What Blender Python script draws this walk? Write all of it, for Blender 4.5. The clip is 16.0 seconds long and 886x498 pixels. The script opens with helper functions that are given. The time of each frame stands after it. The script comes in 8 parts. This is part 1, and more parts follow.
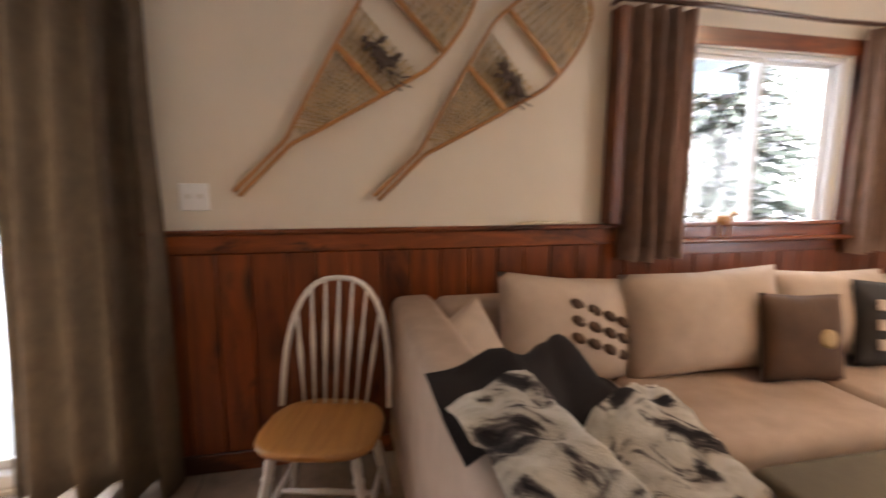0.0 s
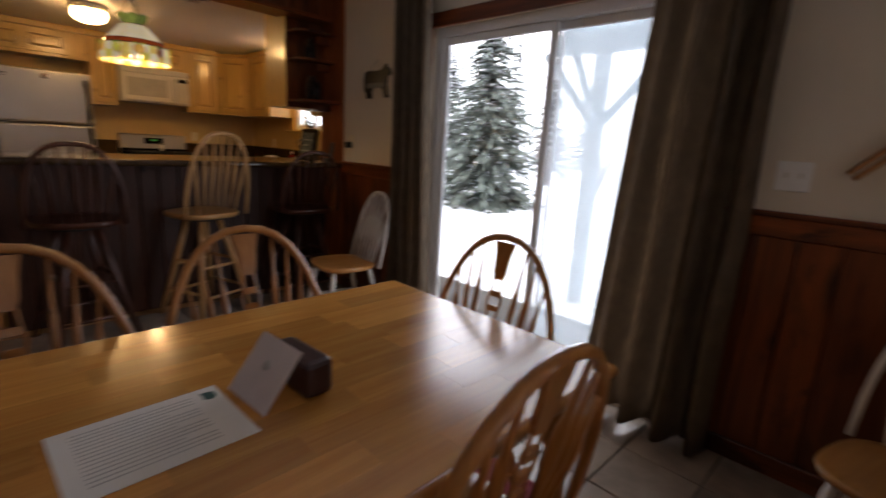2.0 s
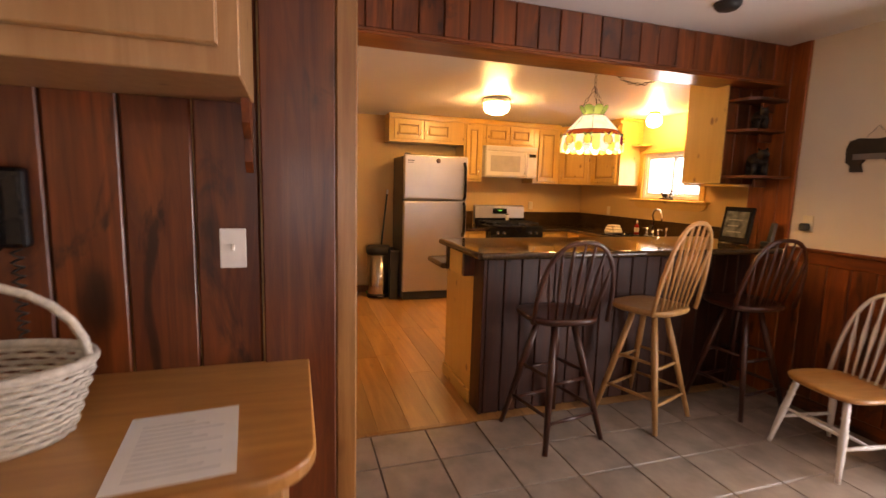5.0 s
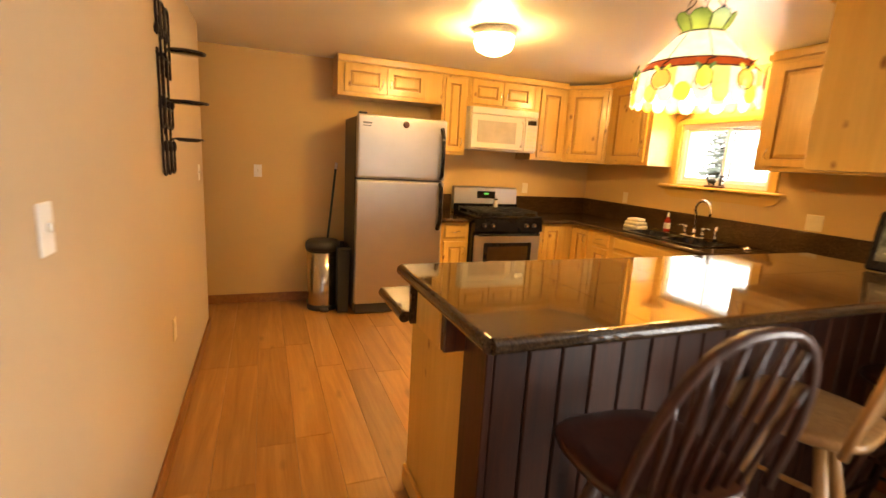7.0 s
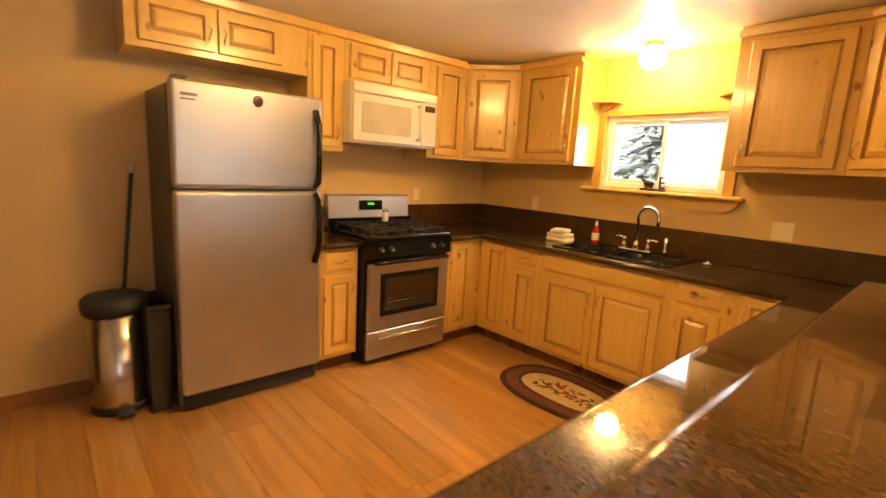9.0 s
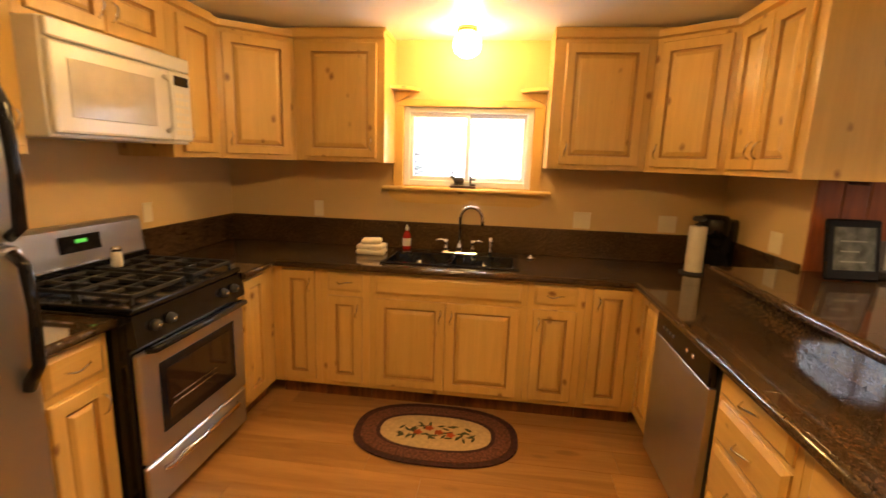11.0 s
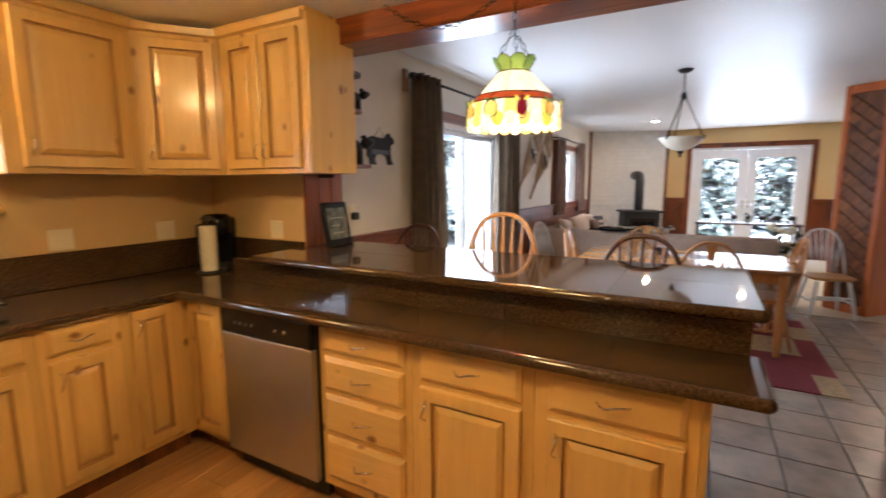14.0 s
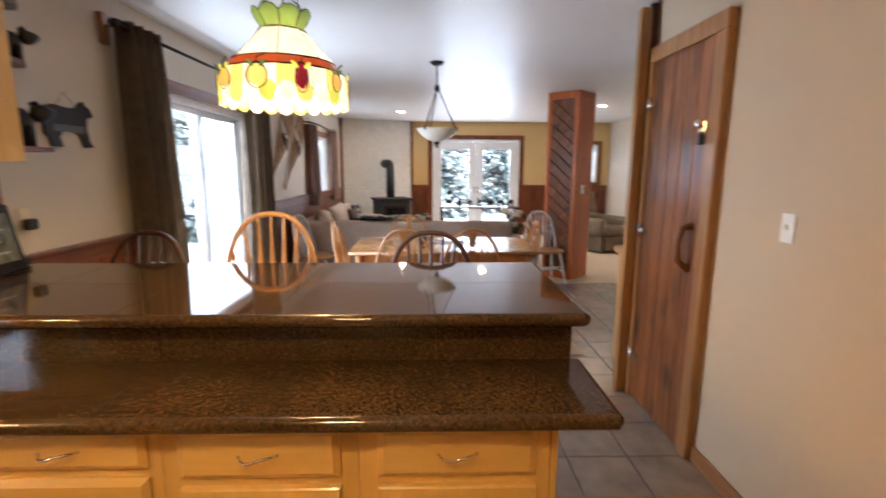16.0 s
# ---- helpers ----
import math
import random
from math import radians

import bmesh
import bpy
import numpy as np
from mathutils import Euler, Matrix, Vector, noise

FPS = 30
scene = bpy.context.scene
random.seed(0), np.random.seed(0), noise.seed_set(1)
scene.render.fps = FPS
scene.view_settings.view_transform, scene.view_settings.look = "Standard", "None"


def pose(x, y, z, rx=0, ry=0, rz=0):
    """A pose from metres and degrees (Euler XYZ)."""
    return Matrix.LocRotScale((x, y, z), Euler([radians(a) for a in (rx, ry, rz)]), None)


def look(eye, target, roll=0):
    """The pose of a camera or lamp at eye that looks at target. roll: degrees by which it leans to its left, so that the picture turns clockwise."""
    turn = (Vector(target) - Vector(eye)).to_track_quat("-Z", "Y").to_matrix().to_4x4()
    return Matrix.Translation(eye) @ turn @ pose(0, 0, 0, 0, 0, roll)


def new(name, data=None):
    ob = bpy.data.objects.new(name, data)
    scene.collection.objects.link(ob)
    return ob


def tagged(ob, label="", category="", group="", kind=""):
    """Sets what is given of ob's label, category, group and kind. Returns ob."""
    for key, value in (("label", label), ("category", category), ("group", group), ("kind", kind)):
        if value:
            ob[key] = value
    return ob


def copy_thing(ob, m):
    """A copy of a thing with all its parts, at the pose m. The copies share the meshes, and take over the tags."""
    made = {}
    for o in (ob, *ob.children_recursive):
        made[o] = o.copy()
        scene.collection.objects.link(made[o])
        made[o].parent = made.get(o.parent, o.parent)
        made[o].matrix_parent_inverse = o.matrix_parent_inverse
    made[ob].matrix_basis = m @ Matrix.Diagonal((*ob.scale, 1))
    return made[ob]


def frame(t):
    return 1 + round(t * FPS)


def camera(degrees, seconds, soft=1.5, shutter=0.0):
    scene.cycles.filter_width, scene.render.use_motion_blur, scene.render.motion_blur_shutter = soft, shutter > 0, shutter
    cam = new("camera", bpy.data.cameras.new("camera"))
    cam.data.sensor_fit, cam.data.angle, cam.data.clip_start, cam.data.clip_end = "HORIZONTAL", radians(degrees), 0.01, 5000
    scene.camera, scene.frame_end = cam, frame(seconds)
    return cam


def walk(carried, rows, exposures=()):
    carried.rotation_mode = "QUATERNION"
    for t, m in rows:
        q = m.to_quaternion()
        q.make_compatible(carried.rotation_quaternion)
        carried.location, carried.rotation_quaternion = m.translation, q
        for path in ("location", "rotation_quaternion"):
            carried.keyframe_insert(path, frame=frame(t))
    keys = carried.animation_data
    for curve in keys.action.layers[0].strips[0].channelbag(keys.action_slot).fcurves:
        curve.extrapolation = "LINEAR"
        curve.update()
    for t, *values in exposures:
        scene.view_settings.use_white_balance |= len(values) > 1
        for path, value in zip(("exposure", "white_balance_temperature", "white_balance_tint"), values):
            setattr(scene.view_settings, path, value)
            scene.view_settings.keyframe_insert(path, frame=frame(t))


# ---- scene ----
cam = camera(87.3, 16.0, 1.5, 0.5)
PATH = [
    (0, (0.787, 0.255, 1.313), (1.223, 2.185, 1.022), 0.3),
    (0.5, (0.723, 0.271, 1.359), (0.62, 2.232, 0.977), 0.9),
    (1, (0.643, 0.266, 1.335), (0.154, 2.169, 0.961), 1.4),
    (1.5, (0.587, 0.22, 1.31), (-0.333, 1.954, 0.927), 2.7),
    (2, (0.535, 0.14, 1.278), (-0.834, 1.533, 0.844), 3.4),
    (2.5, (0.509, 0.025, 1.286), (-1.133, 1.077, 0.844), 2.2),
    (3, (0.486, -0.193, 1.349), (-1.308, 0.602, 0.962), 2.0),
    (3.5, (0.346, -0.419, 1.381), (-1.53, 0.191, 1.055), 0.7),
    (4, (0.108, -0.525, 1.431), (-1.815, -0.022, 1.207), 0.5),
    (4.2, (-0.025, -0.559, 1.423), (-1.94, -0.031, 1.186), 0.4),
    (4.7, (-0.330, -0.840, 1.435), (-2.225, -0.263, 1.179), 1.2),
    (5.2, (-0.730, -0.930, 1.445), (-2.606, -0.304, 1.169), 1.9),
    (5.7, (-1.120, -0.760, 1.455), (-2.976, -0.085, 1.160), 2.7),
    (6.3, (-1.527, -0.499, 1.467), (-3.36, 0.235, 1.149), 3.6),
    (6.5, (-1.658, -0.513, 1.472), (-3.471, 0.253, 1.115), 3.6),
    (7, (-2.039, -0.418, 1.472), (-3.866, 0.301, 1.093), 3.3),
    (7.5, (-2.417, -0.255, 1.469), (-4.248, 0.426, 1.041), 4.1),
    (8, (-2.75, -0.209, 1.478), (-4.484, 0.716, 1.108), 3.3),
    (8.2, (-2.89, -0.239, 1.449), (-4.564, 0.791, 1.08), 3.2),
    (10.5, (-4.397, -0.078, 1.508), (-5.135, 1.75, 1.173), 1.9),
    (11, (-4.714, -0.034, 1.547), (-4.954, 1.916, 1.174), 1.9),
    (11.5, (-4.936, 0.012, 1.516), (-4.866, 1.984, 1.19), 2.2),
    (12, (-5.079, 0.073, 1.493), (-4.611, 1.983, 1.128), 2.4),
    (12.5, (-5.296, 0.046, 1.492), (-4.348, 1.756, 1.07), 2.7),
    (13, (-5.379, 0.092, 1.474), (-4.217, 1.686, 1.14), 2.7),
    (13.5, (-5.342, 0.214, 1.466), (-3.882, 1.545, 1.153), 2.2),
    (14, (-5.326, 0.242, 1.475), (-3.599, 1.207, 1.187), -0.3),
    (14.5, (-5.263, 0.3, 1.47), (-3.42, 1.036, 1.223), 0.8),
    (15, (-5.09, 0.398, 1.481), (-3.177, 0.937, 1.261), 1.9),
    (15.5, (-4.975, 0.432, 1.485), (-3.018, 0.762, 1.236), 0.6),
    (16, (-4.965, 0.51, 1.505), (-2.996, 0.462, 1.158), 0.2),
]
EXPOSURES = [(0.0, 1.05, 6800, 17), (0.5, 1.0, 6800, 17), (1.0, 0.45, 6700, 17), (1.5, -0.05, 6600, 17), (2.0, -0.75, 6500, 18), (2.5, -1.05, 6500, 20), (3.0, -1.4, 6800, 20), (3.5, -1.45, 7300, 27), (4.0, -0.2, 8000, 38), (6.3, 1.35, 7800, 15), (7.0, 1.45, 7800, 14), (8.2, 1.4, 7600, 14), (10.5, 1.0, 6700, 15), (12.0, 0.85, 6300, 14), (14.0, 1.0, 5600, 11), (16.0, 1.0, 5650, 11)]
walk(cam, [(t, look(eye, target, roll)) for t, eye, target, roll in PATH], EXPOSURES)

# ---- light ----
wrld = bpy.data.worlds.new("overcast_sky")
scene.world = wrld
wrld.use_nodes = True
wn = wrld.node_tree.nodes
sky = wn.new("ShaderNodeTexSky")
sky.sky_type, sky.sun_disc = "NISHITA", False
sky.sun_elevation, sky.sun_rotation = radians(38), radians(25)
sky.dust_density, sky.air_density = 4.0, 1.0
wn["Background"].inputs[1].default_value = 0.145
cloud = wn.new("ShaderNodeMix")
cloud.data_type = "RGBA"
cloud.inputs[0].default_value, cloud.inputs[7].default_value = 0.9, (52.0, 55.0, 58.0, 1)
wrld.node_tree.links.new(sky.outputs[0], cloud.inputs[6])
wrld.node_tree.links.new(cloud.outputs[2], wn["Background"].inputs[0])
sun = new("sun", bpy.data.lights.new("sun", "SUN"))
sun.data.energy, sun.data.angle, sun.data.color = 1.5, radians(25), (1.0, 0.98, 0.95)
sun.matrix_world = look((0, 0, 0), (-math.sin(radians(25)) * math.cos(radians(38)), -math.cos(radians(25)) * math.cos(radians(38)), -math.sin(radians(38))))


def window_light(name, x, y, z, w, h, rz, watts, tint=(0.86, 0.93, 1.0)):
    """An area lamp in a window's opening that stands in for the sky's light."""
    ob = new(name, bpy.data.lights.new(name, "AREA"))
    ob.data.shape, ob.data.size, ob.data.size_y = "RECTANGLE", w, h
    ob.data.energy, ob.data.color = watts, tint
    ob.matrix_world = pose(x, y, z, 90, 0, rz)
    return ob


window_light("daylight_sliding_door", -0.98, 2.392, 1.0, 1.62, 1.85, 180, 35)
window_light("daylight_living_window", 3.03, 2.40, 1.50, 0.95, 0.85, 180, 5)
window_light("daylight_french_doors", 5.395, -0.46, 1.15, 1.5, 1.6, 90, 18)
window_light("daylight_kitchen_window", -4.97, 3.262, 1.64, 0.78, 0.45, 180, 0.7)


# ---- materials ----
def shader(name, rough=0.5, metal=0.0, spec=0.5):
    m = bpy.data.materials.new(name)
    m.use_nodes = True
    b = m.node_tree.nodes["Principled BSDF"]
    b.inputs["Roughness"].default_value, b.inputs["Metallic"].default_value = rough, metal
    b.inputs["Specular IOR Level"].default_value = spec
    return m, m.node_tree.nodes, m.node_tree.links, b


def ramp(n, stops):
    r = n.new("ShaderNodeValToRGB")
    while len(r.color_ramp.elements) < len(stops):
        r.color_ramp.elements.new(0.5)
    for e, (p, c) in zip(r.color_ramp.elements, stops):
        e.position, e.color = p, (*c, 1)
    return r


def coords(n, l, scale=(1, 1, 1), space="Object", shift=True):
    """Object coordinates, pushed about per object so that alike pieces differ."""
    tc, mp = n.new("ShaderNodeTexCoord"), n.new("ShaderNodeMapping")
    l.new(tc.outputs[space], mp.inputs[0])
    mp.inputs["Scale"].default_value = scale
    if shift:
        oi, mul = n.new("ShaderNodeObjectInfo"), n.new("ShaderNodeMath")
        mul.operation, mul.inputs[1].default_value = "MULTIPLY", 37.0
        l.new(oi.outputs["Random"], mul.inputs[0])
        l.new(mul.outputs[0], mp.inputs["Location"])
    return mp


def noise_tex(n, l, vec, scale, detail=4, rough=0.55, distort=0.0):
    t = n.new("ShaderNodeTexNoise")
    t.inputs["Scale"].default_value, t.inputs["Detail"].default_value = scale, detail
    t.inputs["Roughness"].default_value, t.inputs["Distortion"].default_value = rough, distort
    l.new(vec.outputs[0], t.inputs["Vector"])
    return t


def mix(n, l, a, b, fac, mode="MIX"):
    x = n.new("ShaderNodeMix")
    x.data_type, x.blend_type = "RGBA", mode
    for sock, val in ((x.inputs[6], a), (x.inputs[7], b), (x.inputs[0], fac)):
        if isinstance(val, (int, float)):
            sock.default_value = val
        elif isinstance(val, tuple):
            sock.default_value = (*val, 1)
        else:
            l.new(val, sock)
    return x.outputs[2]


def relief(n, l, b, height, strength=0.1, dist=0.01):
    u = n.new("ShaderNodeBump")
    u.inputs["Strength"].default_value, u.inputs["Distance"].default_value = strength, dist
    l.new(height, u.inputs["Height"])
    l.new(u.outputs[0], b.inputs["Normal"])


def plain(name, c, rough=0.5, metal=0.0, vary=0.08, scale=9.0, bump=0.03, spec=0.5, fine=60.0):
    """A surface of one colour with faint mottling at two scales."""
    m, n, l, b = shader(name, rough, metal, spec)
    v = coords(n, l)
    big, small = noise_tex(n, l, v, scale, 3), noise_tex(n, l, v, fine, 3)
    r = ramp(n, [(0.3, tuple(x * (1 - vary) for x in c)), (0.7, tuple(min(1, x * (1 + vary)) for x in c))])
    l.new(big.outputs[0], r.inputs[0])
    l.new(r.outputs[0], b.inputs["Base Color"])
    if bump:
        relief(n, l, b, small.outputs[0], bump * 3, 0.004)
    return m


def wood(name, dark, light, along="z", rough=0.4, knots=0.5, coat=0.0, grain=1.0, vary=0.35, knot_dark=None, knot_size=1.0, spread=1.0, smear=0.0):
    """Boards with long grain along an axis, knots and a tone of its own for each board."""
    m, n, l, b = shader(name, rough)
    st = {"x": (0.5, 7, 7), "y": (7, 0.5, 7), "z": (7, 7, 0.5)}[along]
    v = coords(n, l, tuple(s * grain for s in st))
    g = noise_tex(n, l, v, 3.2, 6, 0.62, 1.4)
    fine = noise_tex(n, l, v, 22.0, 4, 0.6)
    r = ramp(n, [(0.28, dark), (0.52, tuple((a + c) / 2 for a, c in zip(dark, light))), (0.72, light)])
    l.new(g.outputs[0], r.inputs[0])
    ks, kl = 4.0 * spread, 1.6 * spread ** 1.9
    kv = coords(n, l, {"x": (kl, ks, ks), "y": (ks, kl, ks), "z": (ks, ks, kl)}[along])
    k = n.new("ShaderNodeTexVoronoi")
    k.inputs["Scale"].default_value = 1.15
    l.new(kv.outputs[0], k.inputs["Vector"])
    kw = noise_tex(n, l, kv, 3.0, 3)
    kd_ = n.new("ShaderNodeMath")
    kd_.operation, kd_.inputs[1].default_value = "MULTIPLY_ADD", 0.22
    l.new(kw.outputs[0], kd_.inputs[0])
    l.new(k.outputs["Distance"], kd_.inputs[2])
    kr = ramp(n, [(0.10, (1, 1, 1)), (0.11 + 0.065 * knot_size, (0.75, 0.75, 0.75)), (0.11 + 0.13 * knot_size, (0, 0, 0))])
    l.new(kd_.outputs[0], kr.inputs[0])
    km = n.new("ShaderNodeMath")
    km.operation, km.inputs[1].default_value = "MULTIPLY", knots
    l.new(kr.outputs[0], km.inputs[0])
    kd = knot_dark or tuple(x * 0.28 for x in dark)
    c1 = mix(n, l, r.outputs[0], kd, km.outputs[0])
    if smear:
        sr = ramp(n, [(0.56, (0, 0, 0)), (0.66, (1, 1, 1))])
        l.new(noise_tex(n, l, kv, 1.3, 5, 0.62, 0.9).outputs[0], sr.inputs[0])
        sm = n.new("ShaderNodeMath")
        sm.operation, sm.inputs[1].default_value = "MULTIPLY", smear
        l.new(sr.outputs[0], sm.inputs[0])
        c1 = mix(n, l, c1, tuple(x * 0.25 for x in dark), sm.outputs[0])
    oi = n.new("ShaderNodeObjectInfo")
    vr = ramp(n, [(0.0, (1 - vary,) * 3), (1.0, (1.0,) * 3)])
    l.new(oi.outputs["Random"], vr.inputs[0])
    c2 = mix(n, l, c1, vr.outputs[0], 1.0, "MULTIPLY")
    fr = ramp(n, [(0.35, (0.86, 0.86, 0.86)), (0.6, (1, 1, 1))])
    l.new(fine.outputs[0], fr.inputs[0])
    l.new(mix(n, l, c2, fr.outputs[0], 0.6 if spread == 1.0 else 0.22, "MULTIPLY"), b.inputs["Base Color"])
    b.inputs["Coat Weight"].default_value, b.inputs["Coat Roughness"].default_value = coat, 0.12
    relief(n, l, b, fine.outputs[0], 0.12 if spread == 1.0 else 0.05, 0.003)
    return m


def glow(name, c, strength):
    m, n, l, b = shader(name, 0.3)
    b.inputs["Base Color"].default_value = (*c, 1)
    b.inputs["Emission Color"].default_value, b.inputs["Emission Strength"].default_value = (*c, 1), strength
    return m


def granite(name):
    m, n, l, b = shader(name, 0.05)
    v = coords(n, l, shift=False)
    a, s, p = noise_tex(n, l, v, 95, 6, 0.7, 0.6), noise_tex(n, l, v, 210, 3, 0.7), noise_tex(n, l, v, 5, 3)
    r = ramp(n, [(0.3, (0.024, 0.013, 0.006)), (0.46, (0.062, 0.034, 0.015)), (0.58, (0.105, 0.060, 0.027)), (0.74, (0.17, 0.105, 0.052))])
    l.new(a.outputs[0], r.inputs[0])
    r2 = ramp(n, [(0.42, (0.55, 0.55, 0.55)), (0.58, (1, 1, 1))])
    l.new(s.outputs[0], r2.inputs[0])
    r3 = ramp(n, [(0.3, (0.75, 0.75, 0.75)), (0.7, (1.1, 1.1, 1.1))])
    l.new(p.outputs[0], r3.inputs[0])
    l.new(mix(n, l, mix(n, l, r.outputs[0], r2.outputs[0], 0.8, "MULTIPLY"), r3.outputs[0], 1.0, "MULTIPLY"), b.inputs["Base Color"])
    return m


def glass(name, tint=(1, 1, 1), rough=0.0):
    m, n, l, b = shader(name, rough)
    b.inputs["Base Color"].default_value = (*tint, 1)
    b.inputs["Transmission Weight"].default_value, b.inputs["IOR"].default_value = 1.0, 1.45
    return m


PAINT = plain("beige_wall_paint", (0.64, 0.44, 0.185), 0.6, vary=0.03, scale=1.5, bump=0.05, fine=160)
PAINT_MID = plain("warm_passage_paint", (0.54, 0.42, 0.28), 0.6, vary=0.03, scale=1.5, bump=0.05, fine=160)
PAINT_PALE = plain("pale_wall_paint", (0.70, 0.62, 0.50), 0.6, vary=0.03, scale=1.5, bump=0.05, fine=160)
CEIL = plain("ceiling_paint", (0.80, 0.79, 0.77), 0.38, vary=0.02, scale=2, bump=0.06, fine=120)
WHITE = plain("white_vinyl", (0.80, 0.81, 0.82), 0.35, vary=0.02)
PINE_LO, PINE_HI, PINE_KNOT = (0.68, 0.42, 0.112), (0.79, 0.515, 0.155), (0.20, 0.065, 0.016)
PINE = wood("knotty_pine", PINE_LO, PINE_HI, "z", 0.30, 0.95, 0.35, grain=0.6, vary=0.12, knot_dark=PINE_KNOT, knot_size=1.15, spread=1.7)
PINE_X = wood("knotty_pine_flat", PINE_LO, PINE_HI, "x", 0.30, 0.95, 0.35, grain=0.6, vary=0.12, knot_dark=PINE_KNOT, knot_size=1.15, spread=1.7)
PINE_Y = wood("knotty_pine_across", PINE_LO, PINE_HI, "y", 0.30, 0.95, 0.35, grain=0.6, vary=0.12, knot_dark=PINE_KNOT, knot_size=1.15, spread=1.7)
# Hutch copy of the pine, with pinkish daylight and dimness put into the colour.
HUTCHPINE = wood("dim_daylit_pine", (0.42, 0.215, 0.085), (0.56, 0.325, 0.145), "z", 0.34, 0.8, 0.2, grain=0.6, vary=0.10, knot_dark=PINE_KNOT, knot_size=0.9, spread=1.7)
RED_LO, RED_HI, RED_KNOT = (0.095, 0.018, 0.004), (0.32, 0.080, 0.015), (0.008, 0.003, 0.001)
RED = wood("red_stained_pine", RED_LO, RED_HI, "z", 0.36, 0.95, 0.1, grain=0.7, vary=0.45, knot_dark=RED_KNOT, knot_size=1.9, smear=0.85)
RED_X = wood("red_stained_rail", RED_LO, RED_HI, "x", 0.34, 0.95, 0.15, grain=0.7, vary=0.25, knot_dark=RED_KNOT, knot_size=1.7, smear=0.85)
RED_Y = wood("red_stained_beam", (0.13, 0.027, 0.005), (0.40, 0.105, 0.02), "y", 0.3, 0.9, 0.25, grain=0.7, vary=0.25, knot_dark=RED_KNOT)
POSTW = wood("orange_red_post", (0.17, 0.036, 0.006), (0.46, 0.12, 0.022), "z", 0.34, 0.8, 0.15, grain=0.7, vary=0.2, knot_dark=RED_KNOT)
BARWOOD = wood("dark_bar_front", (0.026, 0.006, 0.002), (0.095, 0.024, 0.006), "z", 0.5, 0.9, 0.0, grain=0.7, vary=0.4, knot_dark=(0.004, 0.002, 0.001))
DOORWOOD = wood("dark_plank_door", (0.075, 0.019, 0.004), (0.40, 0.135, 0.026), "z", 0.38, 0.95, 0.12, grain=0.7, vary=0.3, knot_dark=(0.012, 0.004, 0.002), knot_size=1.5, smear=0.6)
TRIMWOOD = wood("amber_trim", (0.26, 0.11, 0.032), (0.46, 0.23, 0.075), "z", 0.36, 0.5, 0.1, grain=0.7, vary=0.2)
BASEW = wood("amber_baseboard", (0.26, 0.10, 0.028), (0.42, 0.19, 0.06), "x", 0.36, 0.5, 0.1, grain=0.7, vary=0.2)
PLANK = wood("oak_floor_plank", (0.36, 0.165, 0.045), (0.58, 0.31, 0.105), "x", 0.30, 0.45, 0.1, grain=0.5, vary=0.28)
OAKTOP = wood("oak_table_top", (0.56, 0.215, 0.038), (0.82, 0.405, 0.09), "y", 0.22, 0.1, 0.3, grain=0.6, vary=0.34)
OAK = wood("oak_chair", (0.36, 0.14, 0.032), (0.56, 0.26, 0.075), "z", 0.32, 0.1, 0.3, vary=0.15)
SEATW = wood("oak_seat", (0.42, 0.175, 0.045), (0.62, 0.30, 0.085), "y", 0.3, 0.1, 0.3, vary=0.15)
DARKW = wood("dark_brown_stool", (0.034, 0.010, 0.006), (0.090, 0.026, 0.012), "z", 0.30, 0.1, 0.15, vary=0.1)
# The downlight's orange glow on the pillar is put into this colour.
PILLARW = wood("downlit_pillar_wood", (0.40, 0.075, 0.009), (0.72, 0.19, 0.022), "z", 0.36, 0.8, 0.1, grain=0.7, vary=0.2, knot_dark=(0.02, 0.006, 0.002))
CHAIRWHITE = plain("white_chair_paint", (0.72, 0.69, 0.64), 0.36, vary=0.05)
# Browner pine for panel grooves: the shade there is put into the colour.
GROOVE_SHADE = wood("shaded_groove_pine", (0.46, 0.245, 0.062), (0.60, 0.35, 0.10), "z", 0.4, 0.2, 0.1, vary=0.1)
GRANITE = granite("brown_granite")
STEEL = plain("brushed_steel", (0.46, 0.44, 0.42), 0.36, 0.9, vary=0.05, scale=3, bump=0.01)
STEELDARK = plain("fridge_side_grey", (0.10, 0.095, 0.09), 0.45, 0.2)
CHROME = plain("chrome", (0.75, 0.74, 0.72), 0.12, 1.0, vary=0.02, bump=0)
BLACK = plain("black_enamel", (0.008, 0.008, 0.009), 0.14, vary=0.1, bump=0, spec=0.3)
BLACKMATT = plain("black_matt", (0.02, 0.02, 0.02), 0.55)
IRON = plain("wrought_iron", (0.018, 0.012, 0.010), 0.45, 0.6)
APPL_WHITE = plain("white_appliance", (0.74, 0.71, 0.62), 0.25, vary=0.02, bump=0)
SNOW = plain("snow", (0.86, 0.89, 0.93), 0.7, vary=0.03, scale=0.4, bump=0.1, fine=6)
GLASS = glass("window_glass")
TILE = plain("grey_brown_tile", (0.285, 0.225, 0.175), 0.26, vary=0.22, scale=6, bump=0.04)
GROUT = plain("grout", (0.10, 0.085, 0.07), 0.8)
CARPET = plain("beige_carpet", (0.52, 0.42, 0.30), 0.95, vary=0.12, scale=30, bump=0.3, fine=300)
CURTAIN = plain("olive_curtain", (0.185, 0.135, 0.088), 0.75, vary=0.15, scale=14, bump=0.08, fine=300)
BULB_GLOBE = glow("lit_globe", (1.0, 0.62, 0.22), 56.0)


# ---- building blocks ----
def bm_new():
    return bmesh.new()


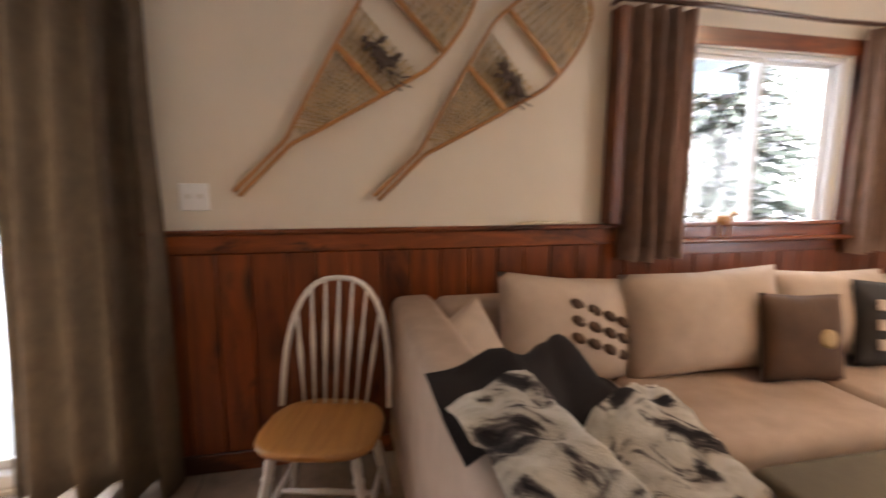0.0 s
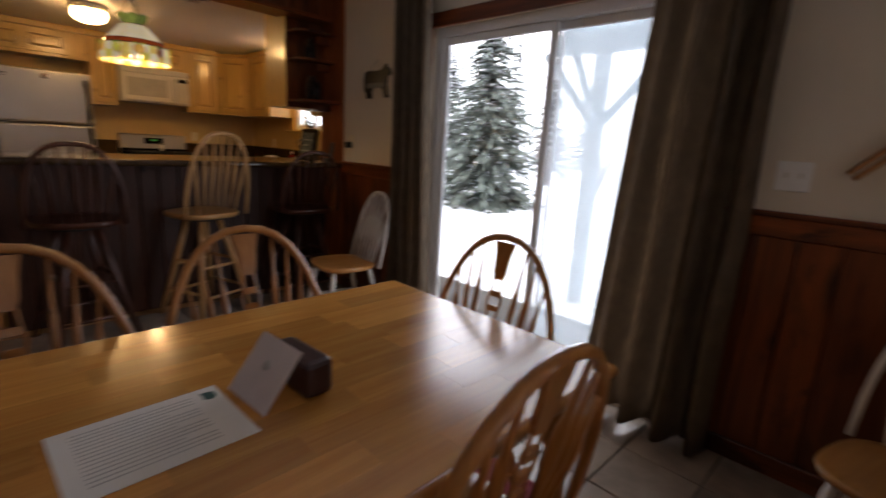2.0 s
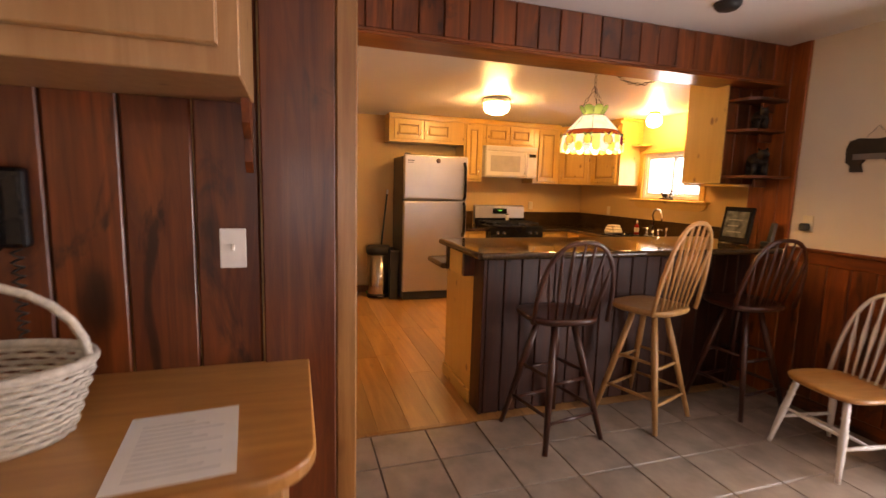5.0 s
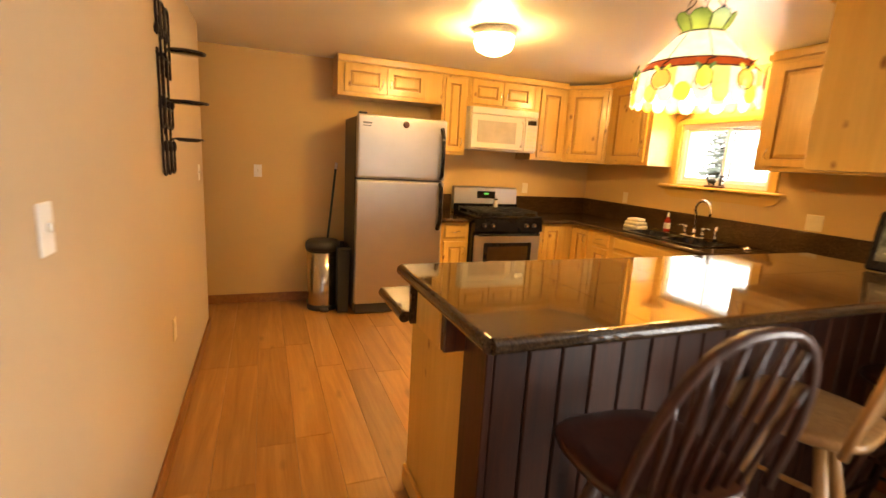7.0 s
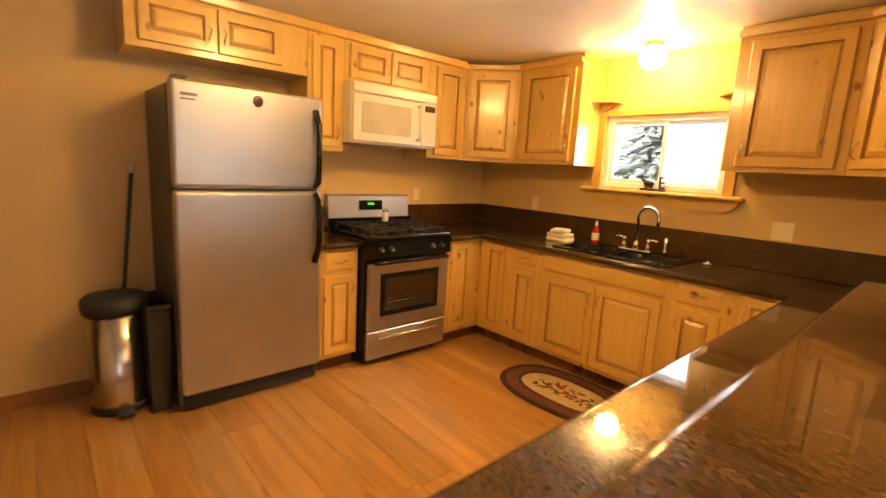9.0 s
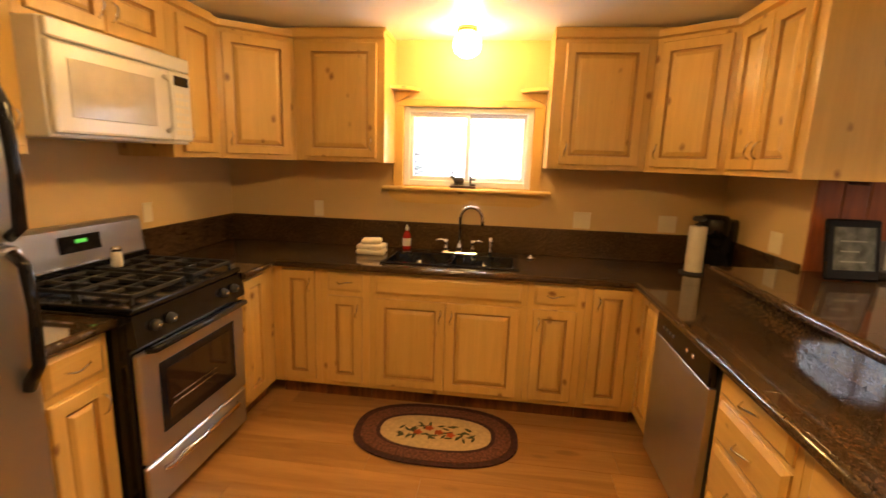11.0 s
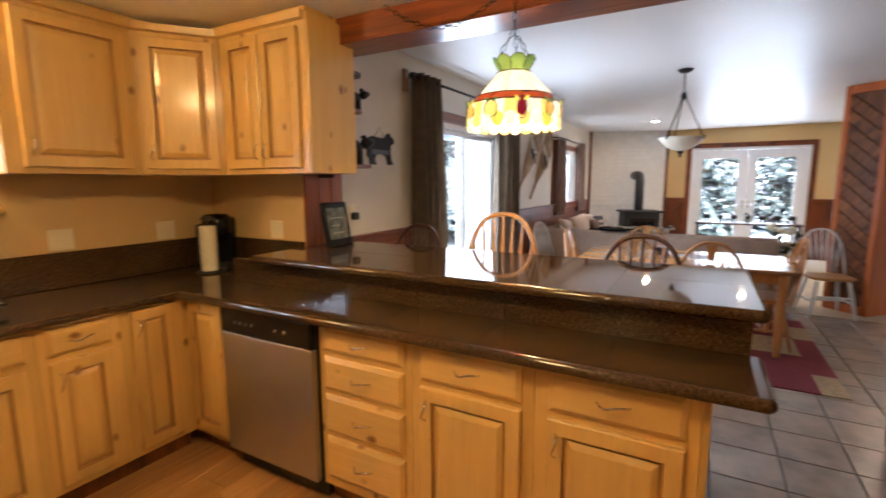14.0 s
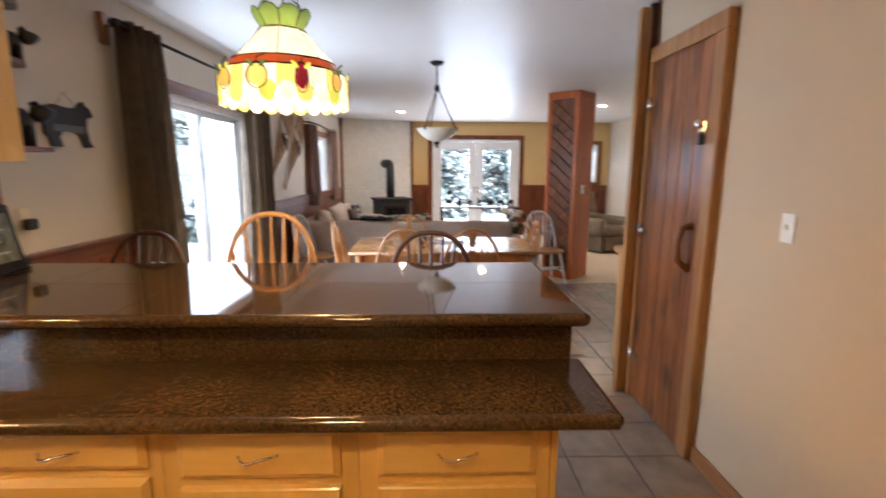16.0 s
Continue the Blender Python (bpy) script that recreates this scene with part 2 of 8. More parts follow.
def box(bm, a, b, bevel=0.0, m=None, seg=1):
    """A box between two corners, its edges rounded by bevel, moved by m."""
    t = bmesh.new()
    bmesh.ops.create_cube(t, size=1)
    c, s = [(p + q) / 2 for p, q in zip(a, b)], [abs(q - p) for p, q in zip(a, b)]
    bmesh.ops.transform(t, matrix=Matrix.Translation(c) @ Matrix.Diagonal((*s, 1)), verts=t.verts)
    if bevel:
        bmesh.ops.bevel(t, geom=list(t.edges), offset=min(bevel, 0.49 * min(s)), segments=seg, affect="EDGES", profile=0.5)
    return join(bm, t, m)


def join(bm, t, m=None):
    if m is not None:
        bmesh.ops.transform(t, matrix=m, verts=t.verts)
    vs = [bm.verts.new(v.co) for v in t.verts]
    t.verts.index_update()
    for f in t.faces:
        g = bm.faces.new([vs[v.index] for v in f.verts])
        g.smooth = f.smooth
    t.free()
    return bm


def rings(bm, loops, closed=True, caps=True, smooth=True):
    """Skin over a row of vertex loops."""
    vs = [[bm.verts.new(p) for p in lp] for lp in loops]
    n = len(vs[0])
    for a, b in zip(vs, vs[1:]):
        for i in range(n if closed else n - 1):
            bm.faces.new((a[i], a[(i + 1) % n], b[(i + 1) % n], b[i])).smooth = smooth
    if caps and closed:
        bm.faces.new(vs[0][::-1])
        bm.faces.new(vs[-1])
    return bm


def tube(bm, pts, r, seg=8, ends=None, squash=1.0):
    """A round bar along points; r one radius or one for each point."""
    pts = [Vector(p) for p in pts]
    rs = r if isinstance(r, (list, tuple)) else [r] * len(pts)
    loops, up = [], None
    for i, p in enumerate(pts):
        d = (pts[min(i + 1, len(pts) - 1)] - pts[max(i - 1, 0)]).normalized()
        if up is None:
            up = Vector((0, 0, 1)) if abs(d.z) < 0.9 else Vector((1, 0, 0))
        s = d.cross(up).normalized()
        up = s.cross(d).normalized()
        loops.append([p + rs[i] * (math.cos(a) * s + squash * math.sin(a) * up) for a in [2 * math.pi * k / seg for k in range(seg)]])
    return rings(bm, loops)


def lathe(bm, prof, seg=24, m=None, caps=True):
    t = bmesh.new()
    rings(t, [[(max(r, 1e-4) * math.cos(2 * math.pi * k / seg), max(r, 1e-4) * math.sin(2 * math.pi * k / seg), z) for k in range(seg)] for r, z in prof], caps=caps)
    return join(bm, t, m)


def prism(bm, outline, z0, z1, m=None, bevel=0.0):
    t = bmesh.new()
    f = t.faces.new([t.verts.new((x, y, z0)) for x, y in outline])
    ext = bmesh.ops.extrude_face_region(t, geom=[f])
    bmesh.ops.translate(t, vec=(0, 0, z1 - z0), verts=[g for g in ext["geom"] if isinstance(g, bmesh.types.BMVert)])
    bmesh.ops.recalc_face_normals(t, faces=t.faces)
    if bevel:
        bmesh.ops.bevel(t, geom=[e for e in t.edges if abs(e.verts[0].co.z - e.verts[1].co.z) < 1e-6], offset=bevel, segments=2, affect="EDGES", profile=0.5)
    return join(bm, t, m)


def mesh_of(name, bm, material, fix=True):
    if fix:
        bmesh.ops.recalc_face_normals(bm, faces=bm.faces)
    me = bpy.data.meshes.new(name)
    bm.to_mesh(me)
    bm.free()
    for mt in material if isinstance(material, (list, tuple)) else [material]:
        me.materials.append(mt)
    return me


def part(name, bm, material, parent=None, label="", at=None):
    ob = new(name, mesh_of(name, bm, material))
    if parent is not None:
        ob.parent = parent
    if at is not None:
        ob.matrix_basis = at
    return tagged(ob, label)


def piece(name, me, parent, at):
    ob = new(name, me)
    ob.parent, ob.matrix_basis = parent, at
    return ob


def thing(name, label, category, group="", at=None, kind=""):
    ob = new(name)
    ob.empty_display_size = 0.1
    if at is not None:
        ob.matrix_basis = at
    return tagged(ob, label, category, group, kind)


def structure(name, bm, material, label, category):
    return tagged(part(name, bm, material), label, category, kind="structure")


def box_part(name, a, b, material, parent, bevel=0.003, label="", m=None):
    return part(name, box(bmesh.new(), a, b, bevel, m), material, parent, label)


# ---- plan (metres) ----
XW, XK, XB, XE = -6.74, -3.25, -2.91, 5.40      # kitchen's west wall, beam's two faces, living room's east wall
YN, YK, YS, YF = 2.38, 3.25, -0.85, -3.40       # dining north wall, kitchen window wall, kitchen south wall, far south wall
HK, HD, HB = 2.34, 2.475, 2.205                 # kitchen ceiling, dining ceiling, underside of the beam
T = 0.14
BK, BD = -3.285, -3.06                         # beam: kitchen face, dining face


def wall_x(bm, x0, x1, y0, y1, z0, z1, holes=()):
    """A wall along x with square holes (x0, x1, z0, z1) through it."""
    xs = sorted({x0, x1, *[h[0] for h in holes], *[h[1] for h in holes]})
    for a, b in zip(xs, xs[1:]):
        zs = [(z0, z1)]
        for h in holes:
            if h[0] <= a and h[1] >= b:
                zs = [(z0, h[2]), (h[3], z1)]
        for lo, hi in zs:
            if hi - lo > 1e-4:
                box(bm, (a, y0, lo), (b, y1, hi))
    bmesh.ops.remove_doubles(bm, verts=bm.verts, dist=1e-5)
    return bm


SLIDE = (-1.86, -0.10, 0.02, 2.02)
LIVWIN = (2.49, 3.58, 1.015, 2.0)
KITWIN = (-5.42, -4.53, 1.37, 1.91)
FRENCH = (-1.42, 0.50, 0.02, 2.10)
SIDEWIN = (-3.15, -2.72, 1.18, 2.0)

structure("wall_north", wall_x(bmesh.new(), XB, 4.75, YN, YN + T, 0, HD, [SLIDE, LIVWIN]), PAINT_PALE, "beige painted dining room wall with a sliding door", "wall")
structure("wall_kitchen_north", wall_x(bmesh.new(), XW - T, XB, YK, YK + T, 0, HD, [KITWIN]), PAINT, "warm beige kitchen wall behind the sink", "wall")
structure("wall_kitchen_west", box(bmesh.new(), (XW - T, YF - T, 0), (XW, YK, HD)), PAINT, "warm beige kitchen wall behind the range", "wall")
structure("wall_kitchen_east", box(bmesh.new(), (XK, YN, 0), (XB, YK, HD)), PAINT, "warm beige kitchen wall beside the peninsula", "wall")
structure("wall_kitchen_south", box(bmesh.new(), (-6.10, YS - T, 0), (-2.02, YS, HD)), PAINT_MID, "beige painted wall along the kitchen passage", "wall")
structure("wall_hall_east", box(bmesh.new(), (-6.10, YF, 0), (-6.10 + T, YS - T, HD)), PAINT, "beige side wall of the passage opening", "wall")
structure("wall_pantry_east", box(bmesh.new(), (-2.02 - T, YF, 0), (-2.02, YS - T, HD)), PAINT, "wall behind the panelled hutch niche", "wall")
structure("wall_south", box(bmesh.new(), (XW, YF - T, 0), (XE + T, YF, HD)), PAINT_PALE, "plain beige living room wall", "wall")
bm = wall_x(bmesh.new(), YF, 0.93, -XE - T, -XE, 0, HD, [FRENCH, SIDEWIN])
bmesh.ops.transform(bm, matrix=Matrix(((0, -1, 0, 0), (1, 0, 0, 0), (0, 0, 1, 0), (0, 0, 0, 1))), verts=bm.verts)
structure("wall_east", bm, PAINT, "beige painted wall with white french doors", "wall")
bm = prism(bmesh.new(), [(4.75, YN), (XE, 0.93), (XE + T, 0.93), (XE + T, YN + T), (4.75, YN + T)], 0, HD)
structure("wall_stove_corner", bm, plain("white_brick_paint", (0.74, 0.71, 0.66), 0.55), "white painted brick wall behind the wood stove", "wall")
structure("ceiling_kitchen", box(bmesh.new(), (XW, YF, HK), (BK + 0.01, YK, HK + 0.1)), CEIL, "smooth white kitchen ceiling", "ceiling")
structure("ceiling_dining", box(bmesh.new(), (BK + 0.015, YF, HD), (XE + T, YK, HD + 0.1)), CEIL, "smooth white dining and living room ceiling", "ceiling")
structure("roof_cover", box(bmesh.new(), (XW - T, YF - T, HD + 0.1), (XE + T, YK + T, HD + 0.16)), CEIL, "flat cover above the ceilings", "roof")

# ---- floors, trim and openings ----
structure("floor", box(bmesh.new(), (XW - T, YF - T, -0.12), (XE + T, YK + T, -0.012)), GROUT, "grout and sub floor under tile and planks", "floor")
structure("carpet", box(bmesh.new(), (0.95, YF, -0.012), (XE, YN, 0.006)), CARPET, "beige fitted carpet in the living room", "carpet")


def casing(name, x0, x1, z0, z1, y, w, d, material, label, sill=0.0, m=None, bottom=True):
    """A flat wooden surround on a wall that faces -y, round an opening."""
    t = thing(name, label, "trim", kind="structure", at=m)
    box_part("side_casing", (x0 - w, y - d, z0), (x0, y, z1), material[0], t)
    box_part("side_casing", (x1, y - d, z0), (x1 + w, y, z1), material[0], t)
    box_part("head_casing", (x0 - w, y - d, z1), (x1 + w, y, z1 + w), material[1], t)
    if bottom:
        box_part("apron", (x0 - w, y - d, z0 - w), (x1 + w, y, z0 - 0.02), material[1], t)
        box_part("sill", (x0 - w - 0.03, y - d - sill, z0 - 0.02), (x1 + w + 0.03, y + 0.05, z0 + 0.006), material[1], t, 0.008)
    return t


def slider(name, x0, x1, z0, z1, y, label, rail=0.055, split=0.5, m=None, depth=0.05):
    """A sliding window or door: white frame, two panes, meeting rail."""
    t = thing(name, label, "window", kind="structure", at=m)
    fr = part("frame", box(box(box(box(bmesh.new(), (x0, y - depth, z0), (x0 + rail, y + depth, z1), 0.004), (x1 - rail, y - depth, z0), (x1, y + depth, z1), 0.004),
              (x0 + rail, y - depth, z0), (x1 - rail, y + depth, z0 + rail), 0.004), (x0 + rail, y - depth, z1 - rail), (x1 - rail, y + depth, z1), 0.004), WHITE, t)
    xm = x0 + (x1 - x0) * split
    for a, b, yy in ((x0 + rail, xm + rail / 2, y - 0.018), (xm - rail / 2, x1 - rail, y + 0.018)):
        bm = bmesh.new()
        for p, q in (((a, z0 + rail), (a + rail * 0.7, z1 - rail)), ((b - rail * 0.7, z0 + rail), (b, z1 - rail)),
                     ((a + rail * 0.7, z0 + rail), (b - rail * 0.7, z0 + rail * 1.7)), ((a + rail * 0.7, z1 - rail * 1.7), (b - rail * 0.7, z1 - rail))):
            box(bm, (p[0], yy - 0.016, p[1]), (q[0], yy + 0.016, q[1]), 0.003)
        sash = part("sash", bm, WHITE, t)
        pane = part("pane", box(bmesh.new(), (a + rail * 0.7, yy - 0.003, z0 + rail * 1.7), (b - rail * 0.7, yy + 0.003, z1 - rail * 1.7)), GLASS, sash)
        pane.visible_shadow = False
    return t


slider("door_1", *SLIDE[:2], SLIDE[2], SLIDE[3], YN + 0.07, "white vinyl sliding glass patio door, closed", 0.06)
m_, n_, l_, b_ = shader("insect_screen_mesh", 0.8)
cloth, clear, veil = n_.new("ShaderNodeBsdfTranslucent"), n_.new("ShaderNodeBsdfTransparent"), n_.new("ShaderNodeMixShader")
cloth.inputs[0].default_value, veil.inputs[0].default_value = (0.62, 0.68, 0.72, 1), 0.38
l_.new(clear.outputs[0], veil.inputs[1])
l_.new(cloth.outputs[0], veil.inputs[2])
l_.new(veil.outputs[0], n_["Material Output"].inputs[0])


def insect_screen(label, x0, x1, y, z0, z1):
    t = thing("insect_screen", label, "screen", kind="structure")
    part("mesh_cloth", box(bmesh.new(), (x0 + 0.02, y, z0 + 0.02), (x1 - 0.02, y + 0.002, z1 - 0.02)), m_, t).visible_shadow = False
    for a, b in (((x0, z0), (x0 + 0.019, z1)), ((x1 - 0.019, z0), (x1, z1)), ((x0 + 0.02, z0), (x1 - 0.02, z0 + 0.019)), ((x0 + 0.02, z1 - 0.019), (x1 - 0.02, z1))):
        box_part("screen_frame", (a[0], y - 0.004, a[1]), (b[0], y + 0.007, b[1]), WHITE, t, 0.002)


insect_screen("fine grey insect screen outside the patio door", -0.975, -0.115, YN + 0.132, 0.04, 2.0)
insect_screen("fine grey insect screen outside the kitchen window", -4.97, KITWIN[1] - 0.02, YK + 0.122, KITWIN[2] + 0.02, KITWIN[3] - 0.02)
casing("trim_sliding_door", *SLIDE, YN, 0.09, 0.02, (RED, RED_X), "red-stained wooden trim round the patio door", bottom=False)
slider("window_1", *LIVWIN, YN + 0.08, "white sliding window in the living room wall", 0.03)
casing("trim_living_window", *LIVWIN, YN, 0.085, 0.02, (RED, RED_X), "red-brown wooden window trim with a deep sill", 0.05)
slider("window_2", *KITWIN, YK + 0.06, "white sliding kitchen window above the sink", 0.04)
KW = thing("trim_kitchen_window", "knotty pine window surround with a scalloped apron", "trim", kind="structure")
box_part("side_casing", (-5.49, YK - 0.02, 1.345), (-5.42, YK, 1.91), PINE, KW)
box_part("side_casing", (-4.53, YK - 0.02, 1.345), (-4.46, YK, 1.91), PINE, KW)
box_part("head_casing", (-5.49, YK - 0.02, 1.91), (-4.46, YK, 1.955), PINE_X, KW)
box_part("sill", (-5.56, YK - 0.075, 1.335), (-4.39, YK + 0.04, 1.362), PINE_X, KW, 0.008)
bm = prism(bmesh.new(), [(-5.53, 0.0), (-4.42, 0.0), (-4.43, -0.035), (-4.46, -0.068), (-4.52, -0.088), (-5.43, -0.088), (-5.49, -0.068), (-5.52, -0.035)], 0, 0.02, pose(0, YK, 1.335, 90))
part("apron", bm, PINE_X, KW)

# french doors: built facing -y, then turned to the east wall
FD = pose(XE, 0, 0, 0, 0, -90)
fd = thing("door_2", "white french doors with large panes, closed", "door", kind="structure", at=FD)
fx0, fx1 = -FRENCH[1], -FRENCH[0]
bm = bmesh.new()
for a, b in (((fx0, 0.02), (fx0 + 0.05, 2.10)), ((fx1 - 0.05, 0.02), (fx1, 2.10)), ((fx0 + 0.05, 2.05), (fx1 - 0.05, 2.10))):
    box(bm, (a[0], 0.01, a[1]), (b[0], 0.10, b[1]), 0.004)
part("door_frame", bm, WHITE, fd)
xm = (fx0 + fx1) / 2
for a, b in ((fx0 + 0.052, xm - 0.003), (xm + 0.003, fx1 - 0.052)):
    bm = bmesh.new()
    for p, q in (((a, 0.03), (a + 0.15, 2.045)), ((b - 0.15, 0.03), (b, 2.045)), ((a + 0.15, 0.03), (b - 0.15, 0.28)), ((a + 0.15, 1.89), (b - 0.15, 2.045))):
        box(bm, (p[0], 0.03, p[1]), (q[0], 0.075, q[1]), 0.004)
    lf = part("leaf", bm, WHITE, fd)
    part("pane", box(bmesh.new(), (a + 0.15, 0.05, 0.28), (b - 0.15, 0.056, 1.89)), GLASS, lf).visible_shadow = False
    part("lever", tube(box(bmesh.new(), (b - 0.06 if a < xm - 0.3 else a + 0.02, 0.022, 0.93), (b - 0.02 if a < xm - 0.3 else a + 0.06, 0.03, 1.08), 0.003),
         [((b - 0.04 if a < xm - 0.3 else a + 0.04), 0.03, 1.0), ((b - 0.04 if a < xm - 0.3 else a + 0.04), -0.02, 1.0), ((b - 0.13 if a < xm - 0.3 else a + 0.13), -0.02, 1.0)], 0.008), CHROME, lf)
casing("trim_french_doors", fx0, fx1, 0.0, 2.10, 0, 0.09, 0.022, (RED, RED_X), "red-brown wooden trim round the french doors", bottom=False, m=FD)
sx0, sx1 = -SIDEWIN[1], -SIDEWIN[0]
slider("window_3", sx0, sx1, SIDEWIN[2], SIDEWIN[3], 0.08, "small white window beside the recliner", 0.04, m=FD)
casing("trim_side_window", sx0, sx1, SIDEWIN[2], SIDEWIN[3], 0, 0.08, 0.02, (DOORWOOD, DOORWOOD), "dark wooden trim round the small window", 0.03, m=FD)


def wainscot(name, length, m, label, gaps=(), height=1.10, board=0.142):
    """Vertical tongue-and-groove boards with cap rail and skirting; the wall faces -y and starts at x = 0."""
    t = thing(name, label, "wainscot", kind="structure", at=m)
    spans, x = [], 0.0
    for a, b in sorted(gaps):
        spans.append((x, a))
        x = b
    spans.append((x, length))
    for a, b in spans:
        if b - a < 0.02:
            continue
        n = max(1, round((b - a) / board))
        w = (b - a) / n
        me = mesh_of("panel_board", box(bmesh.new(), (0.0015, -0.016, 0.09), (w - 0.0015, 0, height - 0.10), 0.005), RED)
        part("backing", box(bmesh.new(), (a, -0.006, 0.09), (b, 0, height - 0.1)), BLACKMATT, t)
        for i in range(n):
            piece("panel_board", me, t, pose(a + i * w, 0, 0))
        box_part("rail", (a, -0.024, height - 0.10), (b, 0, height - 0.02), RED_X, t, 0.003)
        box_part("cap_rail", (a, -0.045, height - 0.02), (b, 0, height + 0.002), RED_X, t, 0.006)
        box_part("skirting", (a, -0.022, 0.0), (b, 0, 0.09), RED_X, t, 0.004)
    return t


wainscot("wainscot_north", 4.75 - XB, pose(XB, YN, 0), "red-stained knotty pine wainscot with cap rail", [(SLIDE[0] - 0.09 - XB, SLIDE[1] + 0.09 - XB)], 1.10)
wainscot("wainscot_east", 0.93 - YF, pose(XE, 0.93, 0, 0, 0, -90), "red-stained pine wainscot beside the french doors", [(0.93 - FRENCH[1] - 0.09, 0.93 - FRENCH[0] + 0.09)], 1.12)

# beam between kitchen and dining room, clad with short boards on the dining side
bt = thing("beam", "dark red wooden beam clad with short boards", "beam", kind="structure")
part("core", box(bmesh.new(), (BK, YS, HB + 0.012), (BD - 0.018, YN, HD)), RED_Y, bt)
box_part("soffit_board", (BK - 0.016, YS, HB), (BD, YN, HB + 0.012), RED_Y, bt, 0.003)
box_part("kitchen_face", (BK - 0.016, YS, HB + 0.012), (BK, YN, HK), RED_Y, bt, 0.003)
n = 23
w = (YN - YS) / n
me = mesh_of("cladding_board", box(bmesh.new(), (BD - 0.018, 0.002, HB + 0.03), (BD, w - 0.002, HD - 0.002), 0.005), RED)
for i in range(n):
    piece("cladding_board", me, bt, pose(0, YS + i * w, 0))
box_part("lower_strip", (BD - 0.018, YS, HB + 0.012), (BD + 0.006, YN, HB + 0.03), RED_Y, bt, 0.003)

pc = thing("post_cladding", "dark stained boards on the wall end above the bar", "panelling", kind="structure")
w = (XB - XK) / 3
me = mesh_of("post_board", box(bmesh.new(), (0.001, -0.02, 0.0), (w - 0.001, -0.001, HD - 0.002), 0.004), POSTW)
for i in range(3):
    piece("post_board", me, pc, pose(XK + i * w, YN, 0))

cb = thing("cabinet_back_boards", "dark stained boards behind the bar cabinet", "panelling", kind="structure")
me = mesh_of("back_board", box(bmesh.new(), (-3.248, 0.001, 1.52), (-3.215, 0.113, HB - 0.002), 0.004), RED)
for i in range(3):
    piece("back_board", me, cb, pose(0, 2.017 + i * 0.1145, 0))

# plank door in the passage wall, its casing and the tall post beside it
dt = thing("door_3", "rustic dark plank door with strap hinges, closed", "door", kind="structure")
dx0, dx1, dh = -2.71, -2.09, 2.12
w = (dx1 - dx0) / 5
me = mesh_of("plank", box(bmesh.new(), (0.001, -0.001, 0.015), (w - 0.001, 0.034, dh), 0.004), DOORWOOD)
for i in range(5):
    piece("plank", me, dt, pose(dx0 + i * w, YS, 0))
box_part("casing", (dx0 - 0.085, YS, 0), (dx0, YS + 0.045, dh), TRIMWOOD, dt, 0.004)
box_part("casing", (dx1, YS, 0), (dx1 + 0.05, YS + 0.045, dh), TRIMWOOD, dt, 0.004)
box_part("head_casing", (dx0 - 0.085, YS, dh), (dx1 + 0.05, YS + 0.045, dh + 0.09), TRIMWOOD, dt, 0.004)
for z in (0.30, 1.12, 1.88):
    bm = box(bmesh.new(), (dx1 - 0.06, YS + 0.034, z - 0.018), (dx1 + 0.02, YS + 0.05, z + 0.018), 0.003)
    tube(bm, [(dx1, YS + 0.052, z - 0.04), (dx1, YS + 0.052, z + 0.04)], 0.008)
    part("hinge", bm, CHROME, dt, "bright steel hinge")
bm = box(bmesh.new(), (dx0 - 0.01, YS + 0.04, 1.67), (dx0 + 0.045, YS + 0.065, 1.73), 0.006)
lathe(bm, [(0.02, 0), (0.024, 0.01), (0.018, 0.025), (0.0, 0.03)], 14, pose(dx0 + 0.018, YS + 0.065, 1.715, -90))
part("latch", bm, CHROME, dt, "steel barrel latch")
part("padlock", box(bmesh.new(), (dx0, YS + 0.05, 1.615), (dx0 + 0.036, YS + 0.075, 1.67), 0.006), BLACKMATT, dt)
part("handle", tube(bmesh.new(), [(dx0 + 0.07, YS + 0.03, 1.215), (dx0 + 0.085, YS + 0.075, 1.20), (dx0 + 0.09, YS + 0.09, 1.12), (dx0 + 0.085, YS + 0.085, 1.03), (dx0 + 0.07, YS + 0.03, 0.985)], [0.02, 0.018, 0.016, 0.018, 0.02], 10), DOORWOOD, dt, "bent branch door handle")
structure("trim_corner_post", box(bmesh.new(), (-2.038, YS + 0.046, 0), (-1.99, YS + 0.11, HD - 0.03), 0.006), TRIMWOOD, "amber wooden corner post beside the plank door", "trim")
box_part("corner_board", (-2.018, YS - 0.16, 0), (-1.98, YS + 0.044, HD), RED, None, 0.004)
tagged(bpy.data.objects["corner_board"], "dark stained board at the niche corner", "trim", kind="structure")

# panelled niche behind the hutch
nt = thing("wall_panelling", "dark knotty boards behind the hutch", "panelling", kind="structure")
me = mesh_of("panel_board", box(bmesh.new(), (-2.018, 0.002, 0), (-1.998, 0.168, HD), 0.006), RED)
for i in range(14):
    piece("panel_board", me, nt, pose(0, YS - 0.165 - 0.17 * (i + 1), 0))

# skirtings in the kitchen
structure("baseboard_south", box(bmesh.new(), (-6.10, YS, 0), (dx0 - 0.085, YS + 0.015, 0.09), 0.004), BASEW, "amber wooden baseboard along the passage", "baseboard")
structure("baseboard_west", box(bmesh.new(), (XW, YF, 0), (XW + 0.015, 0.33, 0.09), 0.004), BASEW, "amber wooden baseboard on the far wall", "baseboard")

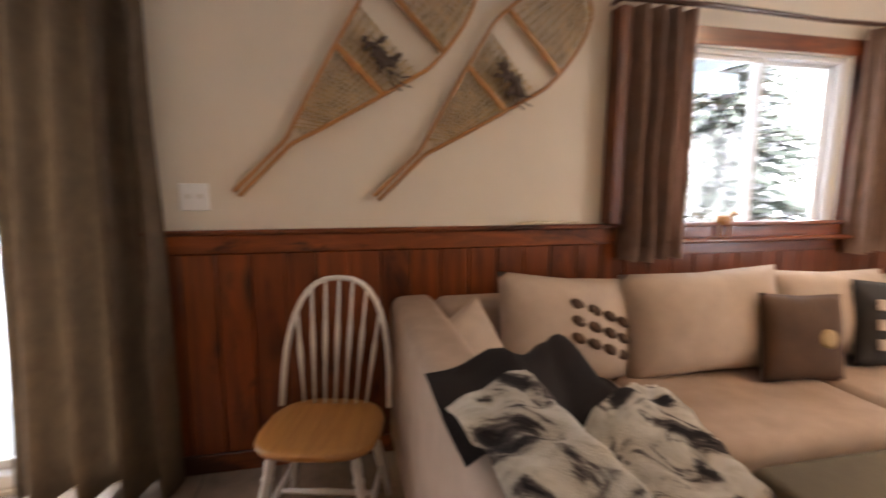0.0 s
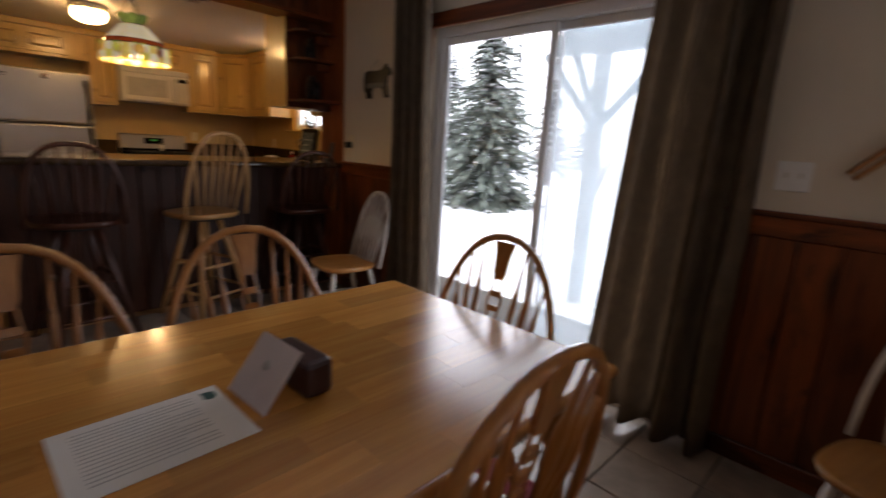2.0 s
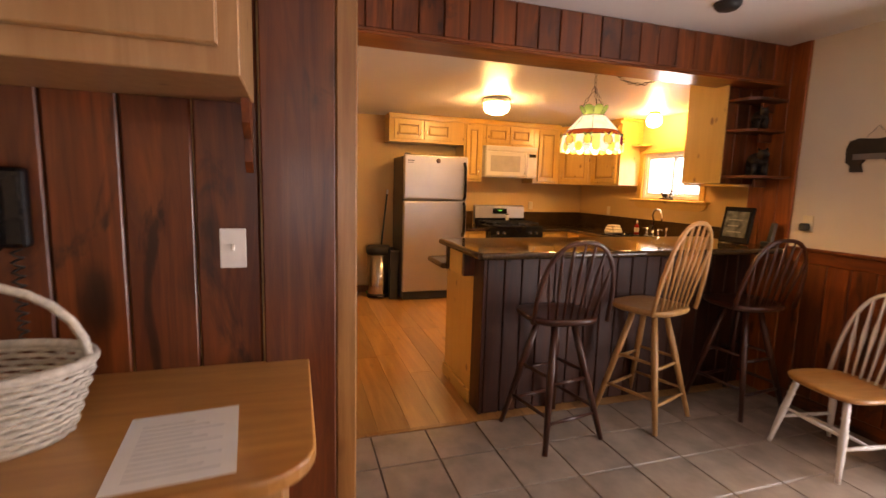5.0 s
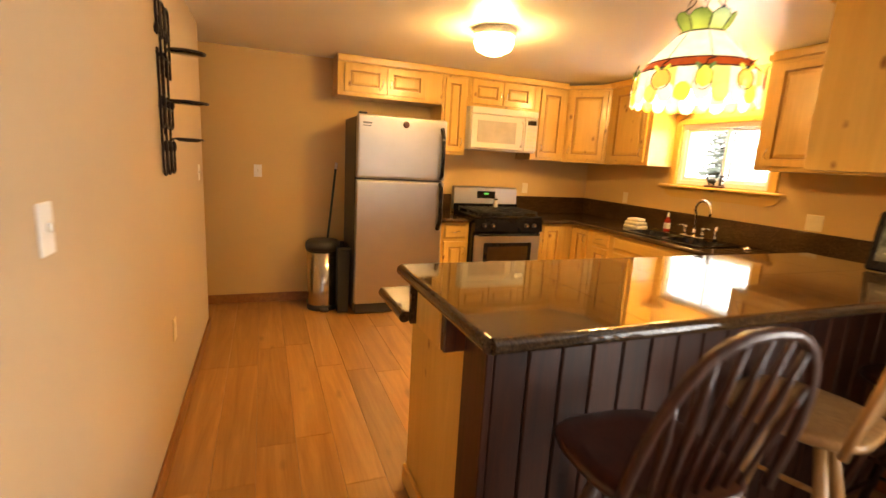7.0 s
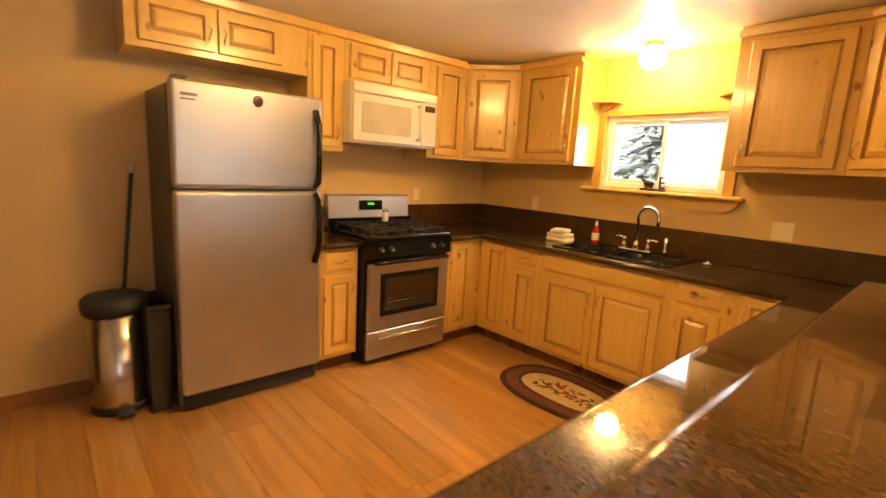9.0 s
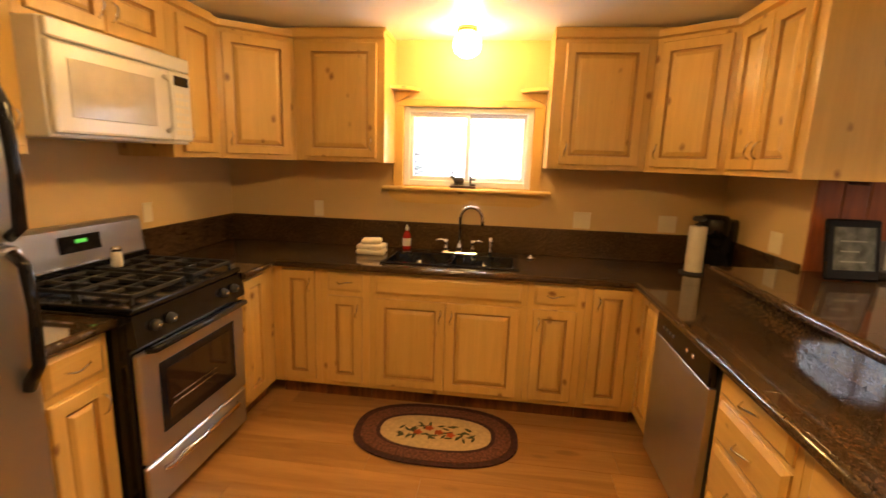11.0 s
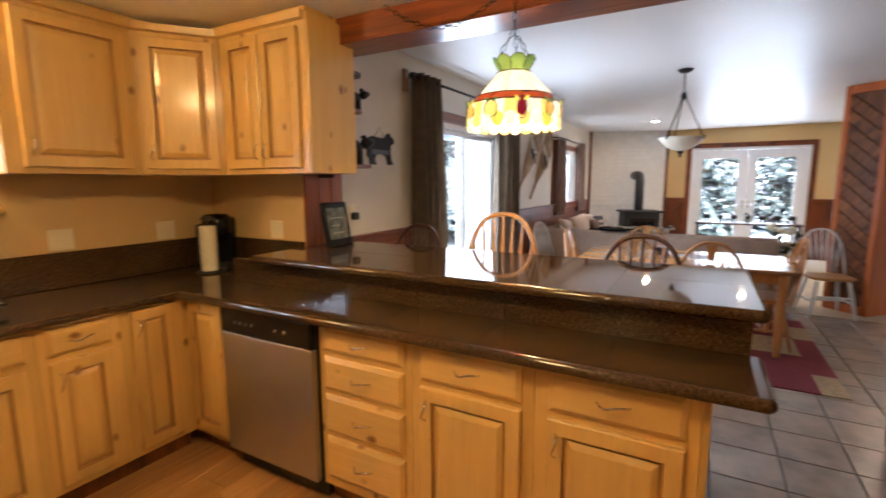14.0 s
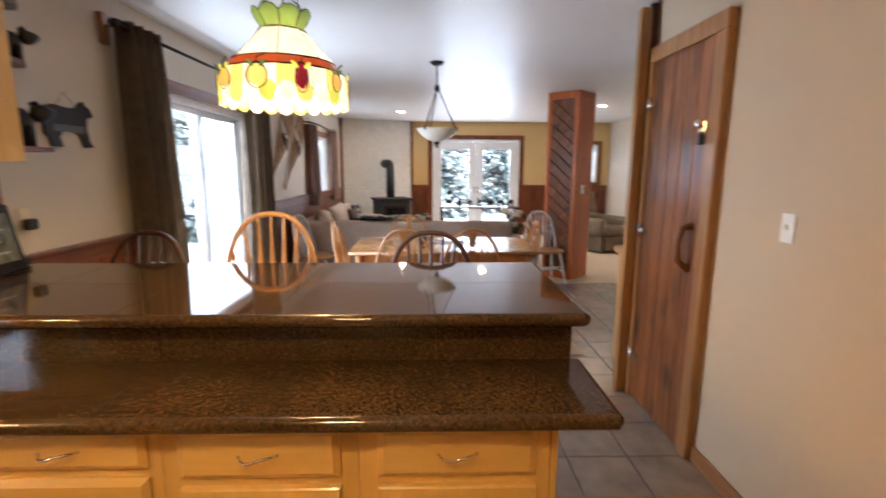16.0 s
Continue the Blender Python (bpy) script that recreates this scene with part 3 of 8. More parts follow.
# diagonal-boarded pillar in the living room
PL = thing("pillar", "square pillar clad with diagonal dark boards", "pillar", kind="structure", at=pose(1.42, -1.36, 0, 0, 0, 45))
S = 0.225
part("core", box(bmesh.new(), (-S + 0.02, -S + 0.02, 0), (S - 0.02, S - 0.02, HD)), DOORWOOD, PL)
for k in range(4):
    q = pose(0, 0, 0, 0, 0, 90 * k)
    box_part("corner_trim", (-S, -S, 0.0), (-S + 0.06, -S + 0.06, HD), PILLARW, PL, 0.004, m=q)
    box_part("base_trim", (-S + 0.061, -S, 0), (S - 0.001, -S + 0.02, 0.10), PILLARW, PL, 0.004, m=q)
    box_part("top_trim", (-S + 0.061, -S, HD - 0.09), (S - 0.001, -S + 0.02, HD), PILLARW, PL, 0.004, m=q)
me = mesh_of("diagonal_board", box(bmesh.new(), (-0.225, -0.016, -0.055), (0.225, 0, 0.055), 0.004), DOORWOOD)
for i in range(13):
    piece("diagonal_board", me, PL, pose(0, 0, 0, 0, 0, 180) @ pose(0, -S + 0.019, 0.30 + i * 0.157, 0, 40, 0))
# Plain red-brown face, coloured as the downlight would light it.
box_part("face_board", (-S + 0.062, -S + 0.002, 0.102), (S - 0.002, -S + 0.019, HD - 0.092), PILLARW, PL, 0.003, m=pose(0, 0, 0, 0, 0, -90))

# white-painted brick courses on the stove wall
sw = thing("brick_facing", "white painted brick courses behind the stove", "brickwork", kind="structure")
WB = plain("white_brick", (0.76, 0.73, 0.68), 0.5, vary=0.05)
ang = math.degrees(math.atan2(0.93 - YN, XE - 4.75))
L = math.hypot(0.93 - YN, XE - 4.75)
me = mesh_of("brick", box(bmesh.new(), (0.004, -0.014, 0.004), (0.221, 0, 0.076), 0.004), WB)
for r in range(15):
    for c in range(7):
        x = c * 0.225 - (0.1125 if r % 2 else 0)
        if 0 <= x and x + 0.225 <= L:
            piece("brick", me, sw, pose(4.75, YN, 0.95 + r * 0.08 - 0.0, 0, 0, ang) @ pose(x, -0.001, 0))
TR = pose(4.75, YN, 0, 0, 0, ang)
structure("trim_brick_edge", box(bmesh.new(), (L - 0.05, -0.03, 0), (L - 0.002, -0.002, HD), 0.004, TR), RED, "dark wooden edge strip of the brick wall", "trim")
structure("trim_brick_edge_far", box(bmesh.new(), (0.002, -0.03, 0), (0.05, -0.002, HD), 0.004, TR), RED, "dark wooden edge strip of the brick wall", "trim")


# ---- kitchen ----
def panel_front(bm, x0, x1, z0, z1, y, rail=0.055, t=0.02):
    """A raised-panel front that faces -y."""
    r = min(rail, 0.3 * (x1 - x0), 0.3 * (z1 - z0))
    i = min(0.03, 0.2 * (x1 - x0 - 2 * r), 0.2 * (z1 - z0 - 2 * r))
    lp = lambda k, yy: [(x0 + k, yy, z0 + k), (x1 - k, yy, z0 + k), (x1 - k, yy, z1 - k), (x0 + k, yy, z1 - k)]
    rings(bm, [lp(0, y), lp(0, y - t + 0.004), lp(0.004, y - t), lp(r - 0.003, y - t), lp(r + 0.001, y - t + 0.016), lp(r + 0.010, y - t + 0.016), lp(r + 0.011, y - t + 0.011), lp(r + i, y - t + 0.002), lp(r + i + 0.004, y - t + 0.001)], smooth=False)
    bm.faces.ensure_lookup_table()
    # Groove faces take the browner pine that stands for their shade.
    for f in bm.faces[12:24]:
        f.material_index = 1
    return bm


def pull(bm, x, y, z, upright=False, size=0.05):
    """A wavy wire pull."""
    pts = []
    for k in range(9):
        u = -1 + k / 4
        out = 0.028 * (1 - abs(u) ** 3)
        pts.append((x + 0.006 * math.sin(3 * u), y - out, z + size * u) if upright else (x + size * u, y - out, z + 0.006 * math.sin(3 * u)))
    return tube(bm, pts, 0.0038, 6)


def cabinet(name, label, m, w, d, z0, z1, fronts, group, toe=False, crown=False, well=0.0):
    """A pine cabinet unit that faces -y, with its front at y = 0."""
    t = thing(name, label, "cabinet", group, at=m)
    bm = box(bmesh.new(), (0.0005, 0.0, z0), (w - 0.0005, d, z1 - well), 0.002)
    if well:
        box(bm, (0.0005, 0.0, z1 - well + 0.0005), (w - 0.0005, 0.03, z1))
    part("body", bm, PINE, t)
    if toe:
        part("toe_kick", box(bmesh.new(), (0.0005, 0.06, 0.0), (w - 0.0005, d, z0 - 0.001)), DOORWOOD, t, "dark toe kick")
    if crown:
        prof = [(0, z1 - 0.035), (-0.03, z1 - 0.03), (-0.036, z1 + 0.004), (0, z1 + 0.004)]
        bm = rings(bmesh.new(), [[(x, y, z) for y, z in prof] for x in (0.0, w)], smooth=False)
        part("crown_moulding", bm, PINE_X, t)
    for kind, x0, x1, a, b, grip in fronts:
        if kind == "door":
            f = part("door", panel_front(bmesh.new(), x0, x1, a, b, -0.0005), (PINE, GROOVE_SHADE), t)
            if grip:
                gx = x0 + 0.03 if "l" in grip else x1 - 0.03
                gz = b - 0.09 if "t" in grip else a + 0.09
                part("handle", pull(bmesh.new(), gx, -0.02, gz, True, 0.042), CHROME, f, "wavy nickel pull")
        else:
            bm = bmesh.new()
            lp = lambda k, yy: [(x0 + k, yy, a + k), (x1 - k, yy, a + k), (x1 - k, yy, b - k), (x0 + k, yy, b - k)]
            rings(bm, [lp(0, -0.0005), lp(0, -0.008), lp(0.018, -0.02)], smooth=False)
            f = part("drawer", bm, PINE_X, t)
            if grip:
                part("handle", pull(bmesh.new(), (x0 + x1) / 2, -0.02, (a + b) / 2), CHROME, f, "wavy nickel pull")
    return t


BASES, UPPERS = "pine base cabinets", "pine wall cabinets"
DT, DB, RT, RB = 0.705, 0.135, 0.855, 0.735


def north_base(x0, x1, fronts, label, well=0.0):
    return cabinet("base_cabinet", label, pose(x0, 2.65, 0), x1 - x0, 0.598, 0.10, 0.874, fronts, BASES, toe=True, well=well)


north_base(-6.09, -5.80, [("door", 0.04, 0.25, DB, RT, "rt")], "knotty pine corner base cabinet with one door")
north_base(-5.80, -5.49, [("drawer", 0.045, 0.265, RB, RT, 1), ("door", 0.045, 0.265, DB, DT, "rt")], "knotty pine base cabinet with drawer and door")
north_base(-5.49, -4.53, [("drawer", 0.035, 0.925, RB, RT, 0), ("door", 0.045, 0.472, DB, DT, "rt"), ("door", 0.480, 0.915, DB, DT, "lt")], "knotty pine sink cabinet with two doors", 0.16)
north_base(-4.53, -4.20, [("drawer", 0.035, 0.285, RB, RT, 1), ("door", 0.035, 0.285, DB, DT, "lt")], "knotty pine base cabinet with drawer and door")
north_base(-4.20, -3.872, [("door", 0.04, 0.255, DB, RT, "lt")], "knotty pine corner base cabinet with one door")
WEST = lambda y0: pose(-6.12, y0, 0, 0, 0, 90)
cabinet("base_cabinet", "narrow knotty pine base cabinet beside the fridge", pose(-6.195, 1.185, 0, 0, 0, 90), 0.295, 0.54, 0.10, 0.874,
        [("drawer", 0.03, 0.265, RB - 0.02, RT, 1), ("door", 0.03, 0.265, DB, DT - 0.02, "rt")], BASES, toe=True)
cabinet("base_cabinet", "narrow knotty pine base cabinet beside the range", WEST(2.262), 0.387, 0.615, 0.10, 0.874,
        [("door", 0.03, 0.255, DB, RT, "")], BASES, toe=True)
EAST = lambda y0: pose(-3.87, y0, 0, 0, 0, -90)
cabinet("base_cabinet", "narrow knotty pine filler cabinet in the corner", EAST(2.648), 0.318, 0.27, 0.10, 0.874, [("door", 0.03, 0.30, DB, RT, "")], BASES, toe=True)
cabinet("drawer_cabinet", "knotty pine cabinet with four drawers", EAST(1.688), 0.488, 0.27, 0.10, 0.874,
        [("drawer", 0.035, 0.455, 0.745, 0.855, 1), ("drawer", 0.035, 0.455, 0.57, 0.72, 1), ("drawer", 0.035, 0.455, 0.37, 0.545, 1), ("drawer", 0.035, 0.455, 0.15, 0.345, 1)], BASES, toe=True)
cabinet("base_cabinet", "knotty pine peninsula cabinet with drawer and door", EAST(1.20), 0.50, 0.27, 0.10, 0.874,
        [("drawer", 0.045, 0.455, 0.715, 0.855, 1), ("door", 0.045, 0.455, DB, 0.69, "lt")], BASES, toe=True)
cabinet("base_cabinet", "knotty pine peninsula end cabinet with drawer", EAST(0.70), 0.498, 0.27, 0.10, 0.874,
        [("drawer", 0.05, 0.46, 0.715, 0.855, 1), ("door", 0.05, 0.46, DB, 0.69, "lt")], BASES, toe=True)

# wall cabinets
UB, UT = 1.52, 2.305
cabinet("wall_cabinet", "knotty pine wall cabinet above the sink counter", pose(-6.07, 2.93, 0), 0.59, 0.318, UB, UT, [("door", 0.07, 0.54, UB + 0.03, UT - 0.06, "rb")], UPPERS, crown=True)
cabinet("wall_cabinet", "knotty pine wall cabinet beside the window", pose(-4.455, 2.93, 0), 0.578, 0.318, UB, UT, [("door", 0.07, 0.53, UB + 0.03, UT - 0.06, "lb")], UPPERS, crown=True)
bar_cab = cabinet("wall_cabinet", "knotty pine wall cabinet with two doors over the bar", pose(-3.54, 2.676, 0, 0, 0, -90), 0.661, 0.288, UB, UT,
        [("door", 0.05, 0.325, UB + 0.03, UT - 0.06, "rb"), ("door", 0.335, 0.61, UB + 0.03, UT - 0.06, "lb")], UPPERS, crown=True)
box_part("end_panel", (0.6615, 0.0, UB), (0.675, 0.35, UT), PINE, bar_cab, 0.002)
cabinet("wall_cabinet", "narrow knotty pine wall cabinet beside the microwave", pose(-6.42, 2.235, 0, 0, 0, 90), 0.413, 0.318, UB, UT, [("door", 0.07, 0.36, UB + 0.03, UT - 0.06, "lb")], UPPERS, crown=True)
cabinet("wall_cabinet", "low knotty pine cabinet above the microwave", pose(-6.42, 1.475, 0, 0, 0, 90), 0.759, 0.318, 2.0, UT,
        [("door", 0.04, 0.375, 2.03, UT - 0.05, "rb"), ("door", 0.385, 0.72, 2.03, UT - 0.05, "lb")], UPPERS, crown=True)
cabinet("wall_cabinet", "narrow knotty pine wall cabinet beside the fridge", pose(-6.42, 1.205, 0, 0, 0, 90), 0.269, 0.318, UB, UT, [("door", 0.03, 0.24, UB + 0.03, UT - 0.06, "rb")], UPPERS, crown=True)
cabinet("wall_cabinet", "low knotty pine cabinet above the fridge", pose(-6.42, 0.212, 0, 0, 0, 90), 0.992, 0.318, 1.985, UT,
        [("door", 0.06, 0.43, 2.02, UT - 0.05, "rb"), ("door", 0.45, 0.82, 2.02, UT - 0.05, "lb")], UPPERS, crown=True)


def corner_cabinet(a, b, c, label, grip):
    """A diagonal wall cabinet between two runs: front from a to b, corner of the room at c."""
    d = Vector((b[0] - a[0], b[1] - a[1], 0))
    m = pose(a[0], a[1], 0, 0, 0, math.degrees(math.atan2(d.y, d.x)))
    t = thing("corner_cabinet", label, "cabinet", UPPERS, at=m)
    inv = m.inverted()
    pts = [inv @ Vector((*p, 0)) for p in (a, b, (b[0], c[1]) if abs(b[1] - c[1]) < abs(b[0] - c[0]) else (c[0], b[1]), c, (a[0], c[1]) if abs(a[1] - c[1]) < abs(a[0] - c[0]) else (c[0], a[1]))]
    part("body", prism(bmesh.new(), [(p.x, p.y) for p in pts], UB, UT), PINE, t)
    w = d.length
    f = part("door", panel_front(bmesh.new(), 0.03, w - 0.03, UB + 0.03, UT - 0.06, -0.0005), (PINE, GROOVE_SHADE), t)
    part("handle", pull(bmesh.new(), 0.06 if grip == "l" else w - 0.06, -0.02, UB + 0.12, True, 0.042), CHROME, f, "wavy nickel pull")
    bm = rings(bmesh.new(), [[(x, y, z) for y, z in [(0, UT - 0.035), (-0.03, UT - 0.03), (-0.036, UT + 0.004), (0, UT + 0.004)]] for x in (0.0, w)], smooth=False)
    part("crown_moulding", bm, PINE_X, t)


corner_cabinet((-6.42, 2.65), (-6.072, 2.93), (XW + 0.002, YK - 0.002), "diagonal knotty pine corner wall cabinet", "l")
corner_cabinet((-3.876, 2.93), (-3.54, 2.678), (XK - 0.002, YK - 0.002), "diagonal knotty pine corner wall cabinet", "l")
structure("trim_soffit", box(bmesh.new(), (XW, 0.212, UT + 0.004), (-6.43, 2.65, HK - 0.002)), PINE_Y, "pine filler strip above the wall cabinets", "trim")
structure("trim_soffit_left", box(bmesh.new(), (-6.43, 2.935, UT + 0.004), (-5.48, YK, HK - 0.002)), PINE_X, "pine filler strip above the wall cabinets", "trim")
structure("trim_soffit_right", box(bmesh.new(), (-4.455, 2.935, UT + 0.004), (XK, YK, HK - 0.002)), PINE_X, "pine filler strip above the wall cabinets", "trim")
structure("trim_soffit_bar", box(bmesh.new(), (-3.535, 2.02, UT + 0.004), (XK, 2.93, HK - 0.002)), PINE_Y, "pine filler strip above the wall cabinets", "trim")

for nm, x0, x1 in (("trim_corner", -6.1195, -6.0905), ("trim_corner_east", -3.8715, -3.8405)):
    structure(nm, box(bmesh.new(), (x0, 2.652, 0.10), (x1, 2.70, 0.874)), PINE, "pine filler strip in the cabinet corner", "trim")

# worktops
wt = thing("worktop", "polished brown granite worktop round the kitchen", "worktop")
bm = bmesh.new()
SX0, SX1, SY0, SY1 = -5.43, -4.60, 2.70, 3.12
for a, b in (((XW, 2.61), (SX0, YK)), ((SX1, 2.61), (XK, YK)), ((SX0, 2.61), (SX1, SY0)), ((SX0, SY1), (SX1, YK))):
    part("top", box(bmesh.new(), (a[0], a[1], 0.876), (b[0], b[1], 0.915)), GRANITE, wt)
tube(bm, [(-6.07, 2.612, 0.8955), (-3.95, 2.612, 0.8955)], 0.0195, 10)
part("rounded_edge", bm, GRANITE, wt)
part("top", box(bmesh.new(), (XW, 2.257, 0.876), (-6.085, 2.6095, 0.915)), GRANITE, wt)
part("rounded_edge", tube(bmesh.new(), [(-6.086, 2.257, 0.8955), (-6.086, 2.60, 0.8955)], 0.0195, 10), GRANITE, wt)
for a, b in (((XW, YK - 0.02), (XK, YK - 0.001)), ((XW + 0.001, 2.257), (XW + 0.02, YK - 0.021)), ((XK - 0.02, YN), (XK - 0.001, YK - 0.021))):
    part("backsplash", box(bmesh.new(), (*a, 0.9155), (*b, 1.108), 0.004), GRANITE, wt)
bm = box(bmesh.new(), (XW, 1.175, 0.876), (-6.16, 1.486, 0.915))
tube(bm, [(-6.161, 1.175, 0.8955), (-6.161, 1.486, 0.8955)], 0.0195, 10)
tagged(part("side_worktop", bm, GRANITE), "short brown granite worktop between fridge and range", "worktop")
box_part("side_backsplash", (XW + 0.001, 1.175, 0.9155), (XW + 0.02, 1.486, 1.108), GRANITE, None, 0.004)
tagged(bpy.data.objects["side_backsplash"], "brown granite upstand between fridge and range", "backsplash")


def slab_run(name, label, x0, x1, y0, y1, z0, z1, cols, rows, edges):
    """A counter laid from granite tiles with fine joints and rounded edge strips."""
    t = thing(name, label, "worktop")
    part("core", box(bmesh.new(), (x0 + 0.01, y0 + 0.01, z0), (x1 - 0.01, y1, z1 - 0.004)), GRANITE, t)
    w, h = (x1 - x0) / cols, (y1 - y0) / rows
    me = mesh_of("granite_tile", box(bmesh.new(), (0.0007, 0.0007, z1 - 0.012), (w - 0.0007, h - 0.0007, z1), 0.0006), GRANITE)
    for i in range(cols):
        for j in range(rows):
            piece("granite_tile", me, t, pose(x0 + i * w, y0 + j * h, 0))
    r = (z1 - z0) / 2 + 0.001
    for a, b in edges:
        d = Vector((*b, 0)) - Vector((*a, 0))
        at = [Vector((*a, z1 - r)) + d * u for u in (0, 0.002, 0.25, 0.5, 0.75, 0.998, 1)]
        part("edge_strip", tube(bmesh.new(), at, r, 20), GRANITE, t)
    return t


slab_run("peninsula_worktop", "brown granite tile counter on the peninsula", -3.93, -3.60, 0.06, 2.608, 0.876, 0.915, 1, 6, [((-3.93, 0.055), (-3.93, 2.60)), ((-3.93, 0.06), (-3.60, 0.06))])
slab_run("breakfast_bar", "raised brown granite tile bar with rounded edge", -3.655, -2.92, 0.06, YN - 0.021, 1.042, 1.082, 2, 5, [((-3.655, 0.06), (-3.655, YN - 0.02)), ((-3.655, 0.06), (-2.92, 0.06)), ((-2.92, 0.06), (-2.92, YN - 0.02))])
gr = thing("granite_riser", "brown granite riser between counter and bar", "backsplash")
for i in range(6):
    y0, y1 = 0.075 + i * 0.422, 0.075 + (i + 1) * 0.422
    part("riser_tile", box(bmesh.new(), (-3.598, y0 + 0.0006, 0.876), (-3.575, y1 - 0.0006, 1.0415), 0.001), GRANITE, gr)

pn = thing("peninsula", "dark red boarded bar front with pine end panel", "peninsula")
part("core", box(bmesh.new(), (-3.573, 0.202, 0.0), (-3.185, YN - 0.021, 1.0415)), DOORWOOD, pn)
n = 18
w = (YN - 0.021 - 0.202) / n
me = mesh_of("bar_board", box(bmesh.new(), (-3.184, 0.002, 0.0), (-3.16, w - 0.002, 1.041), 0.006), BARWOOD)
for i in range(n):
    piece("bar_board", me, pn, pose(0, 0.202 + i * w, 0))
box_part("end_panel", (-3.868, 0.180, 0.0), (-3.32, 0.2010, 0.8745), PINE, pn, 0.003, "knotty pine end panel")
box_part("end_panel_upper", (-3.57, 0.095, 0.876), (-3.335, 0.2010, 1.0415), PINE, pn, 0.003)
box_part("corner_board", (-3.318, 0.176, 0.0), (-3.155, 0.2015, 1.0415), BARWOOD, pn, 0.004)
box_part("bracket", (-3.334, 0.10, 0.876), (-3.30, 0.1755, 1.041), RED, pn, 0.004)
box_part("end_skirting", (-3.868, 0.162, 0.0), (-3.32, 0.1795, 0.09), PINE_X, pn, 0.004)
for y in (0.35, 0.95, 1.55, 2.1):
    bm = box(box(bmesh.new(), (-3.158, y - 0.012, 0.985), (-3.154, y + 0.012, 1.040), 0.001), (-3.153, y - 0.012, 1.036), (-3.06, y + 0.012, 1.041), 0.001)
    part("corbel", bm, IRON, pn, "small iron angle bracket")

# sink and tap
sk = thing("sink", "black double-bowl drop-in sink", "sink")
bm = bmesh.new()
rim = 0.025
for a, b in (((SX0 - 0.012, SY0 - 0.012), (SX1 + 0.012, SY0 + rim)), ((SX0 - 0.012, SY1 - 0.09), (SX1 + 0.012, SY1 + 0.012)), ((SX0 - 0.012, SY0 + rim), (SX0 + rim, SY1 - 0.09)),
             ((SX1 - rim, SY0 + rim), (SX1 + 0.012, SY1 - 0.09)), ((-5.035, SY0 + rim), (-5.0, SY1 - 0.09))):
    box(bm, (a[0], a[1], 0.9155), (b[0], b[1], 0.926), 0.004)
part("rim", bm, BLACK, sk)
for a, b in ((SX0 + rim, -5.035), (-5.0, SX1 - rim)):
    bm = bmesh.new()
    y0, y1 = SY0 + rim, SY1 - 0.09
    lp = lambda k, z: [(a + k, y0 + k, z), (b - k, y0 + k, z), (b - k, y1 - k, z), (a + k, y1 - k, z)]
    rings(bm, [lp(0, 0.925), lp(0.02, 0.74), lp(0.05, 0.73)], caps=False)
    bm.faces.new([bm.verts.new(p) for p in lp(0.05, 0.73)])
    bw = part("bowl", bm, BLACK, sk)
    part("drain", lathe(bmesh.new(), [(0.0, 0.731), (0.04, 0.731), (0.042, 0.735), (0.03, 0.736)], 16, pose((a + b) / 2, (y0 + y1) / 2, 0), caps=False), CHROME, bw)
fc = thing("kitchen_faucet", "chrome gooseneck faucet with two lever handles", "faucet", at=pose(-4.985, 3.075, 0.9262))
part("base_plate", box(bmesh.new(), (-0.12, -0.028, 0), (0.12, 0.028, 0.014), 0.006, seg=2), CHROME, fc)
pts = [(0, 0, 0.014), (0, 0, 0.20)] + [(0.075 - 0.075 * math.cos(a), -0.02 - 0.01 * math.sin(a), 0.24 + 0.085 * math.sin(a)) for a in [math.pi * k / 8 for k in range(9)]] + [(0.152, -0.03, 0.20)]
part("spout", tube(lathe(bmesh.new(), [(0.024, 0.014), (0.02, 0.05), (0.014, 0.07)], 14), pts, 0.011, 10), CHROME, fc)
for s in (-1, 1):
    bm = lathe(bmesh.new(), [(0.022, 0.014), (0.017, 0.04), (0.014, 0.075), (0.018, 0.09), (0.0, 0.1)], 14, pose(s * 0.09, 0, 0))
    tube(bm, [(s * 0.09, 0, 0.085), (s * 0.125, -0.005, 0.095), (s * 0.16, -0.01, 0.088)], [0.008, 0.006, 0.007], 8)
    part("lever_handle", bm, CHROME, fc)
part("side_sprayer", lathe(bmesh.new(), [(0.018, 0.0), (0.016, 0.03), (0.011, 0.05), (0.016, 0.09), (0.013, 0.12), (0.0, 0.125)], 14, pose(0.21, 0, 0)), CHROME, fc)


def soft_slab(bm, w, d, h, m, wob=0.006, seed=0):
    """A folded cloth layer with rounded edges and uneven top."""
    t = bmesh.new()
    box(t, (-w / 2, -d / 2, 0), (w / 2, d / 2, h), h * 0.42, seg=3)
    for v in t.verts:
        v.co += Vector((noise.noise(v.co * 9 + Vector((seed, 0, 0))), noise.noise(v.co * 9 + Vector((0, seed, 3))), noise.noise(v.co * 11 + Vector((5, 0, seed))))) * wob
    for f in t.faces:
        f.smooth = True
    return join(bm, t, m)


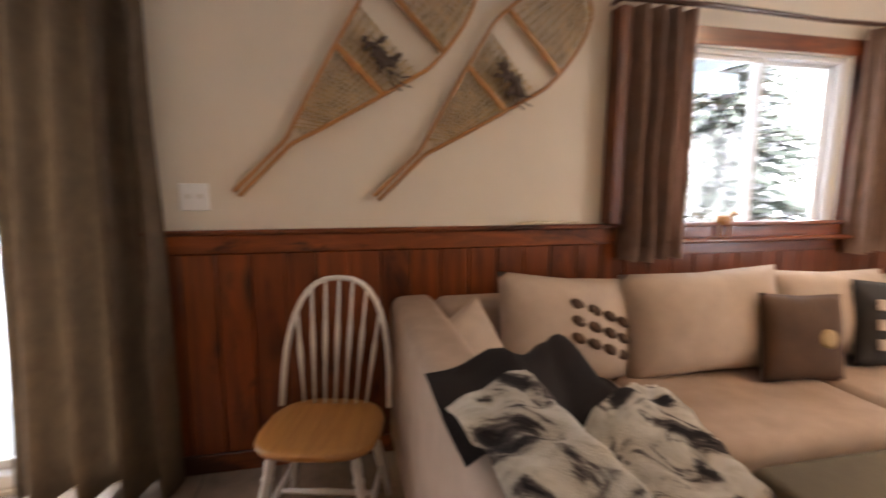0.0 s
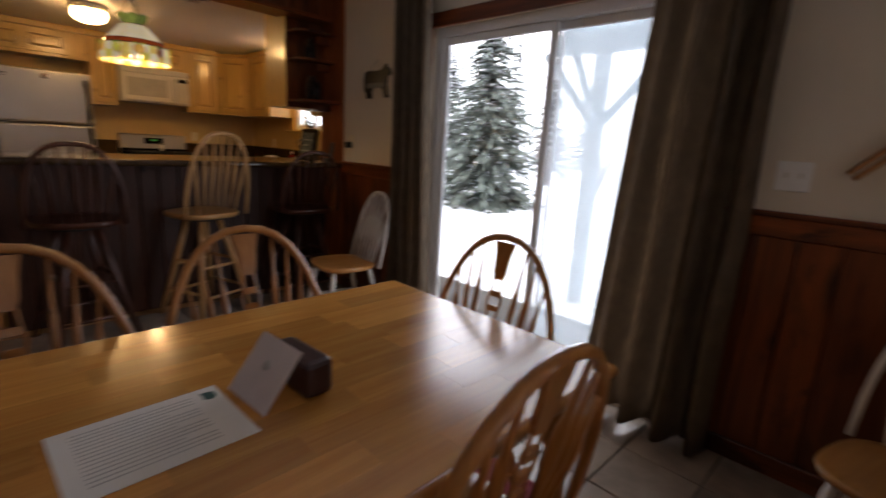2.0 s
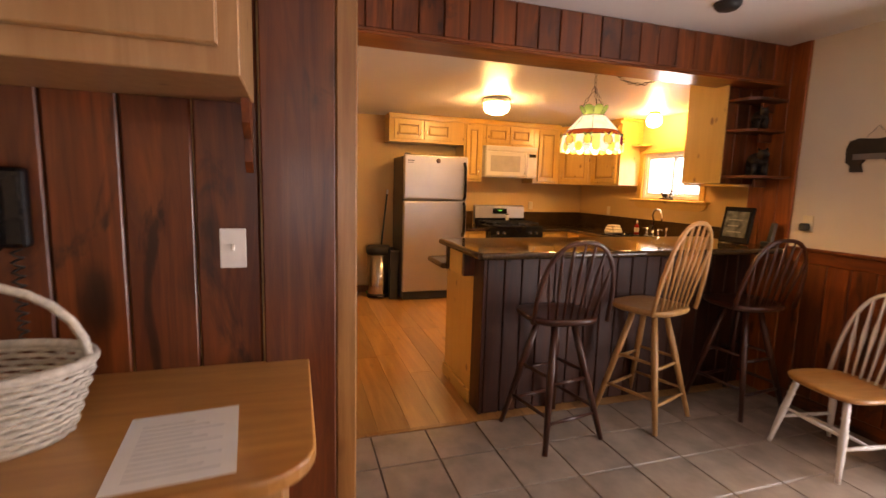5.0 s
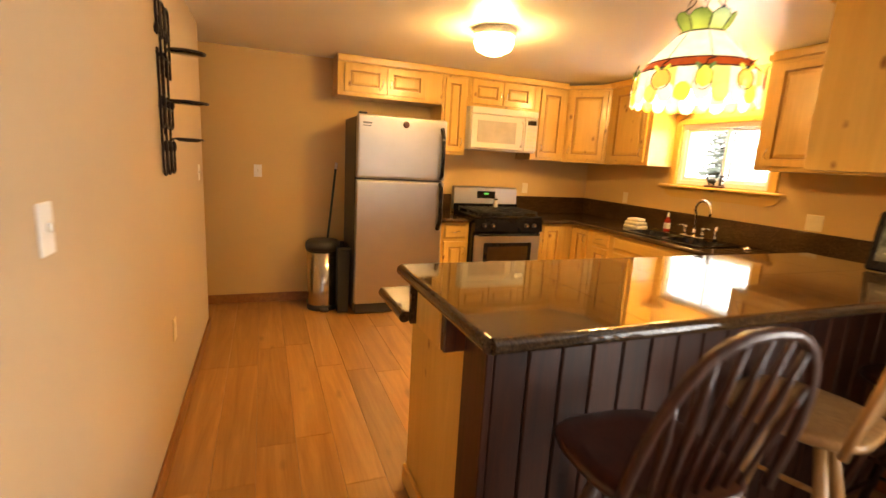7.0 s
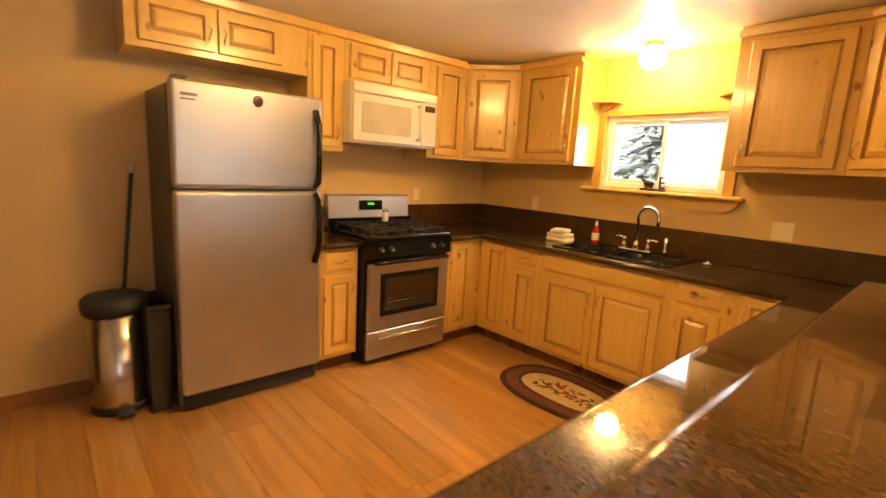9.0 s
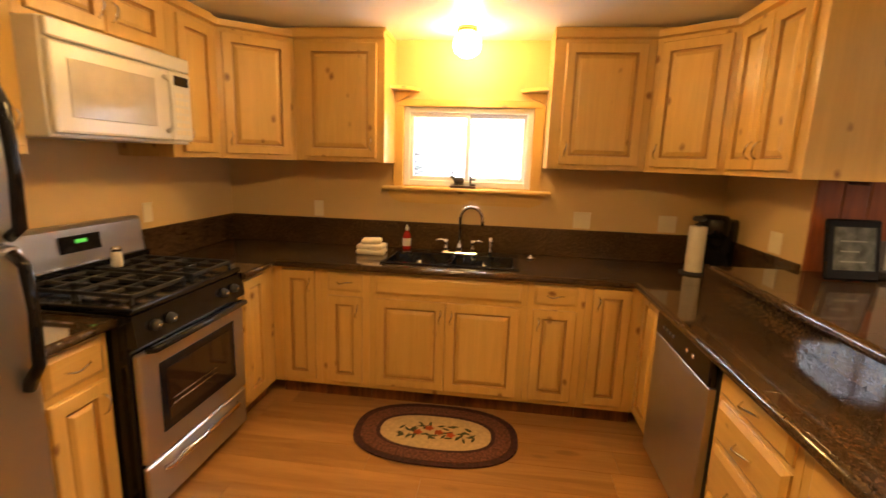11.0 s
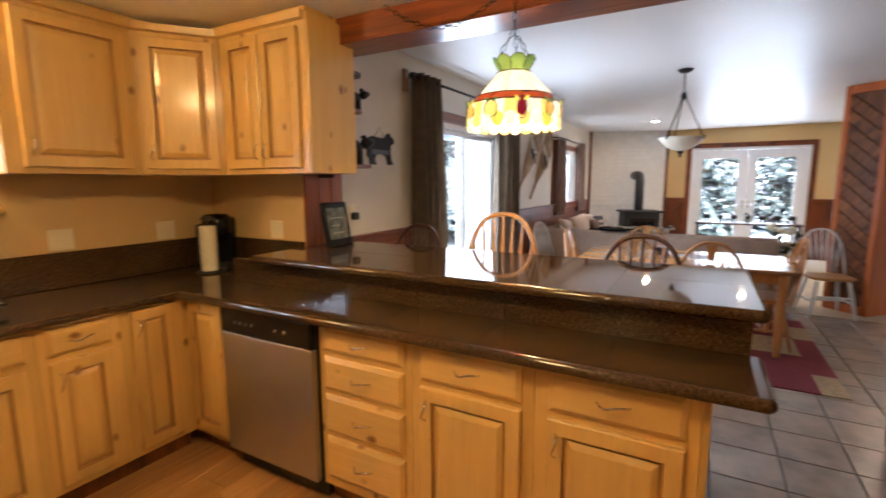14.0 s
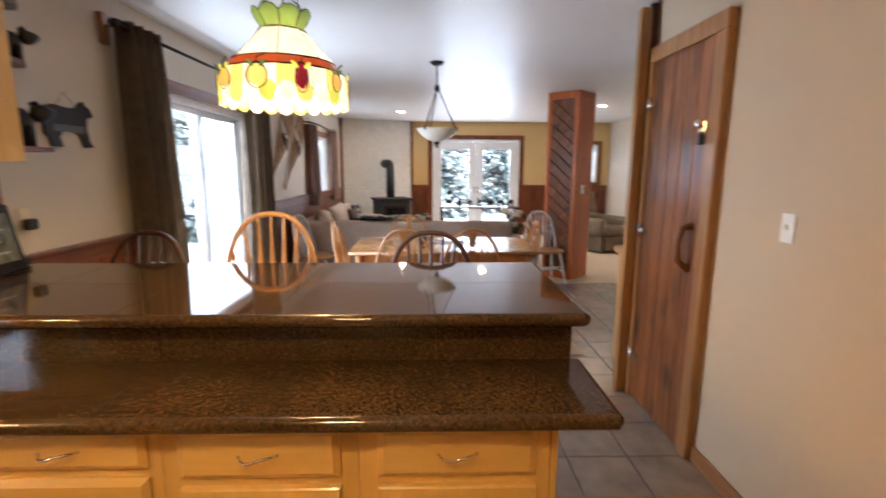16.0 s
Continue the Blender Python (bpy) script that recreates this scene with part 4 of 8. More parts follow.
CLOTH = plain("cream_cloth", (0.74, 0.66, 0.48), 0.9, vary=0.06, scale=20, bump=0.2, fine=400)
tw = thing("dish_towels", "stack of folded cream dish towels", "towel", at=pose(-5.57, 2.98, 0.9155))
for k, (w, d, a) in enumerate(((0.19, 0.14, 3), (0.18, 0.13, -4), (0.13, 0.11, 8))):
    part("folded_towel", soft_slab(bmesh.new(), w, d, 0.034, pose(0, 0, 0.033 * k, 0, 0, a), seed=k), CLOTH, tw)
sb = thing("soap_bottle", "red dish soap bottle with pale label", "bottle", at=pose(-5.37, 3.17, 0.9155))
part("bottle", lathe(bmesh.new(), [(0.026, 0), (0.028, 0.01), (0.028, 0.09), (0.024, 0.115), (0.011, 0.13), (0.011, 0.14)], 18), plain("red_soap", (0.32, 0.02, 0.015), 0.12, bump=0), sb)
part("cap", lathe(bmesh.new(), [(0.012, 0.14), (0.012, 0.16), (0.006, 0.165), (0.005, 0.18)], 14), APPL_WHITE, sb)
part("label", lathe(bmesh.new(), [(0.0286, 0.03), (0.0286, 0.085)], 18, caps=False), plain("pale_label", (0.7, 0.6, 0.5), 0.5), sb)
stp = tagged(part("sink_strainer", lathe(bmesh.new(), [(0.0, 0.0), (0.035, 0.0), (0.04, 0.008), (0.012, 0.014), (0.01, 0.022), (0.0, 0.024)], 18, pose(-4.50, 3.10, 0.9155)), CHROME), "small steel sink strainer on the worktop", "strainer")

pt = thing("paper_towel_holder", "paper towel roll on an upright stand", "paper towel", at=pose(-3.525, 2.93, 0.9155))
part("base", lathe(bmesh.new(), [(0.08, 0), (0.08, 0.008), (0.075, 0.012), (0.008, 0.014)], 24), BLACKMATT, pt)
part("rod", tube(bmesh.new(), [(0, 0, 0.012), (0, 0, 0.345)], 0.006), BLACKMATT, pt)
part("roll", lathe(bmesh.new(), [(0.02, 0.014), (0.049, 0.014), (0.05, 0.02), (0.05, 0.285), (0.047, 0.292), (0.02, 0.292)], 28), CLOTH, pt, "cream paper roll")
part("cap", lathe(bmesh.new(), [(0.03, 0.325), (0.04, 0.335), (0.03, 0.352), (0.0, 0.356)], 16), BLACKMATT, pt)
cm = thing("coffee_maker", "black single-cup coffee maker with rounded top", "coffee maker", at=pose(-3.385, 3.03, 0.9155, 0, 0, -50))
part("body", box(bmesh.new(), (-0.09, 0.02, 0), (0.09, 0.15, 0.33), 0.03, seg=3), BLACK, cm)
part("head", lathe(bmesh.new(), [(0.075, 0.22), (0.088, 0.24), (0.088, 0.33), (0.07, 0.355), (0.0, 0.36)], 22, pose(0, -0.02, 0)), BLACK, cm)
part("drip_tray", box(bmesh.new(), (-0.08, -0.12, 0), (0.08, 0.019, 0.035), 0.01), BLACKMATT, cm)
part("water_tank", box(bmesh.new(), (-0.14, 0.0, 0.02), (-0.092, 0.13, 0.29), 0.015, seg=2), plain("smoky_tank", (0.05, 0.05, 0.055), 0.1, bump=0), cm)

# sill ornaments, corner shelves
so = thing("sill_ornament", "small dark moose ornament with a black letter E", "ornament", at=pose(-4.99, YK - 0.02, 1.3622))
part("plinth", box(bmesh.new(), (-0.09, -0.02, 0), (0.09, 0.02, 0.018), 0.004), DARKW, so)
bm = lathe(bmesh.new(), [(0.0, -0.04), (0.02, -0.03), (0.024, 0.0), (0.02, 0.03), (0.0, 0.04)], 10, pose(-0.03, 0, 0.055, 0, 90))
for x in (-0.055, -0.04, -0.02, -0.005):
    tube(bm, [(x, 0, 0.018), (x, 0, 0.045)], 0.005, 6)
tube(bm, [(-0.06, 0, 0.06), (-0.075, 0, 0.08), (-0.09, 0, 0.075)], [0.012, 0.012, 0.007], 8)
for s in (-1, 1):
    tube(bm, [(-0.075, 0.005 * s, 0.085), (-0.08, 0.02 * s, 0.1), (-0.07, 0.03 * s, 0.115)], 0.004, 5)
part("figure", bm, BLACKMATT, so)
bm = box(bmesh.new(), (0.045, -0.008, 0.0185), (0.058, 0.008, 0.105), 0.002)
for i in range(3):
    box(bm, (0.0582, -0.008, 0.0185 + i * 0.037), (0.088, 0.008, 0.0305 + i * 0.037), 0.002)
part("letter", bm, BLACKMATT, so, "black wooden letter E")
for x, s in ((-5.482, 1), (-4.457, -1)):
    bm = prism(bmesh.new(), [(0, 0), (s * 0.17, 0), (s * 0.16, -0.05), (s * 0.11, -0.11), (s * 0.05, -0.15), (0, -0.16)], 2.005, 2.025, pose(x, YK - 0.001, 0))
    cs = thing("corner_shelf", "small quarter-round pine shelf beside the window", "shelf", "corner shelves")
    part("shelf_board", bm, PINE_X, cs)
    part("bracket", prism(bmesh.new(), [(0, 0), (s * 0.12, 0), (s * 0.10, -0.03), (s * 0.03, -0.06), (0, -0.08)], 0, 0.018, pose(x, YK - 0.021, 2.004, 90)), PINE, cs)


# ---- appliances ----
fr = thing("refrigerator", "stainless steel top-freezer refrigerator with black handles", "refrigerator", at=pose(-6.14, 0.34, 0, 0, 0, 90) @ Matrix.Diagonal((1, 1, 1.022, 1)))
FWD = 0.83
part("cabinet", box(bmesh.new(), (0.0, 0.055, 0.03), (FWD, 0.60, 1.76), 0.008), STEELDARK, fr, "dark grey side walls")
for z0, z1, nm in ((1.243, 1.78, "freezer_door"), (0.11, 1.232, "fridge_door")):
    d = part(nm, box(bmesh.new(), (0.002, -0.015, z0), (FWD - 0.002, 0.05, z1), 0.022, seg=3), STEEL, fr)
    hz = [(1.26, 1.29, 1.45, 1.62, 1.70), (1.215, 1.18, 1.05, 0.88, 0.80)][nm == "fridge_door"]
    part("handle", tube(bmesh.new(), [(FWD - 0.05, -0.02, hz[0]), (FWD - 0.05, -0.06, hz[1]), (FWD - 0.05, -0.068, hz[2]), (FWD - 0.05, -0.062, hz[3]), (FWD - 0.05, -0.012, hz[4])], [0.016, 0.018, 0.016, 0.018, 0.022], 10), BLACK, d, "black curved handle")
    if nm == "freezer_door":
        part("magnet", lathe(bmesh.new(), [(0.0, 0), (0.028, 0), (0.03, 0.006), (0.02, 0.01), (0.0, 0.01)], 18, pose(FWD / 2 + 0.02, -0.0155, 1.715, 90)), DARKW, d, "round wooden magnet")
        part("badge", box(bmesh.new(), (0.05, -0.0175, 1.70), (0.13, -0.0155, 1.715)), STEELDARK, d)
        part("badge", box(bmesh.new(), (0.05, -0.0175, 1.68), (0.12, -0.0155, 1.688)), STEELDARK, d)
part("toe_grille", box(bmesh.new(), (0.02, 0.03, 0.012), (FWD - 0.02, 0.5, 0.105), 0.004), BLACKMATT, fr)
part("hinge_cap", box(bmesh.new(), (0.02, 0.0, 1.781), (0.09, 0.06, 1.797), 0.006), STEELDARK, fr)
for x in (0.08, FWD - 0.08):
    part("roller", tube(bmesh.new(), [(x, 0.08, 0.015), (x + 0.03, 0.08, 0.015)], 0.015, 12), BLACKMATT, fr)

rg = thing("gas_range", "stainless and black gas range with oven window", "range", at=pose(-6.12, 1.492, 0, 0, 0, 90) @ Matrix.Diagonal((1, 1, 1.03, 1)))
RWD = 0.76
part("body", box(bmesh.new(), (0.0, 0.0, 0.03), (RWD, 0.60, 0.895), 0.004), BLACK, rg)
part("cooktop", box(bmesh.new(), (0.0, -0.03, 0.896), (RWD, 0.54, 0.925), 0.01, seg=2), BLACK, rg)
od = part("oven_door", box(bmesh.new(), (0.012, -0.035, 0.265), (RWD - 0.012, -0.001, 0.735), 0.008), STEEL, rg, "stainless steel oven door")
part("oven_window", box(bmesh.new(), (0.11, -0.0385, 0.36), (RWD - 0.11, -0.0355, 0.665), 0.001), BLACK, od)
part("window_glass", box(bmesh.new(), (0.15, -0.041, 0.40), (RWD - 0.15, -0.0388, 0.63)), plain("dark_oven_glass", (0.035, 0.018, 0.008), 0.05, bump=0), od)
part("oven_handle", tube(bmesh.new(), [(0.05, -0.04, 0.745), (0.055, -0.075, 0.75), (RWD - 0.055, -0.075, 0.75), (RWD - 0.05, -0.04, 0.745)], 0.014, 10), BLACK, od, "black bar handle")
for z in (0.46, 0.485):
    part("oven_rack", tube(bmesh.new(), [(0.17, -0.0425, z), (RWD - 0.28, -0.0425, z)], 0.0018, 5), CHROME, od)
bd = part("broiler_drawer", box(bmesh.new(), (0.012, -0.03, 0.05), (RWD - 0.012, -0.001, 0.255), 0.008), STEEL, rg)
part("drawer_handle", tube(bmesh.new(), [(0.10, -0.03, 0.20), (0.12, -0.05, 0.205), (RWD - 0.12, -0.05, 0.205), (RWD - 0.10, -0.03, 0.20)], 0.012, 8), CHROME, bd)
cp = part("control_panel", rings(bmesh.new(), [[(x, -0.001, 0.765), (x, -0.045, 0.775), (x, -0.03, 0.894), (x, -0.001, 0.894)] for x in (0.0, RWD)], smooth=False), BLACK, rg)
for x in (0.10, 0.19, 0.57, 0.66):
    part("knob", lathe(bmesh.new(), [(0.022, 0.0), (0.022, 0.012), (0.018, 0.026), (0.0, 0.028)], 16, pose(x, -0.038, 0.835, 97)), BLACKMATT, cp)
    part("knob_mark", box(bmesh.new(), (x - 0.009, -0.07, 0.828), (x + 0.009, -0.064, 0.838), 0.002), CHROME, cp)
bg = part("backguard", rings(bmesh.new(), [[(x, 0.545, 0.925), (x, 0.53, 0.98), (x, 0.545, 1.15), (x, 0.56, 1.165), (x, 0.60, 1.165), (x, 0.60, 0.925)] for x in (0.0, RWD)], smooth=False), STEEL, rg, "stainless backguard with clock")
part("clock", box(bmesh.new(), (0.27, -0.003, -0.035), (0.49, 0.003, 0.04), 0.002, pose(0, 0.5355, 1.08, -5)), BLACK, bg)
# Glowing digits are added; the dark display itself only reflects the ceiling lamp.
part("clock_digits", box(bmesh.new(), (0.35, -0.0045, 0.005), (0.41, -0.0032, 0.022), 0, pose(0, 0.5355, 1.08, -5)), glow("added_green_glow", (0.1, 0.8, 0.15), 0.12), bg)
part("backguard_base", box(bmesh.new(), (0.0, 0.50, 0.9255), (RWD, 0.544, 0.99), 0.004), BLACK, rg)
for x in (0.20, 0.56):
    for y in (0.12, 0.38):
        b = part("burner", lathe(bmesh.new(), [(0.05, 0.9255), (0.05, 0.935), (0.036, 0.937), (0.036, 0.946), (0.0, 0.948)], 18, pose(x, y, 0)), BLACKMATT, rg)
    bm = bmesh.new()
    for y0, y1 in ((0.0, 0.245), (0.255, 0.50)):
        for xa in (x - 0.15, x - 0.05, x + 0.05, x + 0.15):
            box(bm, (xa - 0.006, y0, 0.95), (xa + 0.006, y1, 0.966), 0.002)
        for ya in (y0 + 0.006, (y0 + y1) / 2, y1 - 0.006):
            box(bm, (x - 0.156, ya - 0.006, 0.9485), (x + 0.156, ya + 0.006, 0.964), 0.002)
        for xa in (x - 0.15, x + 0.15):
            for ya in (y0 + 0.006, y1 - 0.006):
                box(bm, (xa - 0.006, ya - 0.006, 0.9255), (xa + 0.006, ya + 0.006, 0.95))
    part("grate", bm, BLACKMATT, rg)
ss = thing("salt_shaker", "small glass shaker with steel lid on the range", "shaker", at=pose(-6.53, 1.93, 0.996))
part("jar", lathe(bmesh.new(), [(0.024, 0), (0.026, 0.01), (0.024, 0.065), (0.02, 0.075)], 16), APPL_WHITE, ss)
part("lid", lathe(bmesh.new(), [(0.022, 0.075), (0.023, 0.09), (0.015, 0.1), (0.0, 0.102)], 16), CHROME, ss)

mw = thing("microwave", "white over-the-range microwave oven", "microwave", at=pose(-6.33, 1.478, 0, 0, 0, 90))
part("body", box(bmesh.new(), (0.0, 0.0, 1.585), (0.756, 0.405, 1.998), 0.006), APPL_WHITE, mw)
md = part("door", box(bmesh.new(), (0.004, -0.03, 1.60), (0.60, -0.001, 1.925), 0.012, seg=2), APPL_WHITE, mw)
part("window", box(bmesh.new(), (0.07, -0.034, 1.66), (0.50, -0.0305, 1.87), 0.002), plain("screened_glass", (0.50, 0.47, 0.40), 0.12, bump=0), md, "pale screened window")
part("handle", tube(bmesh.new(), [(0.565, -0.03, 1.64), (0.565, -0.062, 1.66), (0.565, -0.066, 1.76), (0.565, -0.062, 1.87), (0.565, -0.03, 1.89)], 0.011, 8), APPL_WHITE, md)
mp = part("control_panel", box(bmesh.new(), (0.605, -0.03, 1.60), (0.752, -0.001, 1.925), 0.008), APPL_WHITE, mw)
part("display", box(bmesh.new(), (0.63, -0.0325, 1.86), (0.73, -0.0305, 1.905)), BLACK, mp)
for r in range(6):
    for c in range(3):
        part("button", box(bmesh.new(), (0.63 + c * 0.036, -0.032, 1.63 + r * 0.035), (0.658 + c * 0.036, -0.0303, 1.652 + r * 0.035), 0.001), CLOTH, mp)
part("vent_grille", box(bmesh.new(), (0.004, -0.028, 1.93), (0.752, -0.001, 1.995), 0.006), APPL_WHITE, mw)

dw = thing("dishwasher", "stainless dishwasher with black control strip", "dishwasher", at=pose(-3.875, 2.318, 0, 0, 0, -90))
part("body", box(bmesh.new(), (0.003, 0.0, 0.10), (0.622, 0.27, 0.87)), BLACKMATT, dw)
part("door", box(bmesh.new(), (0.006, -0.03, 0.11), (0.619, -0.001, 0.737), 0.002), STEEL, dw)
dc = part("control_strip", box(bmesh.new(), (0.006, -0.034, 0.739), (0.619, -0.001, 0.868), 0.01, seg=2), BLACK, dw, "glossy black control strip")
for x in (0.12, 0.16, 0.20, 0.24, 0.40, 0.46):
    part("button", lathe(bmesh.new(), [(0.011 if x > 0.3 else 0.007, 0), (0.009, 0.004), (0, 0.005)], 12, pose(x, -0.034, 0.80, 90)), CHROME if x > 0.3 else STEELDARK, dc)
part("toe_plate", box(bmesh.new(), (0.006, 0.04, 0.0), (0.619, 0.1, 0.099)), BLACKMATT, dw)

tc = thing("trash_can", "stainless step-on trash can with black lid", "trash can", at=pose(-6.46, 0.10, 0, 0, 0, 90))
half = [(0.15 * math.cos(a), 0.13 * math.sin(a)) for a in [math.pi * 2 * k / 28 for k in range(28)]]
part("body", rings(bmesh.new(), [[(x * s, y * s, z) for x, y in half] for s, z in ((0.9, 0.03), (0.92, 0.05), (0.98, 0.57))]), plain("bin_steel", (0.5, 0.47, 0.44), 0.22, 1.0, bump=0), tc)
part("base_ring", rings(bmesh.new(), [[(x * s, y * s, z) for x, y in half] for s, z in ((0.96, 0.0), (0.96, 0.03), (0.92, 0.05))]), BLACKMATT, tc)
part("lid", rings(bmesh.new(), [[(x * s, y * s, z) for x, y in half] for s, z in ((1.02, 0.57), (1.06, 0.60), (1.05, 0.645), (0.9, 0.665), (0.3, 0.672))]), BLACKMATT, tc)
part("pedal", box(bmesh.new(), (-0.04, -0.19, 0.012), (0.04, -0.11, 0.03), 0.006), BLACKMATT, tc)
bx = thing("plastic_tote", "black plastic waste basket against the fridge", "basket", at=pose(-6.40, 0.265, 0))
lp = lambda s, z: [(-0.16 * s, -0.055 * s, z), (0.16 * s, -0.055 * s, z), (0.16 * s, 0.055 * s, z), (-0.16 * s, 0.055 * s, z)]
part("bin", rings(bmesh.new(), [lp(0.85, 0.0), lp(1.0, 0.6), lp(1.08, 0.61), lp(1.08, 0.63), lp(0.96, 0.63), lp(0.82, 0.02)], smooth=False), BLACKMATT, bx)
mo = thing("mop", "green-handled mop leaning on the wall behind the bin", "mop")
part("pole", tube(bmesh.new(), [(-6.62, 0.10, 0.03), (-6.66, 0.24, 1.32)], 0.011, 8), plain("dark_green_pole", (0.03, 0.06, 0.035), 0.4), mo)
part("grip", tube(bmesh.new(), [(-6.66, 0.24, 1.32), (-6.662, 0.247, 1.38)], 0.014, 10), APPL_WHITE, mo)
part("head", box(bmesh.new(), (-6.66, -0.03, 0.0), (-6.58, 0.20, 0.035), 0.01), plain("green_mop_pad", (0.05, 0.35, 0.12), 0.8), mo)


# ---- kitchen lamps and wall fittings ----
fl = thing("ceiling_light", "round white ceiling light, lit, with brass rim", "ceiling light", at=pose(-5.03, 1.04, HK))
part("canopy", lathe(bmesh.new(), [(0.0, -0.001), (0.13, -0.001), (0.142, -0.012), (0.142, -0.044), (0.132, -0.05), (0.0, -0.05)], 28), APPL_WHITE, fl)
part("globe", lathe(bmesh.new(), [(0.118, -0.051), (0.128, -0.064), (0.132, -0.09), (0.115, -0.13), (0.06, -0.158), (0.0, -0.166)], 28), BULB_GLOBE, fl, "lit frosted globe")
sl = thing("sink_light", "small lit globe light above the sink", "ceiling light", at=pose(-4.975, 2.95, HK))
part("canopy", lathe(bmesh.new(), [(0.0, -0.001), (0.06, -0.001), (0.062, -0.02), (0.05, -0.03), (0.0, -0.03)], 22), plain("brass", (0.5, 0.33, 0.1), 0.25, 1.0), sl)
part("globe", lathe(bmesh.new(), [(0.045, -0.031), (0.075, -0.06), (0.085, -0.10), (0.07, -0.145), (0.035, -0.17), (0.0, -0.174)], 24), glow("lit_sink_globe", (1.0, 0.62, 0.22), 60.0), sl)

# stained-glass pendant
def stained(name, c, s):
    m, n, l, b = shader(name, 0.15)
    v = coords(n, l)
    r = ramp(n, [(0.3, tuple(x * 0.7 for x in c)), (0.7, c)])
    l.new(noise_tex(n, l, v, 14, 3).outputs[0], r.inputs[0])
    l.new(r.outputs[0], b.inputs["Base Color"])
    l.new(r.outputs[0], b.inputs["Emission Color"])
    b.inputs["Emission Strength"].default_value = s
    return m


LAMPX, LAMPY, LAMPZ = -3.325, 1.0, 1.70
tf = thing("stained_glass_pendant", "lit stained-glass fruit pendant lamp on chains", "pendant lamp", at=pose(LAMPX, LAMPY, LAMPZ, 0, 0, 10) @ Matrix.Diagonal((1.0, 1.0, 1.14, 1)))
S_CREAM, S_YEL = stained("cream_glass", (1.0, 0.88, 0.56), 0.66), stained("yellow_glass", (0.98, 0.70, 0.16), 0.55)
S_GREEN, S_RED, S_AMB = stained("green_glass", (0.22, 0.36, 0.10), 0.18), stained("ruby_glass", (0.30, 0.01, 0.03), 0.25), stained("amber_red_glass", (0.55, 0.09, 0.02), 0.35)
S_ORANGE, S_LIME = stained("orange_glass", (1.0, 0.55, 0.10), 0.5), stained("lime_glass", (0.85, 0.78, 0.10), 0.5)
LEAD = plain("lead_came", (0.015, 0.012, 0.01), 0.4, 0.8)
NS = 12
ring = lambda r, z, k, n=NS: (r * math.cos(2 * math.pi * k / n), r * math.sin(2 * math.pi * k / n), z)


def glass_strip(k, n, r0, z0, r1, z1, mat, name, inset=0.0):
    bm = bmesh.new()
    a, b, c, d = (Vector(ring(r0, z0, k, n)), Vector(ring(r0, z0, k + 1, n)), Vector(ring(r1, z1, k + 1, n)), Vector(ring(r1, z1, k, n)))
    nn = (b - a).cross(d - a).normalized() * 0.002
    rings(bm, [[p - nn for p in (a, b, c, d)], [p + nn for p in (a, b, c, d)]], smooth=False)
    return part(name, bm, mat, tf)


for k in range(8):
    bm = bmesh.new()
    a, b, mid = Vector(ring(0.060, 0.213, k, 8)), Vector(ring(0.060, 0.213, k + 1, 8)), 2 * math.pi * (k + 0.5) / 8
    out, side = Vector((math.cos(mid), math.sin(mid), 0)), (b - a).normalized()
    petal = [(-0.023, 0.0), (0.023, 0.0), (0.033, 0.030), (0.032, 0.044), (0.020, 0.056), (0.0, 0.060), (-0.020, 0.056), (-0.032, 0.044), (-0.033, 0.030)]
    at = [(a + b) / 2 + side * u + out * (0.62 * v) + Vector((0, 0, v * 0.9)) for u, v in petal]
    rings(bm, [[p - out * 0.0015 for p in at], [p + out * 0.0015 for p in at]], smooth=False)
    part("crown_panel", bm, S_GREEN, tf)
    part("crown_lead", tube(bmesh.new(), at + at[:1], 0.0018, 5), LEAD, tf)
    glass_strip(k, 8, 0.075, 0.21, 0.165, 0.125, S_CREAM, "shoulder_panel")
for k in range(NS * 2):
    glass_strip(k, NS * 2, 0.168, 0.118, 0.192, 0.095, S_AMB, "red_band_panel")
for k in range(NS * 2):
    glass_strip(k, NS * 2, 0.193, 0.093, 0.202, 0.03, S_CREAM if k % 3 else S_YEL, "skirt_panel")
    rr = 0.203
    a = 2 * math.pi * (k + 0.5) / (NS * 2)
    bm = lathe(bmesh.new(), [(0.0, -0.003), (0.018, -0.003), (0.027, -0.002), (0.027, 0.002), (0.018, 0.003), (0.0, 0.003)], 10, pose(rr * math.cos(a), rr * math.sin(a), 0.024, 90, 0, math.degrees(a) + 90))
    part("scallop", bm, (S_CREAM, S_YEL, S_CREAM, S_LIME)[k % 4], tf)
